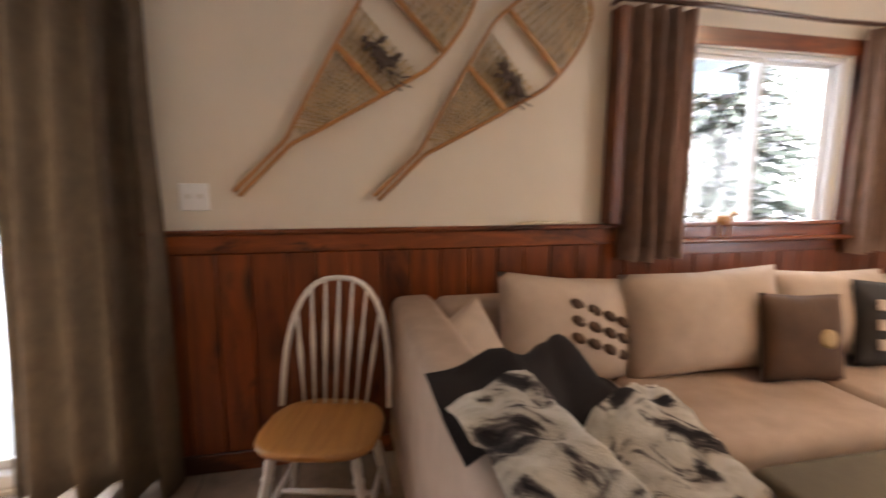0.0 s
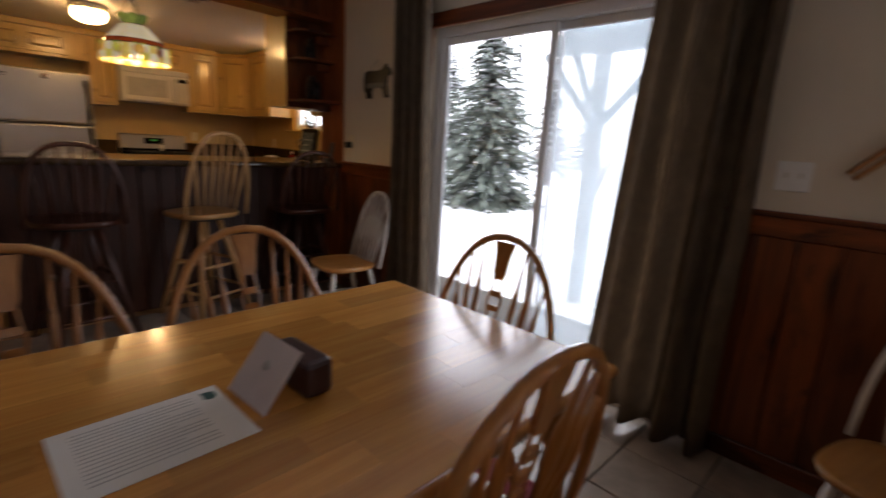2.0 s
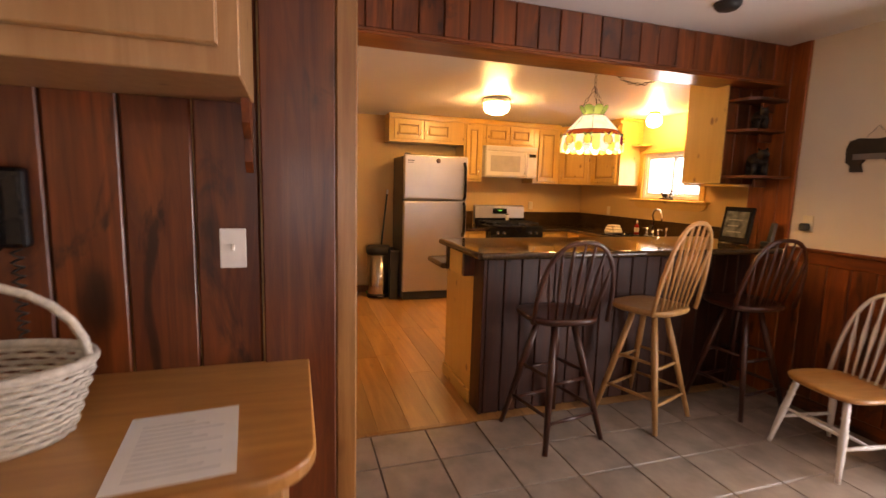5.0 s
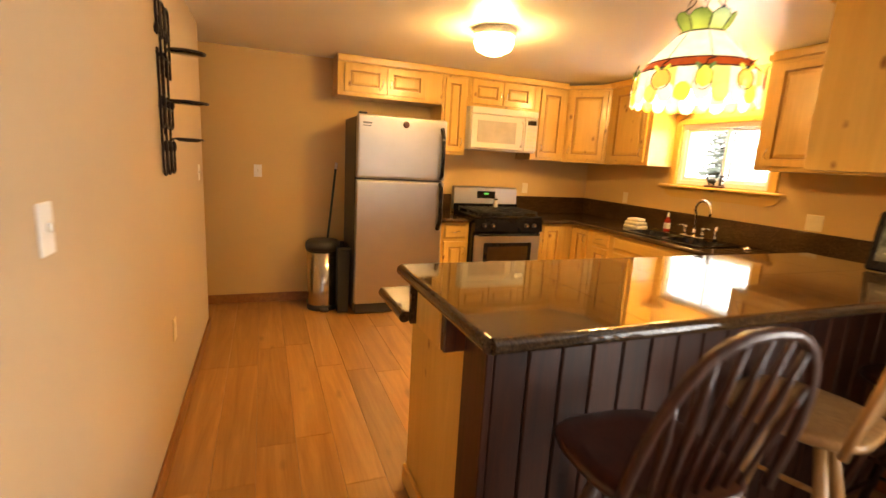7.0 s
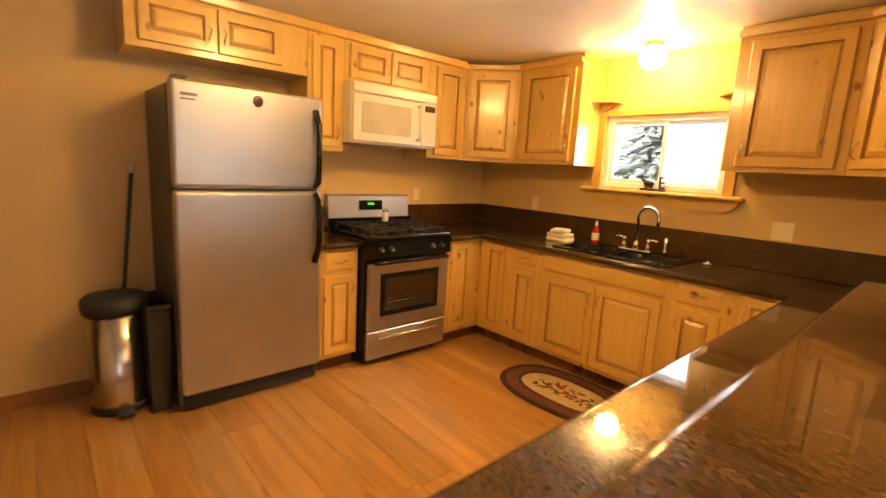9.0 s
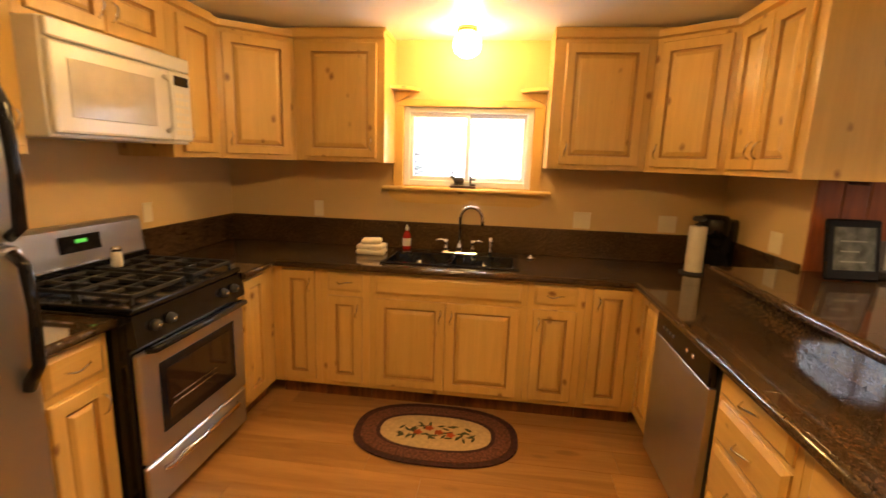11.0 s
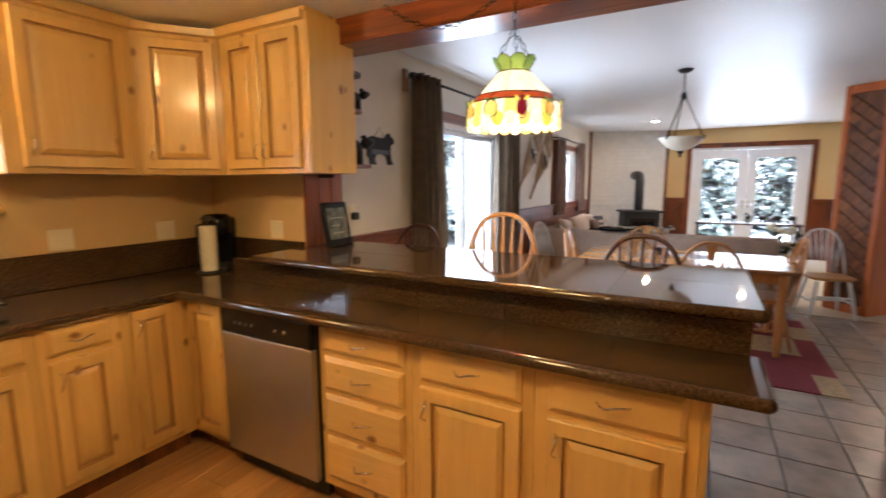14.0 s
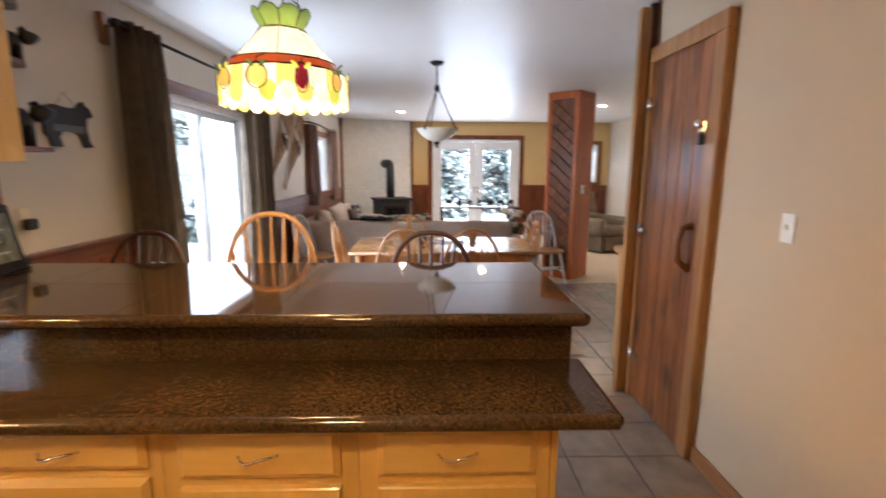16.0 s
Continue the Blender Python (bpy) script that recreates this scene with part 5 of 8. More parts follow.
for j, (mat, ww, hh) in enumerate(((S_RED, 0.018, 0.038), (S_LIME, 0.022, 0.034), (S_YEL, 0.03, 0.03), (S_ORANGE, 0.031, 0.028), (S_YEL, 0.030, 0.032), (S_RED, 0.018, 0.04), (S_ORANGE, 0.022, 0.026), (S_ORANGE, 0.031, 0.028), (S_LIME, 0.022, 0.034), (S_ORANGE, 0.030, 0.028))):
    a = 2 * math.pi * j / 10 + 0.35
    bm = lathe(bmesh.new(), [(0.0, -0.004), (0.7, -0.003), (1.0, 0.0), (0.7, 0.004), (0.0, 0.005)], 14, pose(0.2035 * math.cos(a), 0.2035 * math.sin(a), 0.060, 90, 0, math.degrees(a) + 90) @ Matrix.Diagonal((ww * 1.08, hh * 0.95, 1, 1)))
    part("fruit_panel", bm, mat, tf)
    q = pose(0.2055 * math.cos(a), 0.2055 * math.sin(a), 0.060, 90, 0, math.degrees(a) + 90)
    outline = [q @ Vector((ww * 1.10 * math.cos(u), hh * 0.97 * math.sin(u), 0.0)) for u in [2 * math.pi * v / 18 for v in range(19)]]
    part("fruit_lead", tube(bmesh.new(), outline, 0.0018, 5), LEAD, tf, "dark lead outline")
    for s in (-1, 1):
        leaf = lathe(bmesh.new(), [(0.0, -0.003), (0.7, -0.002), (1.0, 0.0), (0.7, 0.003), (0.0, 0.004)], 10, q @ pose(s * 0.018, 0.030, -0.001, 0, 0, -s * 50) @ Matrix.Diagonal((0.006, 0.014, 1, 1)))
        part("leaf_panel", leaf, S_LIME if j % 2 else S_GREEN, tf)
    part("stem_lead", tube(bmesh.new(), [q @ Vector((0.0, hh, 0.002)), q @ Vector((0.004, hh + 0.012, 0.003)), q @ Vector((0.026, 0.050, 0.003))], 0.002, 5), LEAD, tf)
bm = bmesh.new()
for r, z in ((0.075, 0.211), (0.167, 0.121), (0.1935, 0.094)):
    tube(bm, [ring(r, z, k, 48) for k in range(49)], 0.0025, 5)
for k in range(8):
    tube(bm, [ring(0.076, 0.21, k, 8), ring(0.166, 0.125, k, 8)], 0.002, 5)
for k in range(NS * 2):
    tube(bm, [ring(0.1685, 0.118, k, 24), ring(0.193, 0.094, k, 24)] + ([] if k % 3 == 1 else [ring(0.2035, 0.03, k, 24)]), 0.0016, 5)
part("lead_frame", bm, LEAD, tf)
part("bulb", lathe(bmesh.new(), [(0.0, 0.02), (0.028, 0.035), (0.032, 0.06), (0.02, 0.09), (0.014, 0.12), (0.0, 0.121)], 16), glow("lit_bulb", (1.0, 0.62, 0.24), 250.0), tf, "lit bulb")
part("socket", tube(bmesh.new(), [(0, 0, 0.122), (0, 0, 0.215)], 0.02, 12), LEAD, tf)


def chain(bm, pts, step=0.030):
    """Oval links along a line, each turned a quarter against the last."""
    pts = [Vector(p) for p in pts]
    d, k = 0.0, 0
    for a, b in zip(pts, pts[1:]):
        n = max(1, int((b - a).length / step))
        for i in range(n):
            c = a + (b - a) * ((i + 0.5) / n)
            q = (b - a).to_track_quat("Z", "Y").to_matrix().to_4x4() @ pose(0, 0, 0, 0, 0, 90 * (k % 2))
            tube(bm, [Matrix.Translation(c) @ q @ Vector((0.0085 * math.cos(u), 0, step * 0.62 * math.sin(u))) for u in [2 * math.pi * v / 8 for v in range(9)]], 0.0018, 4)
            k += 1
    return bm


top = (HK - LAMPZ) / 1.14
bm = bmesh.new()
for k in range(3):
    chain(bm, [ring(0.08, 0.255, k, 3), (0, 0, 0.37)])
chain(bm, [(0, 0, 0.37), (0, 0, top - 0.01)])
chain(bm, [(0.0, 0.0, top - 0.02)] + [(0.085 * u, 0.66 * u, top - 0.015 - 0.13 * math.sin(math.pi * u)) for u in (0.2, 0.4, 0.6, 0.8, 1.0)])
part("chain", bm, LEAD, tf)
part("hook", tube(bmesh.new(), [(0, 0, top), (0, 0, top - 0.015)], 0.01, 8), LEAD, tf)


PLATETAN = plain("almond_cover_plate", (0.80, 0.70, 0.48), 0.35, vary=0.02, bump=0)
PLATEWHITE = plain("white_cover_plate", (0.86, 0.85, 0.82), 0.3, vary=0.02, bump=0)


def wall_plate(label, m, toggles=1, name="light_switch"):
    """A cover plate that faces -y."""
    w = 0.035 + 0.0225 * (toggles - 1)
    t = thing(name, label, "switch" if name == "light_switch" else "outlet", at=m)
    part("plate", box(bmesh.new(), (-w, -0.006, -0.057), (w, 0, 0.057), 0.003), PLATEWHITE if name == "light_switch" else PLATETAN, t)
    for k in range(toggles):
        x = (k - (toggles - 1) / 2) * 0.046
        if name == "light_switch":
            part("toggle", box(bmesh.new(), (x - 0.005, -0.016, -0.006), (x + 0.005, -0.006, 0.014), 0.002), APPL_WHITE, t)
        else:
            for z in (-0.02, 0.02):
                part("socket", box(bmesh.new(), (x - 0.014, -0.008, z - 0.013), (x + 0.014, -0.006, z + 0.013), 0.001), PLATETAN, t)
    return t


wall_plate("almond double outlet plate above the counter", pose(-6.05, YK, 1.175), 1, "wall_outlet")
wall_plate("almond double outlet plate above the counter", pose(-4.16, YK, 1.175), 2, "wall_outlet")
wall_plate("almond double outlet plate above the counter", pose(-3.60, YK, 1.175), 2, "wall_outlet")
wall_plate("almond outlet plate by the bar", pose(XK, 2.62, 1.175, 0, 0, -90), 2, "wall_outlet")
wall_plate("small almond outlet plate behind the range", pose(XW, 2.40, 1.2, 0, 0, 90), 1, "wall_outlet")
wall_plate("white light switch on the far kitchen wall", pose(XW, -0.46, 1.27, 0, 0, 90))
wall_plate("white light switch on the passage wall", pose(-3.24, YS, 1.28, 0, 0, 180))
wall_plate("almond outlet low on the passage wall", pose(-4.60, YS, 0.55, 0, 0, 180), 1, "wall_outlet")
wall_plate("white thermostat plate near the hall corner", pose(-5.83, YS, 1.28, 0, 0, 180))
wall_plate("white light switch beside the patio door", pose(0.205, YN, 1.24), 2)
wall_plate("almond outlet beside the bar post", pose(-2.80, YN, 1.26), 1, "wall_outlet")
wall_plate("white light switch on the dark panelling", pose(-1.997, -1.09, 1.25, 0, 0, 90), 1)

# wrought-iron wall candle holder
wc = thing("wall_candle_holder", "black wrought-iron scroll candle holder on the wall", "candle holder", at=pose(-4.58, YS, 1.33, 0, 0, 180))


part("frame", tube(tube(tube(bmesh.new(), [(-0.145, -0.02, 0.30), (0.145, -0.02, 0.30)], 0.006, 6), [(-0.145, -0.02, 0.52), (0.145, -0.02, 0.52)], 0.006, 6), [(0, -0.012, 0.18), (0, -0.012, 0.70)], 0.006, 6), IRON, wc)
for x in (-0.105, 0.0, 0.105):
    for lo, hi, tip in ((0.0, 0.32, 0.13), (0.21, 0.54, 0.33)):
        pts = [(x - 0.038, -0.022, hi), (x - 0.041, -0.024, lo + 0.05)] + [(x + 0.039 * math.cos(a), -0.024, lo + 0.028 + 0.028 * math.sin(a)) for a in [math.pi + math.pi * k / 8 for k in range(9)]] + [(x + 0.038, -0.024, tip - 0.02)]
        sc = part("scroll", tube(bmesh.new(), pts, 0.0055, 6), IRON, wc)
        part("leaf_tip", lathe(bmesh.new(), [(0.0, -0.032), (0.010, -0.018), (0.012, 0.0), (0.008, 0.018), (0.0, 0.03)], 8, pose(x + 0.036, -0.024, tip)), IRON, sc)
    pts = [(x + 0.038, -0.022, 0.44), (x + 0.041, -0.024, 0.70)] + [(x + 0.039 * math.cos(a), -0.024, 0.725 + 0.028 * math.sin(a)) for a in [math.pi * k / 8 for k in range(9)]] + [(x - 0.038, -0.024, 0.64)]
    sc = part("scroll", tube(bmesh.new(), pts, 0.0055, 6), IRON, wc)
    part("leaf_tip", lathe(bmesh.new(), [(0.0, -0.032), (0.010, -0.018), (0.012, 0.0), (0.008, 0.018), (0.0, 0.03)], 8, pose(x - 0.036, -0.024, 0.62)), IRON, sc)
for z, x, r in ((0.335, 0.02, 0.085), (0.165, -0.01, 0.062), (0.56, 0.03, 0.08)):
    ring_ = [(x + r * math.cos(u), -0.11 + r * math.sin(u), z) for u in [2 * math.pi * k / 24 for k in range(25)]]
    c = part("candle_ring", tube(tube(bmesh.new(), ring_, 0.0045, 6), [(0, -0.02, z - 0.03), (x * 0.5, -0.03, z - 0.01), (x, -0.11 + r, z)], 0.0045, 6), IRON, wc)
    part("glass_dish", lathe(bmesh.new(), [(0.0, z - 0.012), (r * 0.7, z - 0.010), (r * 0.95, z + 0.004), (r * 0.9, z + 0.006), (r * 0.6, z - 0.005), (0, z - 0.006)], 18, pose(x, -0.11, 0), caps=False), GLASS, c)

# oval mat in front of the sink
mt = thing("oval_rug", "oval braided rug with cream floral centre", "rug", at=pose(-5.02, 2.38, 0.0))
def oval(a, b, z, n=48):
    return [(a * math.copysign(abs(math.cos(u)) ** 0.8, math.cos(u)), b * math.copysign(abs(math.sin(u)) ** 0.8, math.sin(u)), z) for u in [2 * math.pi * k / n for k in range(n)]]
R_DARK, R_RED = plain("maroon_braid", (0.045, 0.012, 0.012), 0.95, vary=0.5, scale=50, bump=0.4, fine=200), plain("brown_red_braid", (0.13, 0.045, 0.03), 0.95, vary=0.6, scale=70, bump=0.4, fine=200)
R_CREAM = plain("cream_pile", (0.55, 0.40, 0.20), 0.95, vary=0.15, scale=40, bump=0.4, fine=250)
for nm, a, b, c, d, mat, h in (("outer_band", 0.47, 0.30, 0.43, 0.265, R_DARK, 0.011), ("braid_band", 0.429, 0.264, 0.345, 0.185, R_RED, 0.012), ("inner_band", 0.344, 0.184, 0.32, 0.165, R_DARK, 0.0115)):
    part(nm, rings(bmesh.new(), [oval(a, b, 0.0015), oval(a, b, h), oval(c, d, h), oval(c, d, 0.0015)], caps=False, smooth=False), mat, mt)
part("centre", rings(bmesh.new(), [oval(0.319, 0.164, 0.0015), oval(0.319, 0.164, 0.011)], smooth=False), R_CREAM, mt)
LEAFM, ROSE = plain("rug_leaf", (0.05, 0.055, 0.02), 0.95, vary=0.3), plain("rug_rose", (0.35, 0.06, 0.015), 0.95, vary=0.3)
rnd = random.Random(4)
for i in range(44):
    u, v = rnd.uniform(-0.22, 0.22), rnd.uniform(-0.075, 0.075)
    q = pose(u, v, 0.0112, 0, 0, rnd.uniform(0, 180))
    part("leaf_motif", prism(bmesh.new(), [(-0.026, 0), (-0.008, 0.008), (0.012, 0.007), (0.028, 0), (0.01, -0.007), (-0.01, -0.008)], 0, 0.001, q), LEAFM, mt)
for x, y in ((-0.04, 0.03), (0.02, -0.005), (-0.10, -0.02), (0.09, -0.02)):
    part("rose_motif", prism(bmesh.new(), [(0.024 * (1 + 0.25 * math.cos(5 * a)) * math.cos(a), 0.024 * (1 + 0.25 * math.cos(5 * a)) * math.sin(a)) for a in [2 * math.pi * k / 20 for k in range(20)]], 0, 0.0016, pose(x, y, 0.0122)), ROSE, mt)


# ---- dining room ----
def bow(w, z0, z1, y0, y1, n=18, power=2.6):
    """A hoop from one foot over the top to the other, leaning back from y0 to y1."""
    pts = []
    for k in range(n + 1):
        a = math.pi * k / n
        c, s = math.cos(a), math.sin(a)
        x = w * math.copysign(abs(c) ** (2 / power), c)
        h = abs(s) ** (2 / power)
        pts.append((x, y0 + (y1 - y0) * h, z0 + (z1 - z0) * h))
    return pts


def hoop_z(w, z0, z1, x, power=2.6):
    return z0 + (z1 - z0) * max(0.0, 1 - abs(x / w) ** power) ** (1 / power)


def seat_mesh(w, d, z, t=0.034):
    out = [(w * math.copysign(abs(math.cos(u)) ** 0.62, math.cos(u)) * (1.0 + 0.06 * math.sin(u)), d * math.copysign(abs(math.sin(u)) ** 0.7, math.sin(u))) for u in [2 * math.pi * k / 36 for k in range(36)]]
    lp = lambda s, zz: [(x * s, y * s, zz) for x, y in out]
    return rings(bmesh.new(), [lp(0.90, z - t), lp(0.97, z - t * 0.75), lp(1.0, z - t * 0.35), lp(0.985, z - 0.004), lp(0.95, z), lp(0.7, z - 0.006), lp(0.3, z - 0.010)])


def turned(bm, a, b, r, seg=10):
    """A turned leg: swellings and a ring."""
    a, b = Vector(a), Vector(b)
    prof = ((0, 0.8), (0.12, 1.0), (0.2, 0.85), (0.23, 1.12), (0.26, 0.85), (0.45, 1.15), (0.7, 0.9), (0.9, 0.7), (1.0, 0.62))
    return tube(bm, [a + (b - a) * u for u, _ in prof], [r * s for _, s in prof], seg)


def windsor_chair(frame_mat, spindle_mat, seat_mat, label, group, arrow=False, sz=0.45, top=0.972, hw=0.27, power=2.25):
    """A hoop-back side chair that faces +y, its seat's middle over the origin."""
    t = thing("dining_chair", label, "chair", group)
    part("seat", seat_mesh(0.215, 0.205, sz), seat_mat, t)
    part("back_hoop", tube(bmesh.new(), bow(hw, sz - 0.02, top, -0.17, -0.285, power=power), 0.0145 if arrow else 0.0125, 10, squash=0.9), frame_mat, t)
    xs = (-0.17, -0.127, -0.083, 0.083, 0.127, 0.17) if arrow else (-0.15, -0.10, -0.05, 0.0, 0.05, 0.10, 0.15)
    for x in xs:
        zt = hoop_z(hw, sz - 0.02, top, x * 1.12, power)
        f = (zt - sz) / (top - sz)
        a, b = Vector((x * 0.82, -0.165, sz - 0.01)), Vector((x * 1.12, -0.17 - 0.115 * f, zt - 0.006))
        prof = ((0, 0.0065), (0.35, 0.0075), (0.55, 0.0155), (0.68, 0.015), (0.74, 0.009), (1.0, 0.0062)) if arrow else ((0, 0.008), (0.3, 0.0095), (0.5, 0.0165), (0.62, 0.0155), (0.7, 0.0105), (1.0, 0.0085))
        part("spindle", tube(bmesh.new(), [a + (b - a) * u for u, _ in prof], [r for _, r in prof], 8, squash=0.6), spindle_mat, t)
    if arrow:
        ln = math.hypot(top - sz, 0.115)
        h = ln - 0.01
        q = Matrix.Translation((0, -0.165, sz - 0.008)) @ pose(0, 0, 0, 90 + math.degrees(math.atan2(0.115, top - sz)), 0, 0)
        block = lambda pts: prism(bmesh.new(), pts + [(-x, y) for x, y in reversed(pts)], -0.006, 0.006, q)
        sp = part("splat", block([(0.022, 0), (0.031, 0.12 * h), (0.020, 0.22 * h), (0.030, 0.30 * h), (0.026, 0.34 * h)]), frame_mat, t, "openwork carved splat")
        part("splat_crest", block([(0.018, 0.74 * h), (0.027, 0.79 * h), (0.031, 0.9 * h), (0.042, h)]), frame_mat, sp)
        for yy, ww in ((0.44, 0.026), (0.54, 0.019), (0.64, 0.024)):
            part("splat_bar", block([(ww * 0.8, (yy - 0.02) * h), (ww, yy * h), (ww * 0.8, (yy + 0.02) * h)]), frame_mat, sp)
        for s in (-1, 1):
            part("splat_rib", tube(bmesh.new(), [q @ Vector((s * x, y * h, 0)) for x, y in ((0.024, 0.32), (0.032, 0.40), (0.020, 0.49), (0.029, 0.59), (0.020, 0.68), (0.016, 0.76))], 0.0042, 6), frame_mat, sp)
    feet = {}
    for sx in (-1, 1):
        for sy in (-1, 1):
            a, b = (sx * 0.14, sy * 0.13, sz - 0.03), (sx * 0.205, sy * 0.20 - (0.02 if sy < 0 else 0), 0.0)
            feet[sx, sy] = (Vector(a), Vector(b))
            part("leg", turned(bmesh.new(), a, b, 0.018), spindle_mat, t)
    at = lambda k, u: feet[k][0] + (feet[k][1] - feet[k][0]) * u
    for sx in (-1, 1):
        part("side_stretcher", tube(bmesh.new(), [at((sx, -1), 0.6), (at((sx, -1), 0.6) + at((sx, 1), 0.6)) / 2, at((sx, 1), 0.6)], [0.008, 0.013, 0.008], 8), spindle_mat, t)
    m0, m1 = (at((-1, -1), 0.6) + at((-1, 1), 0.6)) / 2, (at((1, -1), 0.6) + at((1, 1), 0.6)) / 2
    part("cross_stretcher", tube(bmesh.new(), [m0, (m0 + m1) / 2, m1], [0.008, 0.013, 0.008], 8), spindle_mat, t)
    part("front_stretcher", tube(bmesh.new(), [at((-1, 1), 0.45), (at((-1, 1), 0.45) + at((1, 1), 0.45)) / 2, at((1, 1), 0.45)], [0.008, 0.013, 0.008], 8), spindle_mat, t)
    return t


TX0, TX1, TY0, TY1, TZ = -0.83, 0.08, -0.46, 1.26, 0.75
tb = thing("dining_table", "butcher-block oak dining table with turned legs", "table")
n = 11
w = (TX1 - TX0) / n
rnd = random.Random(7)
for i in range(n):
    y = TY0
    cuts = [TY0 + (TY1 - TY0) * (c + rnd.uniform(-0.08, 0.08)) for c in (0.22, 0.43, 0.63, 0.82)]
    for y1 in [*cuts, TY1]:
        part("top_stave", box(bmesh.new(), (TX0 + i * w, y, TZ - 0.03), (TX0 + (i + 1) * w, y1, TZ), 0.0003), OAKTOP, tb)
        y = y1
bm = bmesh.new()
for p, q in (((TX0, TY0, TZ - 0.016), (TX1, TY0, TZ - 0.016)), ((TX1, TY0, TZ - 0.016), (TX1, TY1, TZ - 0.016)), ((TX1, TY1, TZ - 0.016), (TX0, TY1, TZ - 0.016)), ((TX0, TY1, TZ - 0.016), (TX0, TY0, TZ - 0.016))):
    tube(bm, [p, q], 0.0155, 10)
part("edge_moulding", bm, OAK, tb)
for a, b in (((TX0 + 0.08, TY0 + 0.07), (TX1 - 0.08, TY0 + 0.09)), ((TX0 + 0.08, TY1 - 0.09), (TX1 - 0.08, TY1 - 0.07)), ((TX0 + 0.07, TY0 + 0.09), (TX0 + 0.09, TY1 - 0.09)), ((TX1 - 0.09, TY0 + 0.09), (TX1 - 0.07, TY1 - 0.09))):
    box_part("apron", (a[0], a[1], TZ - 0.125), (b[0], b[1], TZ - 0.031), OAK, tb)
for x in (TX0 + 0.09, TX1 - 0.09):
    for y in (TY0 + 0.09, TY1 - 0.09):
        prof = [(0.028, 0.0), (0.024, 0.05), (0.03, 0.12), (0.042, 0.32), (0.036, 0.44), (0.028, 0.50), (0.042, 0.53), (0.028, 0.555), (0.04, 0.58), (0.04, TZ - 0.031)]
        part("leg", lathe(bmesh.new(), prof, 16, pose(x, y, 0)), OAK, tb)

OAKL = "honey oak hoop-back dining chair with carved splat"
oak = windsor_chair(OAK, OAK, SEATW, OAKL + " beside the table", "oak dining chairs", True)
oak.matrix_basis = pose(-0.715, 0.74, 0, 0, 0, -92)
for x, y, r in ((-0.715, 0.165, -88), (-0.44, 1.18, 181), (-0.075, 0.77, 88), (-0.36, -0.265, 3)):
    copy_thing(oak, pose(x, y, 0, 0, 0, r))
white = windsor_chair(CHAIRWHITE, CHAIRWHITE, SEATW, "white hoop-back chair with oak seat by the wall", "white hoop-back chairs", sz=0.44, top=0.92, hw=0.215, power=2.6)
white.matrix_basis = pose(0.715, 1.885, 0, 0, 0, 166)
tagged(copy_thing(white, pose(-2.20, 1.92, 0, 0, 0, 172)), "white hoop-back chair with oak seat beside the curtain")
tagged(copy_thing(white, pose(1.06, -1.00, 0, 0, 0, 100)), "white hoop-back chair with oak seat against the pillar")


def bar_stool(mat, label, at, swivel, top=1.16):
    """A swivel bar stool with a hoop back; the seat faces +y before it is turned."""
    sz = 0.74
    t = thing("bar_stool", label, "bar stool", "bar stools", at=at)
    q = pose(0, 0, 0, 0, 0, swivel)
    bm = seat_mesh(0.215, 0.205, sz, 0.038)
    bmesh.ops.transform(bm, matrix=q, verts=bm.verts)
    part("seat", bm, mat, t)
    hw = 0.225
    part("back_hoop", tube(bmesh.new(), [q @ Vector(p) for p in bow(hw, sz - 0.02, top, -0.165, -0.27)], 0.013, 10), mat, t)
    for x in (-0.165, -0.11, -0.055, 0.0, 0.055, 0.11, 0.165):
        zt = hoop_z(hw, sz - 0.02, top, x * 1.1)
        f = (zt - sz) / (top - sz)
        a, b = Vector((x * 0.8, -0.16, sz - 0.01)), Vector((x * 1.1, -0.165 - 0.105 * f, zt - 0.006))
        prof = ((0, 0.0065), (0.4, 0.008), (0.6, 0.013), (0.75, 0.009), (1.0, 0.0062))
        part("spindle", tube(bmesh.new(), [q @ (a + (b - a) * u) for u, _ in prof], [r for _, r in prof], 8), mat, t)
    part("swivel_plate", lathe(bmesh.new(), [(0.09, sz - 0.065), (0.12, sz - 0.06), (0.12, sz - 0.038), (0.0, sz - 0.038)], 18), BLACKMATT, t)
    ft = {}
    for k in range(4):
        a = math.pi / 4 + k * math.pi / 2
        p, r = Vector((0.10 * math.cos(a), 0.10 * math.sin(a), sz - 0.06)), Vector((0.295 * math.cos(a), 0.295 * math.sin(a), 0.0))
        ft[k] = (p, r)
        part("leg", tube(bmesh.new(), [p, p + (r - p) * 0.35, r], [0.018, 0.022, 0.015], 10), mat, t)
    for k in range(4):
        for u in (0.42 + 0.05 * (k % 2), 0.72 + 0.05 * (k % 2)):
            a, b = [ft[j % 4][0] + (ft[j % 4][1] - ft[j % 4][0]) * u for j in (k, k + 1)]
            part("rung", tube(bmesh.new(), [a, (a + b) / 2, b], [0.008, 0.012, 0.008], 8), mat, t)
    return t


LIGHTOAK = wood("pale_oak_stool", (0.44, 0.22, 0.07), (0.66, 0.38, 0.15), "z", 0.32, 0.1, 0.2, vary=0.05)
bar_stool(DARKW, "dark brown swivel bar stool at the counter end", pose(-2.875, 0.53, 0, 0, 0, 10), 76, 1.175)
bar_stool(LIGHTOAK, "pale oak swivel bar stool turned from the bar", pose(-2.92, 1.24, 0, 0, 0, 20), 84, 1.275)
bar_stool(DARKW, "dark brown swivel bar stool by the post", pose(-2.87, 1.97, 0, 0, 0, 5), 78, 1.175)

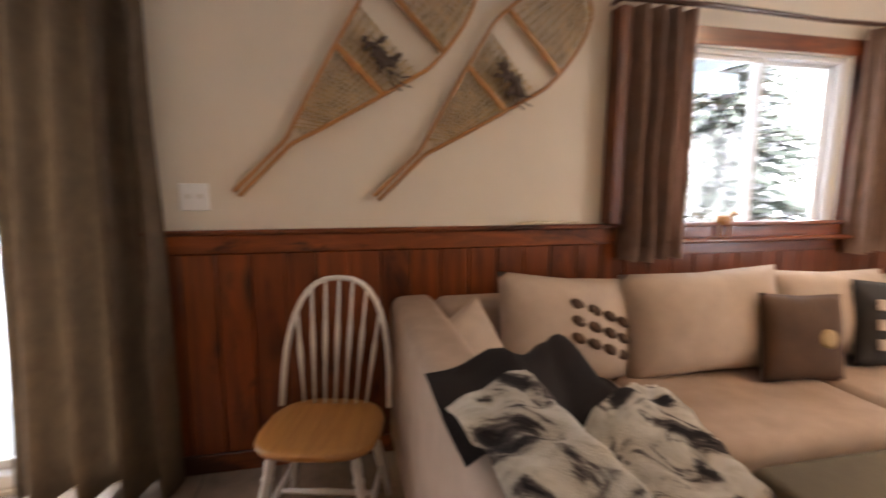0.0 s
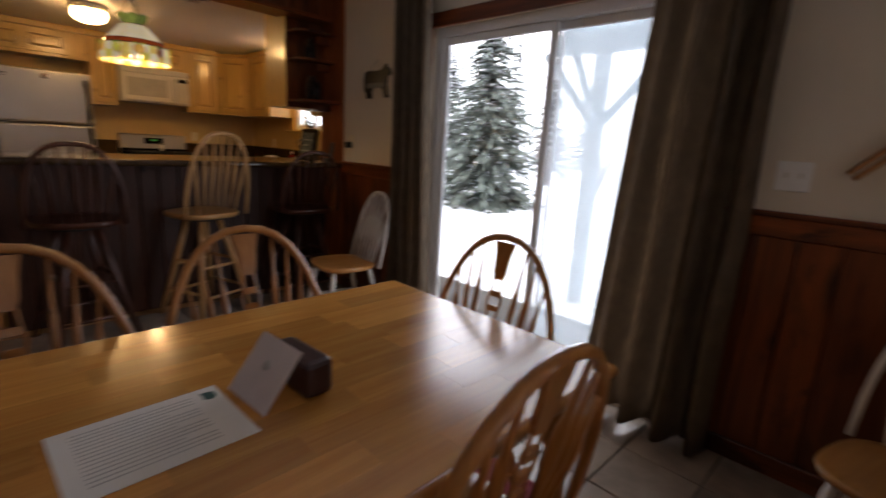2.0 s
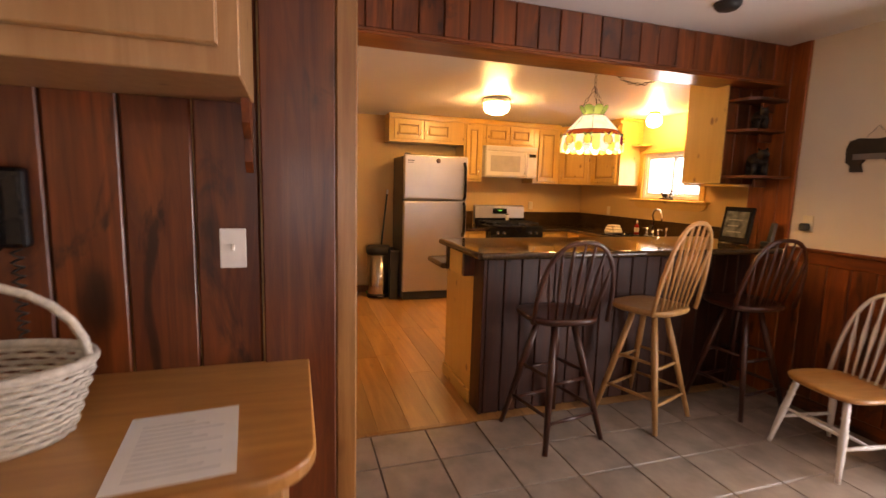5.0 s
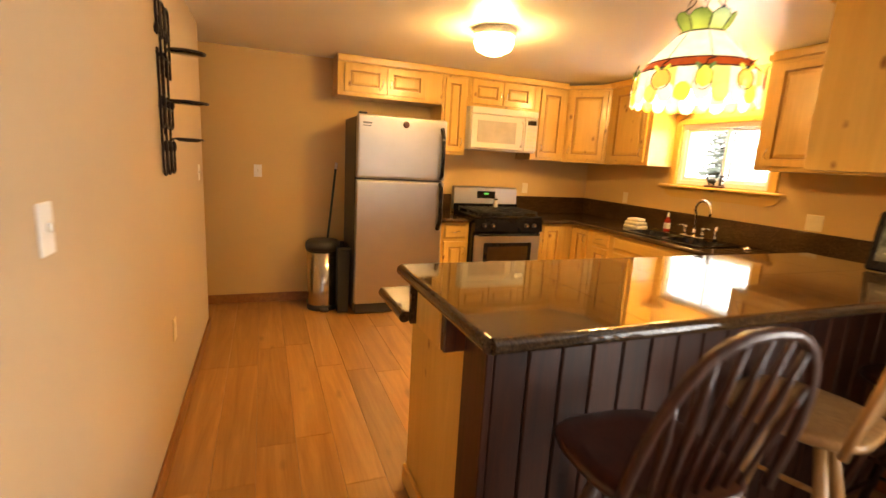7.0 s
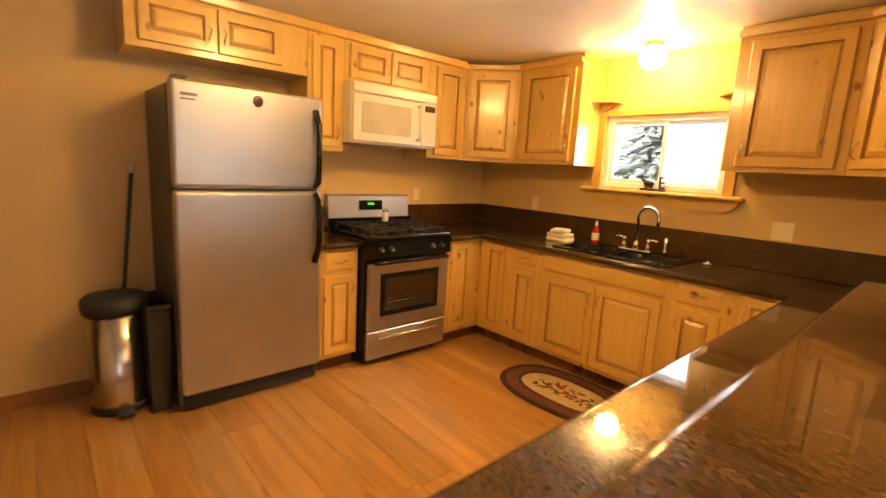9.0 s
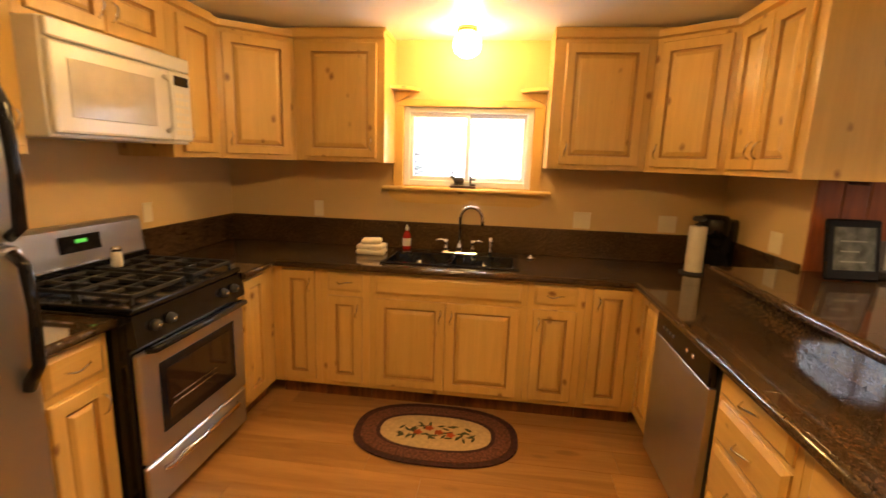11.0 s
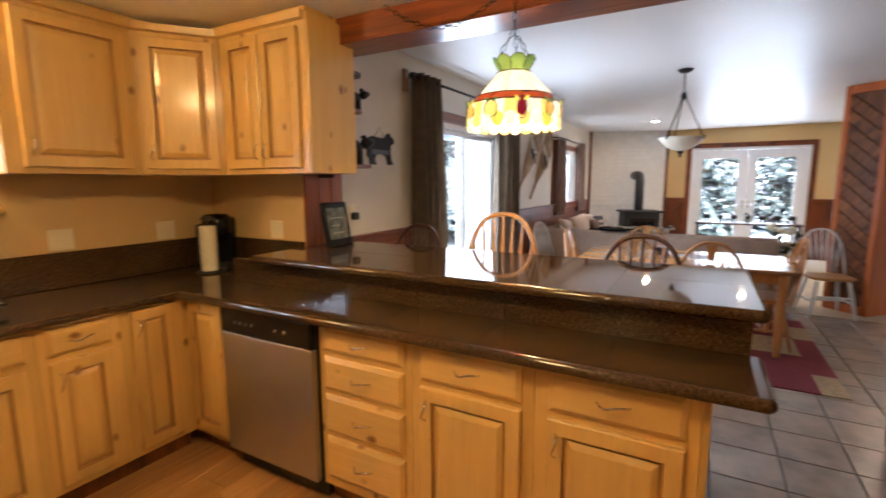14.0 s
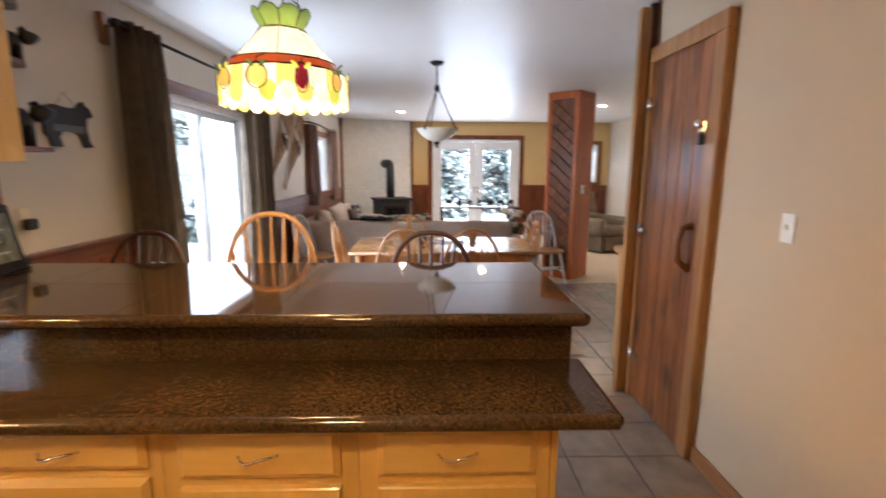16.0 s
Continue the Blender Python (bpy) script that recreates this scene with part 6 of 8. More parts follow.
# things on the table
PAPER = plain("white_paper", (0.78, 0.77, 0.74), 0.7, vary=0.03)
INK = plain("grey_ink", (0.46, 0.46, 0.46), 0.7)
pp = thing("paper_sheet", "printed white sheet lying on the table", "paper", at=pose(-0.318, 0.314, TZ + 0.0005, 0, 0, 2))
part("sheet", box(bmesh.new(), (-0.108, -0.14, 0), (0.108, 0.14, 0.0012)), PAPER, pp)
part("printed_mark", prism(bmesh.new(), [(-0.09, 0.105), (-0.06, 0.105), (-0.055, 0.12), (-0.065, 0.13), (-0.085, 0.13)], 0.0012, 0.0016), plain("teal_print", (0.02, 0.09, 0.09), 0.6), pp)
for i in range(15):
    part("text_bar", box(bmesh.new(), (-0.085 + i * 0.0115, -0.11, 0.0012), (-0.082 + i * 0.0115, 0.085 - (0.05 if i % 4 == 3 else 0), 0.0015)), INK, pp)
th = thing("table_tent", "white folded table card leaning on a dark napkin box", "card", at=pose(-0.325, 0.495, TZ, 0, 0, 4))
part("card", box(bmesh.new(), (-0.072, -0.003, 0), (0.072, 0.003, 0.135), 0.001, pose(0, -0.02, 0.002, -38)), plain("mauve_white_card", (0.66, 0.60, 0.62), 0.4), th)
part("printed_mark", lathe(bmesh.new(), [(0.0, 0), (0.012, 0), (0.012, 0.0008), (0, 0.0008)], 14, pose(0, -0.02, 0.002, -38) @ pose(0, -0.0032, 0.08, 90)), INK, th)
part("napkin_box", box(bmesh.new(), (-0.08, 0.07, 0.0005), (0.08, 0.135, 0.08), 0.012, seg=2), plain("dark_maroon_box", (0.035, 0.012, 0.014), 0.35), th)

# rug under the table
rg2 = thing("area_rug", "maroon and cream striped rug under the table", "rug", at=pose(-0.42, 0.42, 0.0005))
MAROON, RUGTAN = plain("maroon_pile", (0.16, 0.012, 0.018), 0.95, vary=0.25, scale=30, bump=0.35, fine=300), plain("tan_pile", (0.36, 0.25, 0.13), 0.95, vary=0.2, scale=30, bump=0.35, fine=300)
cols, rowz = (-1.0, -0.62, -0.2, 0.3, 0.72, 1.0), (-1.14, -0.98, -0.55, 0.1, 0.6, 1.0, 1.14)
for i, (a, b) in enumerate(zip(cols, cols[1:])):
    for j, (c, d) in enumerate(zip(rowz, rowz[1:])):
        part("rug_block", box(bmesh.new(), (a, c, 0), (b, d, 0.009 if (i + j) % 3 else 0.0085)), MAROON if (i + j) % 3 else RUGTAN, rg2)


# ---- curtains ----
def curtain(name, label, x0, x1, y, z0, z1, folds, material, gather=0.0, lean=0.0, flare=0.0, deep=0.0):
    t = thing(name, label, "curtain", at=None)
    bm = bmesh.new()
    n, mz = folds * 10, 14
    vs = []
    for j in range(mz + 1):
        v = j / mz
        row = []
        for i in range(n + 1):
            u = i / n
            sq = 1 - gather * (1 - v) * v * 1.2
            x = (x0 + x1) / 2 + (u - 0.5) * (x1 - x0) * sq + lean * (1 - v) + flare * (1 - v) * (1 - u)
            amp = 0.034 + deep + 0.024 * (1 - v) + 0.01 * noise.noise(Vector((u * 7, v * 3, x0)))
            yy = y + amp * math.sin(2 * math.pi * folds * u + 0.5 * noise.noise(Vector((u * 3, v * 2, 5 + x0))))
            row.append(bm.verts.new((x + 0.012 * noise.noise(Vector((u * 5, v * 4, x0 + 9))), yy, z0 + (z1 - z0) * v + 0.008 * math.sin(7 * u + x0) * (1 - v))))
        vs.append(row)
    for a, b in zip(vs, vs[1:]):
        for i in range(n):
            bm.faces.new((a[i], a[i + 1], b[i + 1], b[i])).smooth = True
    bmesh.ops.solidify(bm, geom=list(bm.faces), thickness=0.004)
    part("cloth", bm, material, t)
    return t


RODY, RODZ = YN - 0.115, 2.285
c1 = curtain("curtain", "olive-brown grommet curtain gathered at the door's side", -2.14, -1.78, RODY, 0.05, 2.32, 4, CURTAIN, 0.0, 0.13, -0.11, 0.015)
c2 = curtain("curtain", "olive-brown grommet curtain gathered by the light switch", -0.355, 0.11, RODY, 0.03, 2.32, 4, CURTAIN, 0.0, 0.0, -0.15, 0.03)
for c, xs in ((c1, (-2.09, -2.02, -1.95, -1.88, -1.82)), (c2, (-0.32, -0.24, -0.16, -0.08, 0.00, 0.07))):
    for x in xs:
        part("grommet", lathe(bmesh.new(), [(0.02, -0.004), (0.028, -0.002), (0.028, 0.002), (0.02, 0.004)], 14, pose(x, RODY, RODZ, 0, 90), caps=False), IRON, c)
cr = thing("curtain_rod", "black metal curtain rod with ball ends", "curtain rod")
part("rod", tube(bmesh.new(), [(-2.16, RODY, RODZ), (0.24, RODY, RODZ)], 0.011, 10), IRON, cr)
for x in (-2.18, 0.26):
    part("finial", lathe(bmesh.new(), [(0.0, -0.03), (0.022, -0.015), (0.026, 0.0), (0.02, 0.018), (0.0, 0.03)], 14, pose(x, RODY, RODZ, 0, 90)), IRON, cr)
for x in (-2.12, 0.20):
    part("bracket", box(tube(bmesh.new(), [(x, RODY, RODZ), (x, YN - 0.03, RODZ)], 0.008, 8), (x - 0.03, YN - 0.03, RODZ - 0.10), (x + 0.03, YN - 0.001, RODZ + 0.07), 0.005), TRIMWOOD, cr, "wooden rod block")
BROWNCURT = plain("taupe_curtain", (0.38, 0.25, 0.19), 0.75, vary=0.12, scale=14, bump=0.08, fine=300)
curtain("window_curtain", "taupe curtain at the living room window", 2.15, 2.50, YN - 0.075, 0.92, 2.13, 4, BROWNCURT)
curtain("window_curtain", "taupe curtain at the far window side", 3.60, 3.92, YN - 0.075, 0.92, 2.13, 4, BROWNCURT)
for nm, x0 in (("trim_curtain_side", 2.085), ("trim_curtain_side_far", 3.935)):
    structure(nm, box(bmesh.new(), (x0, YN - 0.09, 1.105), (x0 + 0.055, YN - 0.001, 2.12), 0.004), RED, "red-stained upright board beside the window curtain", "trim")
wr = thing("window_rod", "dark branch curtain rod above the window", "curtain rod")
part("rod", tube(bmesh.new(), [(2.06, YN - 0.075, 2.150), (2.6, YN - 0.075, 2.160), (3.3, YN - 0.075, 2.145), (4.02, YN - 0.075, 2.155)], [0.012, 0.015, 0.012, 0.014], 8), DARKW, wr)
for x in (2.09, 4.0):
    part("bracket", tube(bmesh.new(), [(x, YN - 0.075, 2.150), (x, YN - 0.001, 2.150)], 0.012, 8), DARKW, wr)
    part("twig", tube(bmesh.new(), [(x, YN - 0.075, 2.155), (x - 0.06, YN - 0.07, 2.195), (x - 0.10, YN - 0.07, 2.19)], [0.008, 0.006, 0.003], 6), DARKW, wr)

# snowshoes on the wall
RAWHIDE = plain("rawhide_lacing", (0.46, 0.33, 0.16), 0.7, vary=0.5, scale=26)
SHOEWOOD = wood("bent_ash", (0.36, 0.15, 0.042), (0.58, 0.29, 0.09), "x", 0.4, 0.1, 0.1)


LEATHER = plain("dark_leather", (0.10, 0.070, 0.052), 0.6)


def snowshoe(label, tip, toe, width, hole):
    """A long teardrop snowshoe hung aslant: tail tip and toe as (x, z) on the wall."""
    dx, dz = toe[0] - tip[0], toe[1] - tip[1]
    ln = math.hypot(dx, dz)
    q = pose(tip[0], YN - 0.03, tip[1], 0, -math.degrees(math.atan2(dz, dx)), 0)
    t = thing("snowshoe", label, "snowshoe", "wall snowshoes", at=q)
    us = [k / 48 for k in range(49)]
    w = lambda u: 0.013 + width * (0.0 if u < 0.22 else min(1.0, (u - 0.22) / 0.46) ** 0.92 if u < 0.68 else math.sqrt(max(0.0, 1 - ((u - 0.68) / 0.32) ** 2.4)))
    up = [(u * ln, 0, w(u)) for u in us]
    part("frame", tube(bmesh.new(), up + [(u * ln, 0, -w(u)) for u in reversed(us)], 0.0095, 8), SHOEWOOD, t)
    for u in (0.52, 0.75):
        part("crossbar", box(bmesh.new(), (u * ln - 0.014, -0.007, -w(u)), (u * ln + 0.014, 0.007, w(u)), 0.004), SHOEWOOD, t)
    bm = bmesh.new()
    def lace(u0, u1, step, lean):
        u = u0
        while u < u1:
            for s in (-1, 1):
                a, b = min(max(u, u0), u1), min(max(u + lean * s, u0), u1)
                pa, pb = Vector((a * ln, 0.002 * s, -w(a) * 0.97)), Vector((b * ln, 0.002 * s, w(b) * 0.97))
                tube(bm, [pa, (pa + pb) / 2 + Vector((0, 0.002 * s, 0)), pb], 0.0021, 4)
            u += step
    lace(0.26, 0.52, 0.015, 0.05)
    lace(0.52, 0.65, 0.013, 0.035)
    lace(0.75, 0.985, 0.015, 0.055)
    for k in range(9):
        z = -0.8 + 0.2 * k
        tube(bm, [(u * ln, 0.003, z * w(u) * 0.95) for u in (0.31, 0.4, 0.52, 0.6, 0.65)], 0.0026, 4)
        tube(bm, [(u * ln, 0.003, z * w(u) * 0.95) for u in (0.75, 0.82, 0.9, 0.97)], 0.0026, 4)
    tagged(part("lacing", bm, RAWHIDE, t), "woven rawhide lacing", kind="stuff")
    r = random.Random(int(ln * 1000))
    bm = bmesh.new()
    for k in range(22):
        a, d = r.uniform(0, 6.283), r.uniform(0.02, 0.055)
        c = Vector((0.60 * ln + 0.05 * math.cos(a) * r.random(), -0.010 - 0.012 * r.random(), -0.02 + 0.55 * w(0.6) * r.uniform(-1, 1)))
        v = Vector((d * 0.7 * math.cos(a), 0, d * math.sin(a)))
        tube(bm, [c - v, c + Vector((0, -0.006, 0.01 * r.uniform(-1, 1))), c + v], [0.006, 0.013, 0.006], 6)
    tagged(part("binding", bm, LEATHER, t, "tangled dark leather foot binding"), kind="stuff")
    for k in range(3):
        a = -2.2 + k * 0.5
        part("thong", tube(bmesh.new(), [(0.58 * ln, -0.02, -0.08), (0.58 * ln + 0.05 * math.cos(a), -0.03, -0.06 + 0.09 * math.sin(a)), (0.58 * ln + 0.08 * math.cos(a + 0.4), -0.015, 0.20 * math.sin(a + 0.2))], [0.005, 0.004, 0.003], 5), LEATHER, t)
    for u in (0.3, 0.9):
        part("nail", tube(bmesh.new(), [(u * ln, 0.0, w(u) * 0.9), (u * ln, 0.0295, w(u) * 0.9)], 0.003, 6), IRON, t)
    return t


snowshoe("tall wooden snowshoe with rawhide lacing near the switch", (0.375, 1.255), (1.37, 2.26), 0.185, 0)
snowshoe("tall wooden snowshoe with rawhide lacing near the window", (0.955, 1.235), (1.93, 2.18), 0.175, 0)
kn = thing("knife_rest", "small pale antler piece on the cap rail", "ornament", at=pose(1.78, YN - 0.028, 1.102))
part("antler", tube(bmesh.new(), [(-0.16, 0, 0.008), (-0.05, 0.0, 0.012), (0.06, 0, 0.010), (0.17, 0, 0.014)], [0.004, 0.008, 0.007, 0.003], 8), CLOTH, kn)
lo = thing("sill_figure", "small wooden moose figure on the window sill", "ornament", at=pose(2.80, YN - 0.03, 1.0262))
bm = lathe(bmesh.new(), [(0.0, -0.05), (0.026, -0.035), (0.03, 0.0), (0.026, 0.035), (0.0, 0.05)], 12, pose(0, 0, 0.085, 0, 90))
for x in (-0.03, 0.03):
    for y in (-0.012, 0.012):
        tube(bm, [(x, y, 0.0), (x, y, 0.08)], 0.006, 6)
tube(bm, [(0.04, 0, 0.1), (0.065, 0, 0.125), (0.09, 0, 0.115)], [0.014, 0.014, 0.008], 8)
part("figure", bm, OAK, lo)


# ---- bears and shelves by the bar ----
BEAR = plain("dark_tin", (0.022, 0.018, 0.017), 0.45, 0.4, vary=0.25)
bear_side = [(-0.16, -0.06), (-0.165, 0.02), (-0.15, 0.07), (-0.10, 0.085), (0.0, 0.075), (0.06, 0.085), (0.09, 0.115), (0.115, 0.12), (0.12, 0.10), (0.155, 0.085), (0.17, 0.05), (0.155, 0.04), (0.125, 0.035), (0.115, -0.02), (0.13, -0.09), (0.155, -0.115), (0.09, -0.12), (0.07, -0.06), (0.02, -0.035), (-0.05, -0.04), (-0.075, -0.075), (-0.06, -0.12), (-0.13, -0.12), (-0.135, -0.08)]
be = thing("wall_bear", "dark bear-shaped tin wall plaque on a wire", "wall decor", at=pose(-2.46, YN - 0.002, 1.72))
part("bear_shape", prism(bmesh.new(), [(x, y) for x, y in bear_side], 0.0, 0.012, pose(0, 0, 0, 90)), BEAR, be)
part("sign_band", box(bmesh.new(), (-0.12, -0.016, -0.045), (0.09, -0.0125, -0.01), 0.001), plain("grey_band", (0.12, 0.12, 0.13), 0.5), be)
part("wire", tube(bmesh.new(), [(-0.08, -0.006, 0.07), (-0.01, -0.004, 0.155), (0.06, -0.006, 0.08)], 0.0015, 4), IRON, be)
for z, x1 in ((2.09, -3.02), (1.88, -3.02), (1.56, -2.94)):
    sh = thing("bear_shelf", "small dark wooden shelf on the post", "shelf", "small post shelves")
    part("shelf_board", prism(bmesh.new(), [(-3.21, 2.03), (x1 - 0.05, 2.05), (x1, 2.10), (x1, YN - 0.021), (-3.21, YN - 0.021)], z, z + 0.018), RED_X, sh)
    part("bracket", box(bmesh.new(), (-3.13, 2.24, z - 0.06), (-3.11, YN - 0.021, z - 0.001), 0.004), RED, sh)
for z, s, y in ((1.8985, 0.80, 2.15), (1.5785, 1.05, 2.17)):
    bo = thing("bear_ornament", "black carved bear ornament on the shelf", "ornament", "shelf bears", at=pose(-3.05, y, z, 0, 0, -35) @ Matrix.Diagonal((s, s, s, 1)))
    bm = lathe(bmesh.new(), [(0.0, -0.085), (0.05, -0.06), (0.058, 0.0), (0.05, 0.05), (0.0, 0.085)], 14, pose(0, 0, 0.095, 0, 90))
    for x in (-0.05, 0.05):
        for yy in (-0.03, 0.03):
            tube(bm, [(x, yy, 0.0), (x, yy, 0.08)], [0.02, 0.022], 8)
    lathe(bm, [(0.0, -0.035), (0.03, -0.02), (0.036, 0.0), (0.028, 0.022), (0.012, 0.05), (0.0, 0.052)], 12, pose(0.10, 0, 0.13, 0, 80))
    for yy in (-0.022, 0.022):
        lathe(bm, [(0.0, -0.012), (0.012, 0.0), (0.0, 0.012)], 8, pose(0.085, yy, 0.165))
    part("bear_figure", bm, BEAR, bo)

df = thing("digital_picture_frame", "black picture frame standing on the bar", "picture frame", at=pose(-3.17, 2.17, 1.083, 0, 0, 4))
part("frame", box(bmesh.new(), (-0.118, -0.012, 0), (0.118, 0.012, 0.27), 0.008, pose(0, 0, 0.003, -10)), BLACK, df)
part("picture", box(bmesh.new(), (-0.088, -0.0145, 0.045), (0.088, -0.0123, 0.235), 0, pose(0, 0, 0.003, -10)), plain("dark_print", (0.10, 0.11, 0.10), 0.12, vary=0.6, scale=25, bump=0), df)
part("stand", box(bmesh.new(), (-0.02, 0.012, 0.0), (0.02, 0.10, 0.006), 0.002), BLACKMATT, df)
for k in range(3):
    part("text_bar", box(bmesh.new(), (-0.06, -0.0155, 0.08 + k * 0.045), (0.05 - 0.03 * (k % 2), -0.0147, 0.086 + k * 0.045), 0, pose(0, 0, 0.003, -10)), plain("pale_print", (0.25, 0.26, 0.24), 0.4), df)
ph = thing("cordless_phone", "grey cordless phone in its charger on the bar", "phone", at=pose(-2.985, 2.29, 1.083, 0, 0, -20))
part("charger", box(bmesh.new(), (-0.045, -0.04, 0), (0.045, 0.03, 0.035), 0.01, seg=2), BLACKMATT, ph)
part("handset", box(bmesh.new(), (-0.024, -0.012, 0.03), (0.024, 0.012, 0.17), 0.01, pose(0, 0, 0, -8), seg=2), STEELDARK, ph)
sd = tagged(part("smoke_detector", lathe(bmesh.new(), [(0.0, HD - 0.035), (0.05, HD - 0.035), (0.065, HD - 0.02), (0.07, HD - 0.001), (0.0, HD - 0.001)], 24, pose(-2.66, 1.34, 0)), BLACKMATT), "round dark smoke detector on the ceiling", "smoke detector")

# chandelier over the table
ch = thing("chandelier", "bronze bowl chandelier on three rods, unlit", "chandelier", at=pose(-0.38, 0.46, 0))
BRONZE = plain("dark_bronze", (0.035, 0.026, 0.02), 0.4, 0.7)
part("canopy", lathe(bmesh.new(), [(0.0, HD - 0.03), (0.04, HD - 0.03), (0.062, HD - 0.012), (0.066, HD - 0.001), (0.0, HD - 0.001)], 22), BRONZE, ch)
bm = tube(bmesh.new(), [(0, 0, HD - 0.03), (0, 0, 2.28)], 0.006, 8)
lathe(bm, [(0.0, 2.20), (0.012, 2.21), (0.03, 2.235), (0.02, 2.26), (0.008, 2.28)], 16)
part("stem", bm, BRONZE, ch)
for k in range(3):
    a = 2 * math.pi * k / 3 + 0.4
    part("rod", tube(bmesh.new(), [(0.015 * math.cos(a), 0.015 * math.sin(a), 2.23), (0.18 * math.cos(a), 0.18 * math.sin(a), 1.865)], 0.005, 8), BRONZE, ch)
    part("hook", lathe(bmesh.new(), [(0.0, -0.02), (0.014, -0.01), (0.014, 0.01), (0.0, 0.02)], 10, pose(0.185 * math.cos(a), 0.185 * math.sin(a), 1.865)), BRONZE, ch)
ALAB = plain("alabaster_glass", (0.62, 0.58, 0.48), 0.3, vary=0.12, scale=6)
part("bowl", lathe(bmesh.new(), [(0.02, 1.745), (0.09, 1.765), (0.155, 1.81), (0.185, 1.85), (0.195, 1.868), (0.187, 1.868), (0.15, 1.822), (0.08, 1.776), (0.02, 1.757)], 32, caps=False), ALAB, ch, "mottled cream glass bowl")
part("bottom_finial", lathe(bmesh.new(), [(0.0, 1.685), (0.012, 1.695), (0.008, 1.712), (0.026, 1.73), (0.03, 1.744), (0.0, 1.756)], 16), BRONZE, ch)


# ---- hutch in the niche ----
HX, HY = -1.997, -0.93
hb = thing("side_cabinet", "knotty pine base cabinet with an oak top", "cabinet")
part("body", box(bmesh.new(), (HX, HY - 1.6, 0.0), (-1.43, HY - 0.02, 0.875), 0.003), HUTCHPINE, hb)
for y0, y1 in ((HY - 0.55, HY - 0.06), (HY - 1.05, HY - 0.57), (HY - 1.57, HY - 1.07)):
    f = part("door", panel_front(bmesh.new(), 0, y1 - y0, 0.12, 0.81, 0, 0.075), (HUTCHPINE, GROOVE_SHADE), hb)
    f.matrix_basis = pose(-1.4295, y0, 0, 0, 0, 90)
    part("handle", pull(bmesh.new(), 0.03, -0.02, 0.74, True, 0.042), CHROME, f)
r_ = 0.12
out = [(HX, HY + 0.045), (-1.385 - r_, HY + 0.045)] + [(-1.385 - r_ + r_ * math.sin(a), HY + 0.045 - r_ + r_ * math.cos(a)) for a in [math.pi / 2 * k / 6 for k in range(1, 6)]] + [(-1.385, HY + 0.045 - r_), (-1.385, HY - 1.62), (HX, HY - 1.62)]
part("top", prism(bmesh.new(), out[::-1], 0.8755, 0.908, bevel=0.006), SEATW, hb, "oak counter with a rounded corner")
hu = thing("hutch_wall_cabinet", "knotty pine wall cabinet with raised panel doors", "cabinet")
part("body", box(bmesh.new(), (HX, HY - 1.6, 1.655), (-1.645, HY - 0.095, 2.40), 0.003), HUTCHPINE, hu)
for y0, y1 in ((HY - 0.62, HY - 0.135), (HY - 1.12, HY - 0.64), (HY - 1.58, HY - 1.14)):
    f = part("door", panel_front(bmesh.new(), 0, y1 - y0, 1.71, 2.37, 0, 0.075), (HUTCHPINE, GROOVE_SHADE), hu)
    f.matrix_basis = pose(-1.6445, y0, 0, 0, 0, 90)
part("bracket", prism(bmesh.new(), [(0, 0), (0.10, 0), (0.085, -0.06), (0.04, -0.10), (0.03, -0.16), (0, -0.19)], 0, 0.02, pose(HX + 0.001, HY - 0.10, 1.654, 90)), RED, hu)
WICK = plain("white_wicker", (0.62, 0.58, 0.50), 0.6, vary=0.2, scale=60, bump=0.3)
bk = thing("wicker_basket", "white wicker basket with a hoop handle", "basket", at=pose(-1.66, -1.52, 0.9085))
ell = lambda s, z, n=44: [(0.13 * s * math.cos(2 * math.pi * k / n), 0.19 * s * math.sin(2 * math.pi * k / n), z) for k in range(n)]
for j in range(11):
    s, z = 0.78 + 0.022 * j, 0.012 + 0.0135 * j
    pts = [(x * (1 + 0.035 * (1 if (k + j) % 2 else -1)), y * (1 + 0.03 * (1 if (k + j) % 2 else -1)), zz) for k, (x, y, zz) in enumerate(ell(s, z))]
    part("weaver", tube(bmesh.new(), pts + pts[:1], 0.0062, 5), WICK, bk)
part("base", rings(bmesh.new(), [ell(0.76, 0.001), ell(0.78, 0.012)]), WICK, bk)
part("rim", tube(bmesh.new(), ell(1.02, 0.16) + ell(1.02, 0.16)[:1], 0.011, 7), WICK, bk)
part("handle", tube(bmesh.new(), [(0, 0.19 * math.cos(a), 0.16 + 0.16 * math.sin(a)) for a in [math.pi * k / 12 for k in range(13)]], 0.009, 7), WICK, bk)
hp = thing("notice_sheet", "white printed notice lying on the hutch", "paper", at=pose(-1.56, -1.15, 0.9085, 0, 0, 95))
part("sheet", box(bmesh.new(), (-0.108, -0.14, 0), (0.108, 0.14, 0.001)), PAPER, hp)
for i in range(12):
    part("text_bar", box(bmesh.new(), (-0.08, -0.11 + i * 0.018, 0.001), (0.08 - 0.03 * (i % 3), -0.106 + i * 0.018, 0.0013)), INK, hp)

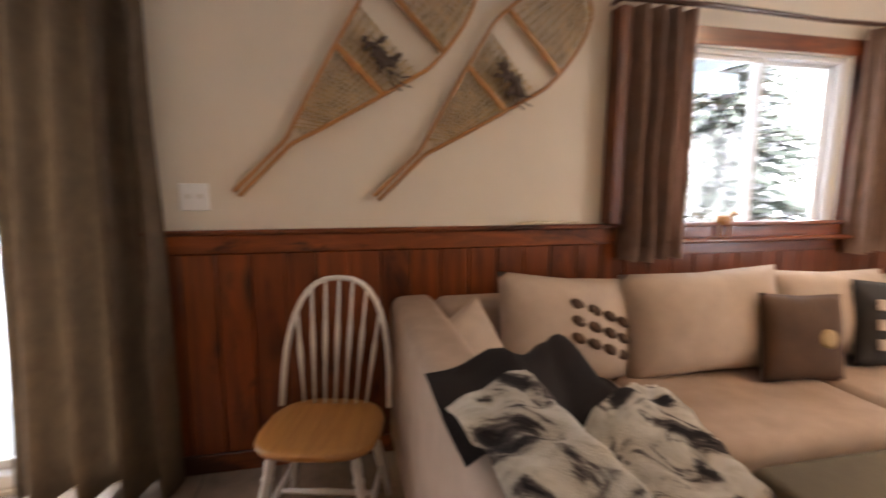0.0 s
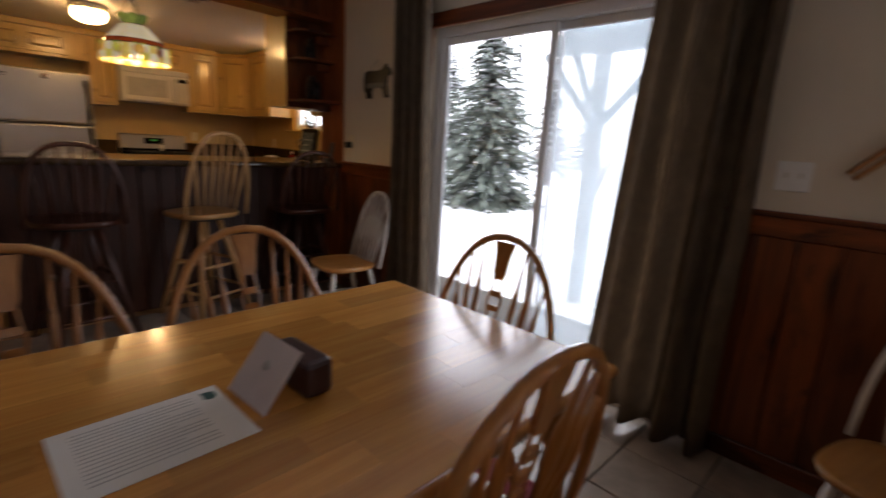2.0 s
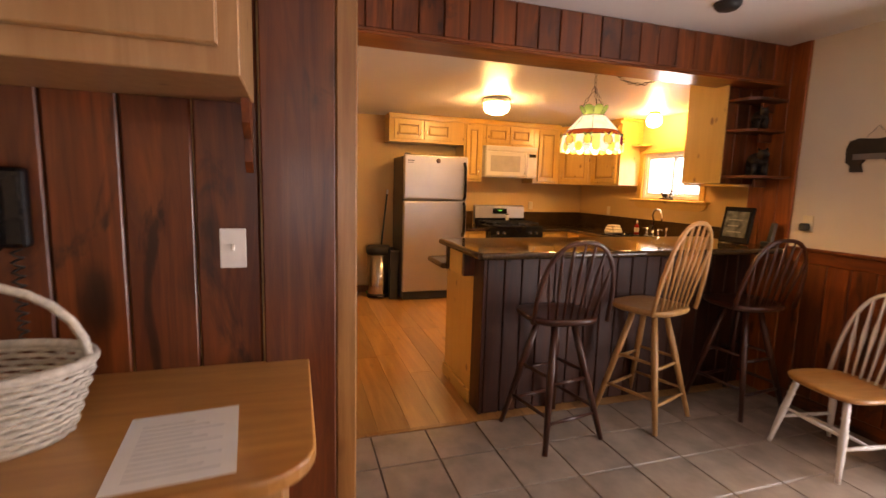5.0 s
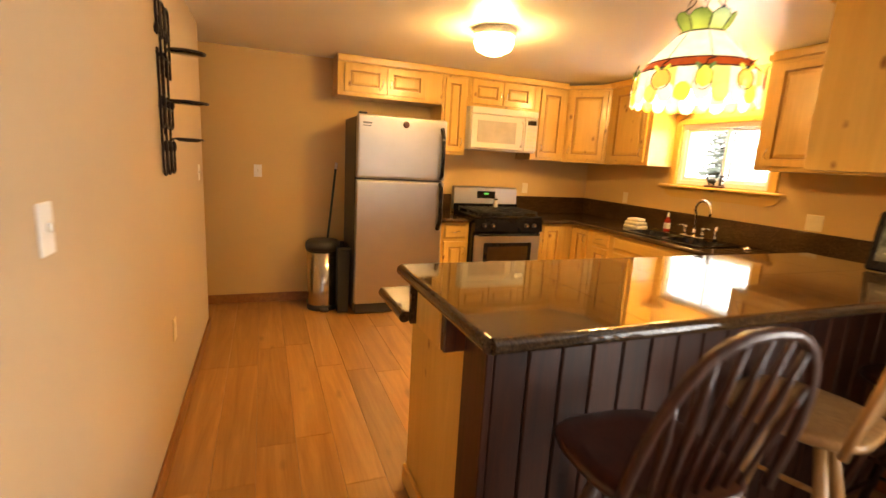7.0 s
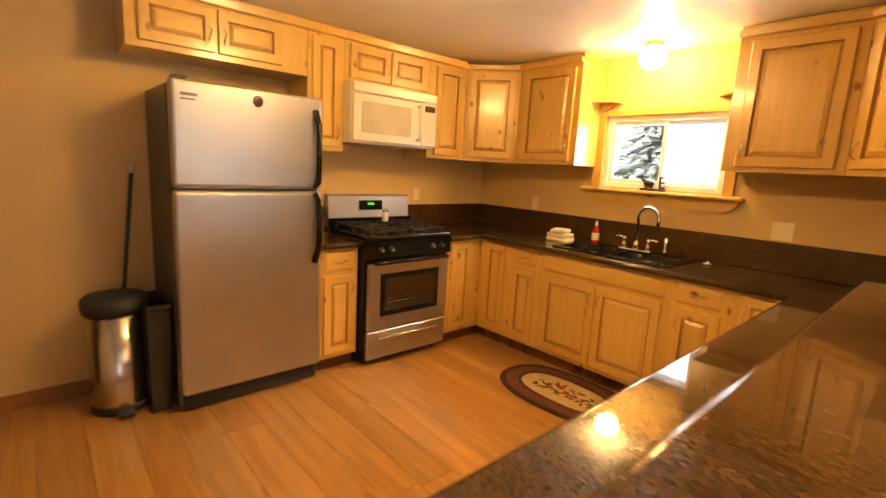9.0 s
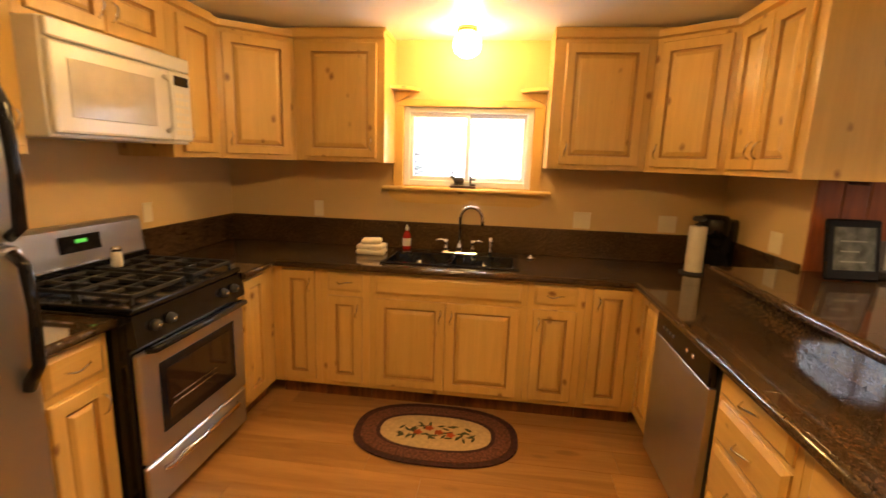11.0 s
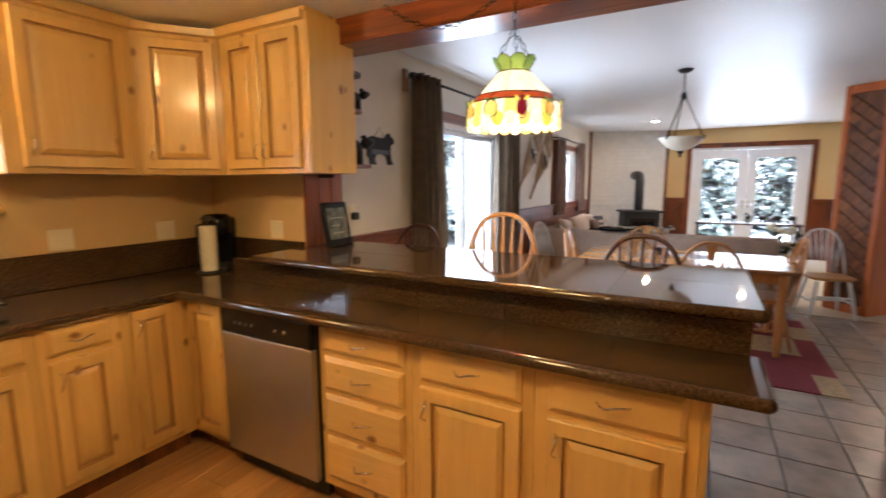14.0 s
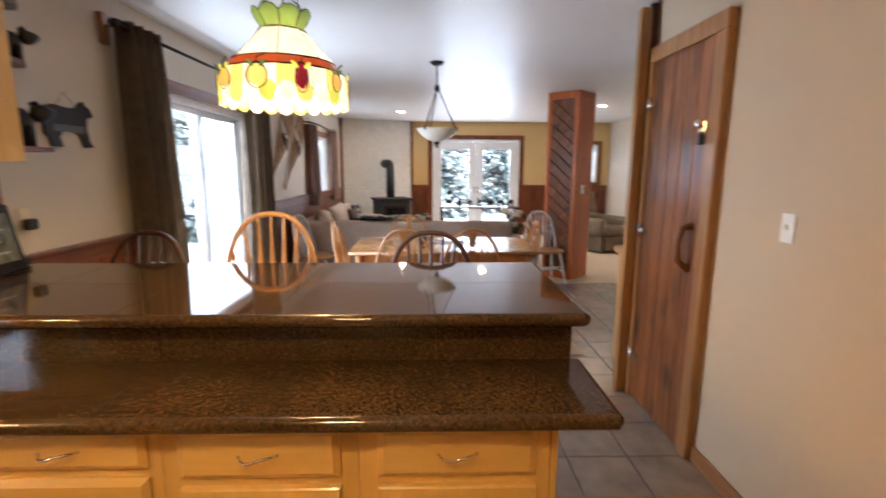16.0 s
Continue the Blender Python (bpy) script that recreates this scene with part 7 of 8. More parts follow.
# ---- living room ----
SOFA = plain("tan_microfibre", (0.37, 0.265, 0.195), 0.85, vary=0.10, scale=9, bump=0.12, fine=260)
PILLOW = plain("pale_tan_cushion", (0.44, 0.335, 0.255), 0.85, vary=0.08, scale=9, bump=0.12, fine=260)
sf = thing("sectional_sofa", "tan microfibre sectional sofa with loose cushions", "sofa")
soft = lambda a, b, r: box(bmesh.new(), a, b, r, seg=3)
part("base", box(soft((1.03, -0.52, 0.06), (1.93, 2.29, 0.30), 0.03), (1.931, 1.42, 0.06), (3.95, 2.29, 0.30), 0.03), SOFA, sf)
def crumple(bm, amt, freq=4.0, seed=0.0):
    bmesh.ops.subdivide_edges(bm, edges=[e for e in bm.edges if e.calc_length() > 0.10], cuts=3, use_grid_fill=True)
    for v in bm.verts:
        v.co += Vector((noise.noise(v.co * freq + Vector((seed, 0, 1))), noise.noise(v.co * freq + Vector((3, seed, 0))), noise.noise(v.co * freq + Vector((0, 7, seed))))) * amt
    for f in bm.faces:
        f.smooth = True
    return bm
part("back", crumple(soft((1.0, -0.55, 0.10), (1.20, 2.30, 0.81), 0.05), 0.012, 3), SOFA, sf)
part("back", crumple(soft((1.205, 2.10, 0.28), (3.97, 2.31, 0.80), 0.05), 0.012, 3, 4), SOFA, sf)
part("arm", crumple(soft((1.205, -0.55, 0.10), (1.93, -0.33, 0.62), 0.05), 0.01, 3, 6), SOFA, sf)
part("arm", crumple(soft((3.76, 1.42, 0.10), (3.97, 2.095, 0.62), 0.05), 0.01, 3, 8), SOFA, sf)
for a, b in (((1.21, -0.32), (1.93, 0.45)), ((1.21, 0.46), (1.93, 1.38)), ((1.21, 1.39), (1.94, 2.09)), ((1.95, 1.40), (2.84, 2.09)), ((2.85, 1.40), (3.75, 2.09))):
    part("seat_cushion", crumple(soft((*a, 0.305), (*b, 0.465), 0.05), 0.010, 5, a[0]), SOFA, sf)


def cushion(name, label, m, w, h, d, mat, seed=0.0):
    """A stuffed square cushion standing on its lower edge; faces -y."""
    bm = bmesh.new()
    n = 14
    for side in (-1, 1):
        vs = []
        for j in range(n + 1):
            row = []
            for i in range(n + 1):
                u, v = -1 + 2 * i / n, -1 + 2 * j / n
                p = max(0.0, (1 - abs(u) ** 2.6) * (1 - abs(v) ** 2.6)) ** 0.55
                pin = 1 - 0.06 * (1 - abs(v)) * abs(u) ** 2, 1 - 0.06 * (1 - abs(u)) * abs(v) ** 2
                q = Vector((u * w / 2 * pin[0], side * d / 2 * p, h / 2 + v * h / 2 * pin[1]))
                q += Vector((0, 0.016 * p * noise.noise(q * 6 + Vector((seed, side, 0))), 0))
                row.append(bm.verts.new(q))
            vs.append(row)
        for a, b in zip(vs, vs[1:]):
            for i in range(n):
                bm.faces.new((a[i], a[i + 1], b[i + 1], b[i])).smooth = True
    bmesh.ops.remove_doubles(bm, verts=bm.verts, dist=1e-4)
    t = thing(name, label, "pillow", "sofa pillows", at=m)
    part("cover", bm, mat, t)
    return t


pil = cushion("back_pillow", "large tan back pillow with dark oval pattern", pose(1.72, 1.98, 0.46, -14, 6, 4), 0.66, 0.46, 0.24, PILLOW, 1)
cushion("back_pillow", "large pale tan pillow in the sofa corner", pose(2.40, 1.93, 0.46, -13, -2, -3), 0.80, 0.47, 0.26, PILLOW, 2)
cushion("back_pillow", "large tan pillow leaning on the sofa back", pose(3.12, 1.95, 0.46, -12, 2, 2), 0.74, 0.44, 0.24, PILLOW, 3)
cushion("throw_pillow", "small pale pillow tipped against the sofa arm", pose(1.33, 1.90, 0.48, -20, -22, 30), 0.40, 0.34, 0.15, PILLOW, 4)
DARKBAG = plain("dark_brown_leather", (0.070, 0.032, 0.013), 0.8, vary=0.2)
lb = cushion("leather_pillow", "dark brown pillow with a gold badge", pose(2.72, 1.76, 0.465, -12, 2, -6), 0.40, 0.38, 0.13, DARKBAG, 5)
part("badge", lathe(bmesh.new(), [(0.0, 0), (0.038, 0), (0.042, 0.004), (0.025, 0.007), (0.0, 0.008)], 20, pose(0.06, -0.066, 0.19, 90)), plain("gold_badge", (0.30, 0.19, 0.07), 0.6, 0.2), lb, "round gold badge")
fp = cushion("patterned_pillow", "black and cream checked pillow", pose(3.30, 1.80, 0.465, -12, 3, -10), 0.42, 0.40, 0.14, plain("black_knit", (0.03, 0.026, 0.024), 0.8), 6)
for i in range(4):
    for j in range(3):
        part("check", box(bmesh.new(), (-0.15 + i * 0.08, -0.0725, 0.08 + j * 0.09), (-0.10 + i * 0.08, -0.062, 0.13 + j * 0.09), 0.004), PILLOW, fp)


def throw_blanket(name, label, nx_, ny_, place, mat, thick=0.014, seed=0.0):
    bm = bmesh.new()
    vs = [[bm.verts.new(place(i / nx_, j / ny_)) for i in range(nx_ + 1)] for j in range(ny_ + 1)]
    for a, b in zip(vs, vs[1:]):
        for i in range(nx_):
            bm.faces.new((a[i], a[i + 1], b[i + 1], b[i])).smooth = True
    bmesh.ops.solidify(bm, geom=list(bm.faces), thickness=thick)
    for f in bm.faces:
        f.smooth = True
    t = thing(name, label, "blanket")
    part("cloth", bm, mat, t)
    return t


def drape(x, y):
    """Height of the sofa's top under a point of the plan."""
    if x < 1.21:
        return 0.825
    if x < 1.42:
        return 0.825 - (x - 1.21) / 0.21 * 0.27
    return 0.55


def dark_place(u, v):
    x, low, high = 0.98 + 0.78 * u, 0.93 + 0.50 * u, 1.31 + 0.47 * u + 0.10 * math.exp(-((u - 0.65) / 0.2) ** 2)
    y = low + (high - low) * v
    hump = 0.25 * math.exp(-((x - 1.47) / 0.17) ** 2) * math.sin(math.pi * 0.97 * v ** 2.6)
    return (x, y, drape(x, y) + 0.02 + hump + 0.018 * noise.noise(Vector((x * 6, y * 6, 2))))


def fur_place(u, v):
    low, high = Vector((1.03 + 0.66 * u, 0.52 + 0.26 * u)), Vector((0.985 + 0.90 * u, 1.10 + 0.53 * u))
    x, y = low + (high - low) * v
    fold = 0.07 * math.exp(-((x - 1.62) / 0.16) ** 2 - ((y - 1.46) / 0.14) ** 2)
    return (x, y, drape(x, y) + 0.05 + fold + 0.045 * noise.noise(Vector((x * 5, y * 5, 8))) + 0.025 * noise.noise(Vector((x * 14, y * 14, 1))))


throw_blanket("dark_throw", "dark brown fleece throw over the sofa", 26, 24, dark_place, plain("dark_fleece", (0.022, 0.014, 0.012), 0.95, vary=0.2, bump=0.2, fine=200))
m_, n_, l_, b_ = shader("wolf_print_fur", 0.95)
v_ = coords(n_, l_, shift=False)
r1 = ramp(n_, [(0.38, (0.025, 0.02, 0.02)), (0.44, (0.16, 0.13, 0.115)), (0.49, (0.62, 0.56, 0.46)), (0.60, (0.78, 0.73, 0.64))])
l_.new(noise_tex(n_, l_, v_, 7.5, 5, 0.6, 1.2).outputs[0], r1.inputs[0])
l_.new(r1.outputs[0], b_.inputs["Base Color"])
relief(n_, l_, b_, noise_tex(n_, l_, v_, 160, 4).outputs[0], 0.6, 0.006)
throw_blanket("fur_throw", "grey and cream animal-print plush throw", 56, 40, fur_place, m_, 0.022)
for i in range(4):
    for j in range(3):
        u, v = -0.05 + 0.24 * i, 0.45 - 0.30 * j - 0.10 * i
        pz = max(0.0, (1 - abs(u) ** 2.6) * (1 - abs(v) ** 2.6)) ** 0.55
        part("dark_oval", lathe(bmesh.new(), [(0.0, -0.002), (0.9, -0.001), (1.0, 0.003), (0.0, 0.004)], 14, pose(u * 0.33, -0.12 * pz - 0.001, 0.23 + v * 0.23, 90, 25, 0) @ Matrix.Diagonal((0.036, 0.021, 1, 1))), DARKBAG, pil)
ot = thing("ottoman", "dark olive ottoman in front of the sofa", "ottoman", at=pose(2.42, 0.92, 0))
part("cushion", crumple(soft((-0.42, -0.42, 0.16), (0.42, 0.42, 0.45), 0.035), 0.008, 4), plain("olive_upholstery", (0.10, 0.075, 0.04), 0.8, vary=0.1, bump=0.1), ot)
for x in (-0.34, 0.34):
    for y in (-0.34, 0.34):
        part("foot", lathe(bmesh.new(), [(0.03, 0.006), (0.04, 0.16), (0.0, 0.16)], 12, pose(x, y, 0)), DARKW, ot)

# wood stove
st = thing("wood_stove", "black cast-iron wood stove with elbow pipe", "stove", at=pose(4.45, 1.32, 0.0, 0, 0, -66))
part("hearth", box(bmesh.new(), (-0.6, -0.45, 0.007), (0.6, 0.30, 0.09), 0.01), plain("hearth_stone", (0.12, 0.11, 0.10), 0.7), st)
part("firebox", box(bmesh.new(), (-0.32, -0.24, 0.30), (0.32, 0.24, 0.86), 0.02, seg=2), BLACKMATT, st)
part("top_plate", box(bmesh.new(), (-0.36, -0.28, 0.861), (0.36, 0.28, 0.90), 0.012, seg=2), BLACKMATT, st)
sdv = part("door", box(bmesh.new(), (-0.24, -0.262, 0.40), (0.24, -0.2405, 0.76), 0.012), IRON, st)
part("glass", box(bmesh.new(), (-0.18, -0.267, 0.46), (0.18, -0.2625, 0.70), 0.002), BLACK, sdv)
part("handle", tube(bmesh.new(), [(0.21, -0.262, 0.58), (0.21, -0.31, 0.58), (0.21, -0.31, 0.50)], 0.01, 8), CHROME, sdv)
for x in (-0.27, 0.27):
    for y in (-0.19, 0.19):
        part("leg", lathe(bmesh.new(), [(0.03, 0.09), (0.022, 0.14), (0.034, 0.30), (0.0, 0.30)], 12, pose(x, y, 0)), BLACKMATT, st)
part("stove_pipe", tube(bmesh.new(), [(0, 0.05, 0.90), (0, 0.05, 1.44)] + [(0, 0.05 + 0.13 * (1 - math.cos(a)), 1.44 + 0.13 * math.sin(a)) for a in [math.pi / 2 * k / 5 for k in range(1, 6)]] + [(0, 0.40, 1.57)], 0.085, 18), BLACKMATT, st, "black elbow stove pipe")
rc = thing("recliner", "brown leather recliner by the wall", "recliner", at=pose(3.55, -2.55, 0.0, 0, 0, 125))
LEATHER = plain("taupe_leather", (0.17, 0.13, 0.085), 0.5, vary=0.15, bump=0.08)
part("base", soft((-0.38, -0.40, 0.03), (0.38, 0.40, 0.30), 0.03), LEATHER, rc)
part("seat_cushion", crumple(soft((-0.28, -0.20, 0.305), (0.28, 0.46, 0.47), 0.05), 0.01), LEATHER, rc)
part("foot_panel", crumple(soft((-0.28, 0.405, 0.06), (0.28, 0.47, 0.30), 0.025), 0.006), LEATHER, rc)
for s in (-1, 1):
    part("arm", crumple(soft((s * 0.29, -0.40, 0.30), (s * 0.46, 0.42, 0.62), 0.06), 0.008), LEATHER, rc)
for k in range(3):
    bm = crumple(soft((-0.29, -0.11, 0.0), (0.29, 0.11, 0.23), 0.06), 0.008, 4, k)
    bmesh.ops.transform(bm, matrix=pose(0, -0.26 - 0.05 * k, 0.44 + 0.2 * k, 10), verts=bm.verts)
    part("back_cushion", bm, LEATHER, rc)
# low table with plants and dark ornaments behind the sofa
ct = thing("console_table", "dark narrow console table in front of the french doors", "table", at=pose(4.55, -0.45, 0.006))
part("top", box(bmesh.new(), (-0.2, -0.8, 0.68), (0.2, 0.8, 0.71), 0.006), DARKW, ct)
for x in (-0.17, 0.17):
    for y in (-0.76, 0.76):
        part("leg", box(bmesh.new(), (x - 0.022, y - 0.022, 0), (x + 0.022, y + 0.022, 0.68), 0.004), DARKW, ct)
rnd = random.Random(11)
for i in range(7):
    y = -1.1 + i * 0.21
    it = thing("console_ornament", "small dark animal ornament on the console", "ornament", "console ornaments", at=pose(4.52 + rnd.uniform(-0.06, 0.06), y, 0.717, 0, 0, rnd.uniform(0, 180)))
    bm = lathe(bmesh.new(), [(0.0, -0.07), (0.038, -0.045), (0.045, 0), (0.038, 0.045), (0.0, 0.07)], 12, pose(0, 0, 0.10, 0, 90))
    for x in (-0.04, 0.04):
        for yy in (-0.02, 0.02):
            tube(bm, [(x, yy, 0), (x, yy, 0.09)], 0.011, 6)
    lathe(bm, [(0.0, -0.03), (0.03, 0.0), (0.0, 0.035)], 10, pose(0.075, 0, 0.14 + 0.03 * rnd.random()))
    part("figure", bm, BEAR, it)
fp2 = thing("potted_plant", "dried flower arrangement in a wicker pot", "plant", at=pose(1.35, -0.62, 0.006))
part("pot", lathe(bmesh.new(), [(0.09, 0), (0.12, 0.05), (0.14, 0.24), (0.13, 0.25), (0.0, 0.22)], 20), WICK, fp2)
rnd = random.Random(5)
for k in range(26):
    a, r, h = rnd.uniform(0, 6.28), rnd.uniform(0.04, 0.20), rnd.uniform(0.55, 0.92)
    tip = Vector((r * math.cos(a), r * math.sin(a), h))
    st_ = part("stem", tube(bmesh.new(), [(0.03 * math.cos(a), 0.03 * math.sin(a), 0.22), tip * 0.6 + Vector((0, 0, 0.1)), tip], 0.004, 5), LEAFM, fp2)
    part("flower", lathe(bmesh.new(), [(0.0, -0.02), (0.035, -0.005), (0.045, 0.012), (0.02, 0.025), (0.0, 0.028)], 9, Matrix.Translation(tip) @ pose(0, 0, 0, rnd.uniform(-40, 40), rnd.uniform(-40, 40), 0)), CLOTH if k % 3 else LEAFM, fp2)
GLOWCAN = glow("lit_downlight", (1.0, 0.70, 0.42), 330.0)
# The last light is unseen and added to brighten the living room.
for x, y in ((3.1, -0.38), (3.6, 1.05), (2.6, -2.2)):
    dl = thing("recessed_light", "small recessed ceiling light, lit, the southern one added", "ceiling light", "recessed lights", at=pose(x, y, HD))
    part("trim_ring", lathe(bmesh.new(), [(0.055, -0.001), (0.075, -0.002), (0.075, -0.006), (0.055, -0.008)], 22, caps=False), APPL_WHITE, dl)
    part("lamp_face", lathe(bmesh.new(), [(0.0, -0.004), (0.054, -0.004), (0.054, -0.002), (0.0, -0.002)], 20), GLOWCAN, dl)
wp = thing("wall_telephone", "black wall telephone with hanging cord", "telephone", at=pose(-1.997, -1.60, 1.36, 0, 0, 90))
part("body", box(bmesh.new(), (-0.05, -0.045, -0.10), (0.05, -0.001, 0.10), 0.012, seg=2), BLACK, wp)
part("handset", tube(bmesh.new(), [(-0.02, -0.05, -0.10), (-0.02, -0.075, -0.05), (-0.02, -0.075, 0.06), (-0.02, -0.05, 0.11)], [0.022, 0.015, 0.015, 0.022], 10), BLACK, wp)
part("cord", tube(bmesh.new(), [(0.02 + 0.012 * math.cos(k * 1.6), -0.03 + 0.012 * math.sin(k * 1.6), -0.10 - 0.006 * k) for k in range(40)], 0.003, 5), BLACKMATT, wp)
pa = tagged(part("power_adapter", box(bmesh.new(), (-2.83, YN - 0.05, 1.215), (-2.775, YN - 0.0085, 1.265), 0.008), BLACKMATT), "black power adapter plugged into the outlet", "adapter")
wall_plate("white light switch on the pillar", PL.matrix_basis @ pose(0, 0, 0, 0, 0, -90) @ pose(-0.03, -S - 0.001 + 0.0, 1.22), 1)


# ---- outdoors ----
bm = bmesh.new()
n = 60
size = 400.0
def lift(x, y):
    d = math.hypot(x, y)
    near = max(0.0, min(1.0, (d - 9) / 14))
    return -0.42 + near * (0.5 * noise.noise(Vector((x * 0.05, y * 0.05, 3))) + 0.25 * noise.noise(Vector((x * 0.16, y * 0.16, 7))) + 0.35)
ax = [math.copysign(abs(k / 30 - 1) ** 2.2, k / 30 - 1) * size for k in range(61)]
vs = [[bm.verts.new((x, y, lift(x, y))) for x in ax] for y in ax]
for a, b in zip(vs, vs[1:]):
    for i in range(60):
        bm.faces.new((a[i], a[i + 1], b[i + 1], b[i])).smooth = True
structure("ground", bm, SNOW, "deep undulating snow all round the house", "ground")
structure("foundation", box(box(bmesh.new(), (XW - T, YF - T, -0.6), (XB, YK + T, -0.121)), (XB, YF - T, -0.6), (XE + T, YN + T, -0.121)), plain("concrete", (0.3, 0.3, 0.29), 0.8), "concrete foundation under the house", "foundation")

# covered deck: blue-grey post with braces and an open rafter roof
PALE = plain("pale_blue_timber", (0.34, 0.40, 0.43), 0.6, vary=0.1)
dk = thing("deck_roof", "pale blue timber deck roof with braced post", "porch")
for px, py in ((-2.02, 5.0), (1.9, 5.0)):
    p = part("post", box(bmesh.new(), (px - 0.07, py - 0.07, -0.45), (px + 0.07, py + 0.07, 2.34), 0.006), PALE, dk)
    for s in (-1, 1):
        part("brace", tube(bmesh.new(), [(px, py, 1.55), (px + s * 0.72, py, 2.36)], 0.055, 4), PALE, p)
    part("brace", tube(bmesh.new(), [(px, py, 1.55), (px, py - 0.72, 2.40)], 0.055, 4), PALE, p)
part("beam", box(bmesh.new(), (-2.6, 4.93, 2.341), (5.3, 5.07, 2.54), 0.006), PALE, dk)
for i in range(11):
    x = -2.3 + i * 0.72
    part("rafter", box(bmesh.new(), (x - 0.03, YK + T + 0.03 if x < XB else YN + T + 0.03, 2.545), (x + 0.03, 5.5, 2.66), 0.004), PALE, dk)
part("roof_sheet", box(bmesh.new(), (-2.6, YN + T + 0.03, 2.665), (5.4, 5.6, 2.70)), PALE, dk)
part("snow_load", box(bmesh.new(), (-2.6, YN + T + 0.03, 2.701), (5.4, 5.6, 2.9), 0.08, seg=2), SNOW, dk)


def spruce(label, at, height, radius, seed, tiers=26, snow=0.5, per=15):
    """A conifer: tapered trunk, drooping boughs made of many needle sprays, snow lying on them."""
    r = random.Random(seed)
    t = thing("spruce_tree", label, "tree", "snowy spruces", at=at)
    part("trunk", tube(bmesh.new(), [(0, 0, -0.3), (0, 0, height * 0.5), (0, 0, height)], [height * 0.016, height * 0.009, 0.01], 8), plain("bark", (0.06, 0.045, 0.035), 0.9), t)
    needles, load = bmesh.new(), bmesh.new()
    for k in range(tiers):
        f = k / tiers
        z = height * (0.06 + 0.93 * f)
        rr = radius * (1 - f) ** 0.85 * r.uniform(0.8, 1.1)
        for _ in range(max(5, int(per * (1 - f * 0.6)))):
            a = r.uniform(0, 6.283)
            ln = rr * r.uniform(0.65, 1.08)
            d = Vector((math.cos(a), math.sin(a), 0))
            s = Vector((-d.y, d.x, 0))
            droop = ln * r.uniform(0.18, 0.42)
            for q in range(5):
                u0, u1 = q / 5, (q + 1.25) / 5
                w = ln * 0.17 * (1 - q / 6.5) * r.uniform(0.7, 1.2)
                p0, p1 = d * ln * u0 + Vector((0, 0, z - droop * u0 ** 1.6)), d * ln * min(u1, 1.05) + Vector((0, 0, z - droop * u1 ** 1.6))
                jit = s * r.uniform(-0.5, 0.5) * w
                va = [needles.verts.new(x) for x in (p0, p0 + (p1 - p0) * 0.45 + s * w + jit - Vector((0, 0, w * 0.5)), p1 + jit, p0 + (p1 - p0) * 0.45 - s * w + jit - Vector((0, 0, w * 0.5)))]
                needles.faces.new(va[:3])
                needles.faces.new((va[0], va[2], va[3]))
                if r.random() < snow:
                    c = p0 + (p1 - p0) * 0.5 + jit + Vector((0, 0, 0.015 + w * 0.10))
                    # Snow clumps are enlarged on the far trees to pale them like haze.
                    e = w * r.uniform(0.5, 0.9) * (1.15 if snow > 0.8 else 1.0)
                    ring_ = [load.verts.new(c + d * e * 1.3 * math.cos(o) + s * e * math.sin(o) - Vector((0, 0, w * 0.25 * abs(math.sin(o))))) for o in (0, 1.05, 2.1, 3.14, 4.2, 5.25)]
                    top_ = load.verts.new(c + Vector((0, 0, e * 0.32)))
                    for o in range(6):
                        load.faces.new((ring_[o], ring_[(o + 1) % 6], top_)).smooth = True
    part("crown", needles, FOLIAGE, t)
    part("snow_load", load, SNOW, t, "snow lying on the boughs")
    return t


# Needle colour is lifted to carry haze and window glare.
FOLIAGE = plain("spruce_needles", (0.105, 0.125, 0.105), 0.8, vary=0.4, scale=2.0, bump=0)
s1 = spruce("tall full snow-dusted spruce near the deck", pose(-8.15, 10.5, -0.5), 6.6, 2.0, 1, 46, 0.22, 34)
s2 = spruce("dense snow-laden spruce beside the house", pose(7.6, 7.6, -0.3), 7.5, 2.3, 2, 34, 0.7, 26)
# Far trees get extra snow so that they look pale, in place of haze.
s3 = spruce("far spruce at the clearing's edge, paled with extra snow for haze", pose(-16, 26, -0.3), 10.0, 2.3, 3, 22, 0.9)
rnd = random.Random(8)
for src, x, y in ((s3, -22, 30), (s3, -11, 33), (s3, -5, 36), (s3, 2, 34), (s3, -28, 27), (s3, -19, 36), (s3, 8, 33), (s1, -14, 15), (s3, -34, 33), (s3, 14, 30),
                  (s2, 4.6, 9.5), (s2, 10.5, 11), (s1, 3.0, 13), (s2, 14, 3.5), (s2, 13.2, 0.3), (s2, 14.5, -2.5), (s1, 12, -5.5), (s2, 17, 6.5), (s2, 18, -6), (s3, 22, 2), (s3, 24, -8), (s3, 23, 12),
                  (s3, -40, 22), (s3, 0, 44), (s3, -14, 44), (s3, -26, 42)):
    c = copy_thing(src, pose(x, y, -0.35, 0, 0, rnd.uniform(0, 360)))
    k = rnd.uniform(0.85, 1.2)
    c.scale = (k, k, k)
BARE = plain("bare_twigs", (0.16, 0.13, 0.12), 0.9)
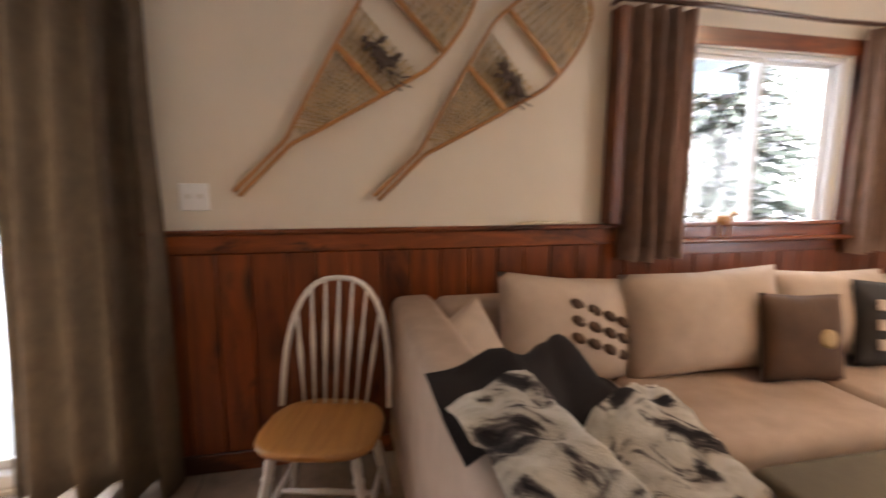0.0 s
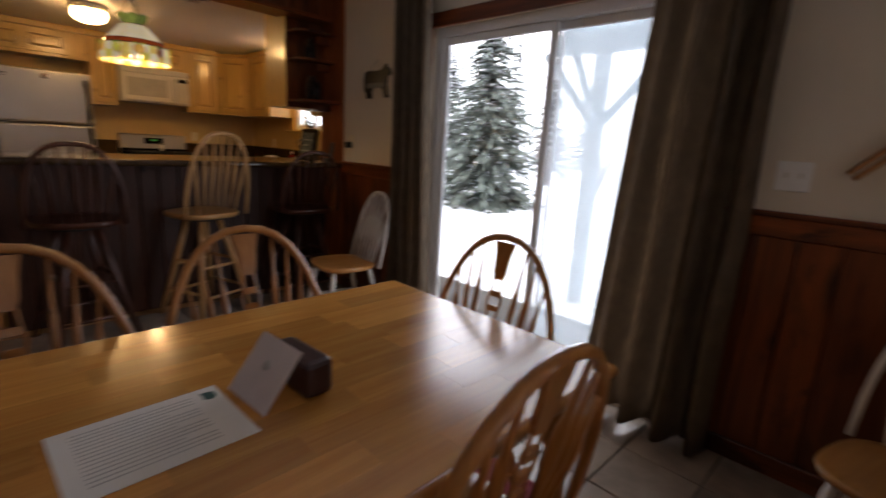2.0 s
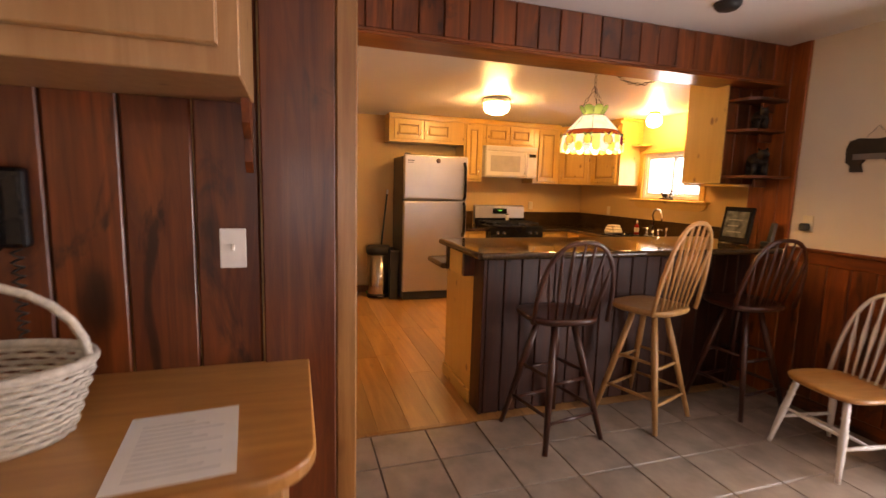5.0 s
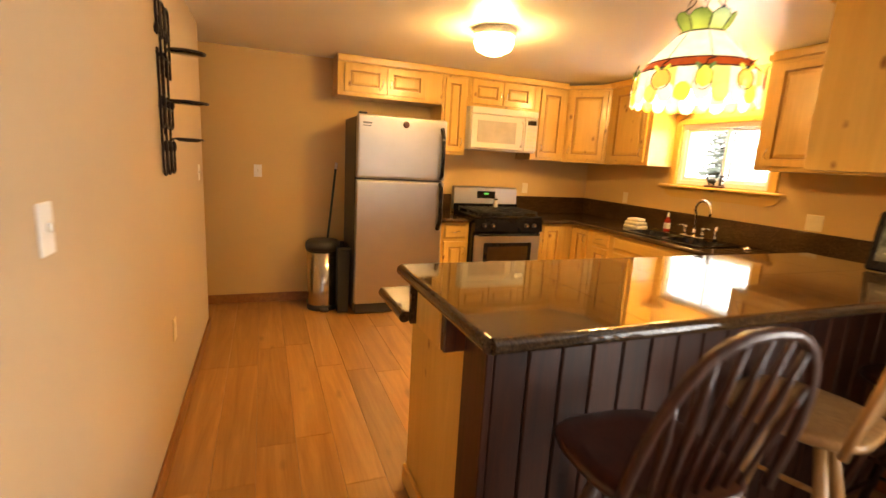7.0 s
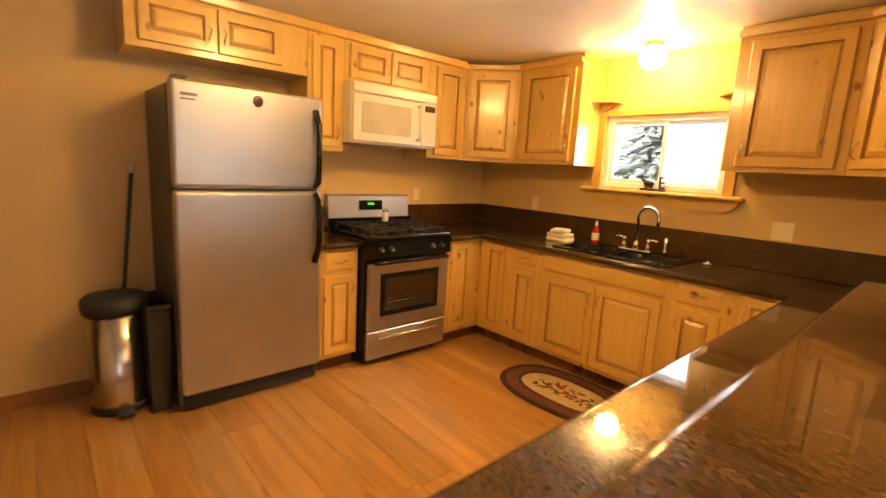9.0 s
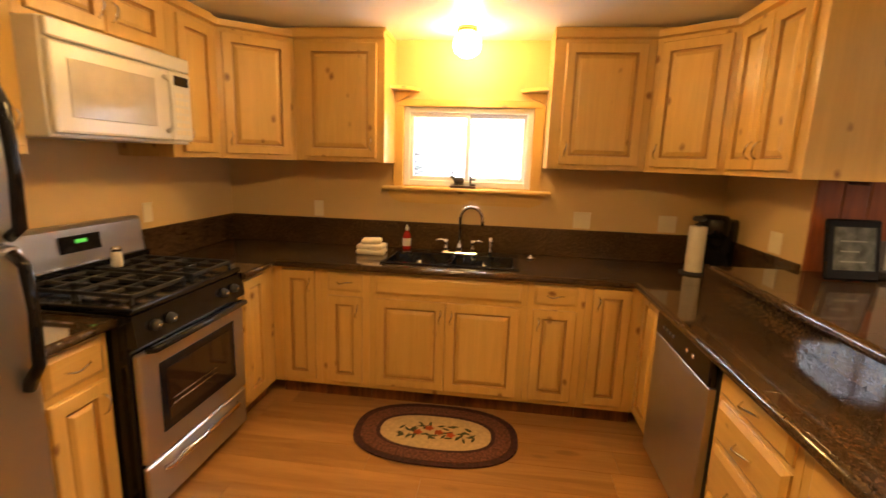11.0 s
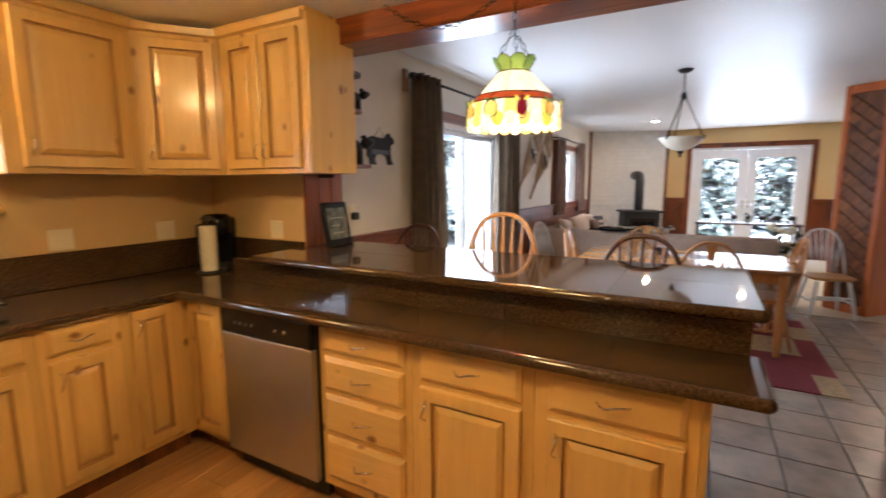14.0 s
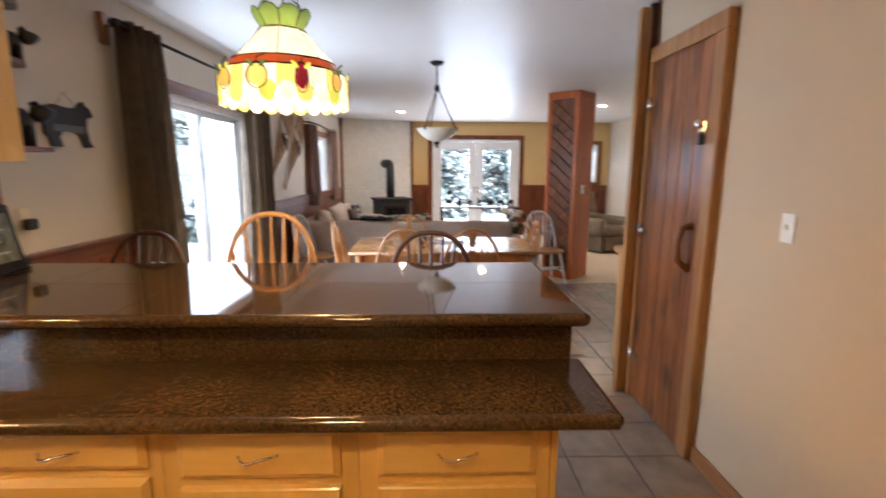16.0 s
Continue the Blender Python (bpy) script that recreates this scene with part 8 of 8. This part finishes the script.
for i, (x, y) in enumerate(((-9, 19), (-12.5, 20.5), (-7.5, 22), (-15, 24), (-5, 24), (-10, 27))):
    bt_ = thing("bare_shrub", "bare grey leafless shrub in the snow", "shrub", "bare shrubs", at=pose(x, y, -0.3))
    r = random.Random(20 + i)
    for k in range(16):
        a, h = r.uniform(0, 6.28), r.uniform(1.2, 3.2)
        e = Vector((math.cos(a) * h * 0.4, math.sin(a) * h * 0.4, h))
        part("branch", tube(bmesh.new(), [(0, 0, -0.2), e * 0.5 + Vector((r.uniform(-.1, .1), 0, 0.2)), e], [0.03, 0.02, 0.008], 5), BARE, bt_)

# ---- floor pieces ----
fw = thing("floor_wood", "oak plank floor in the kitchen", "floor", kind="structure")
rnd = random.Random(2)
PW, PLN = 0.19, 1.25
me = mesh_of("plank", box(bmesh.new(), (0.0006, 0.0006, -0.012), (PLN - 0.0006, PW - 0.0006, 0.0), 0.0009), PLANK)
rows_n = math.ceil((YK - YS) / PW)
for r in range(rows_n):
    x, y = XW - rnd.uniform(0.0, 1.1), YS + r * PW
    while x < -3.08 - 0.05:
        x0, x1 = max(x, XW), min(x + PLN, -3.08)
        y1 = min(y + PW, YK)
        if x1 - x0 > 0.03:
            if x0 == x and x1 == x + PLN and y1 == y + PW:
                piece("plank", me, fw, pose(x, y, 0))
            else:
                part("plank", box(bmesh.new(), (x0 + 0.0006, y + 0.0006, -0.012), (x1 - 0.0006, y1 - 0.0006, 0.0), 0.0009), PLANK, fw)
        x += PLN
part("hall_boards", box(bmesh.new(), (XW, YF, -0.012), (-3.08, YS, -0.0005)), PLANK, fw)
ft = thing("floor_tile", "grey-brown ceramic tile floor in the dining area", "floor", kind="structure")
TS = 0.325
nx, ny = math.floor((0.95 + 3.08) / TS), 12
me = mesh_of("tile", box(bmesh.new(), (0.003, 0.003, -0.012), (TS - 0.003, TS - 0.003, 0.0), 0.003), TILE)
for i in range(nx + 1):
    for j in range(-5, ny):
        x, y = -3.08 + i * TS, YS + 0.0 + j * TS
        x1, y1 = min(x + TS, 0.95), min(y + TS, YN)
        if x1 - x < 0.03 or y1 - y < 0.03:
            continue
        if x1 == x + TS and y1 == y + TS:
            piece("tile", me, ft, pose(x, y, 0))
        else:
            part("tile", box(bmesh.new(), (x + 0.003, y + 0.003, -0.012), (x1 - 0.003, y1 - 0.003, 0.0), 0.003), TILE, ft)
structure("threshold", box(bmesh.new(), (-3.10, YS + 0.02, 0.0005), (-3.06, 0.10, 0.006), 0.003), TRIMWOOD, "low wooden strip between tile and plank floor", "threshold")
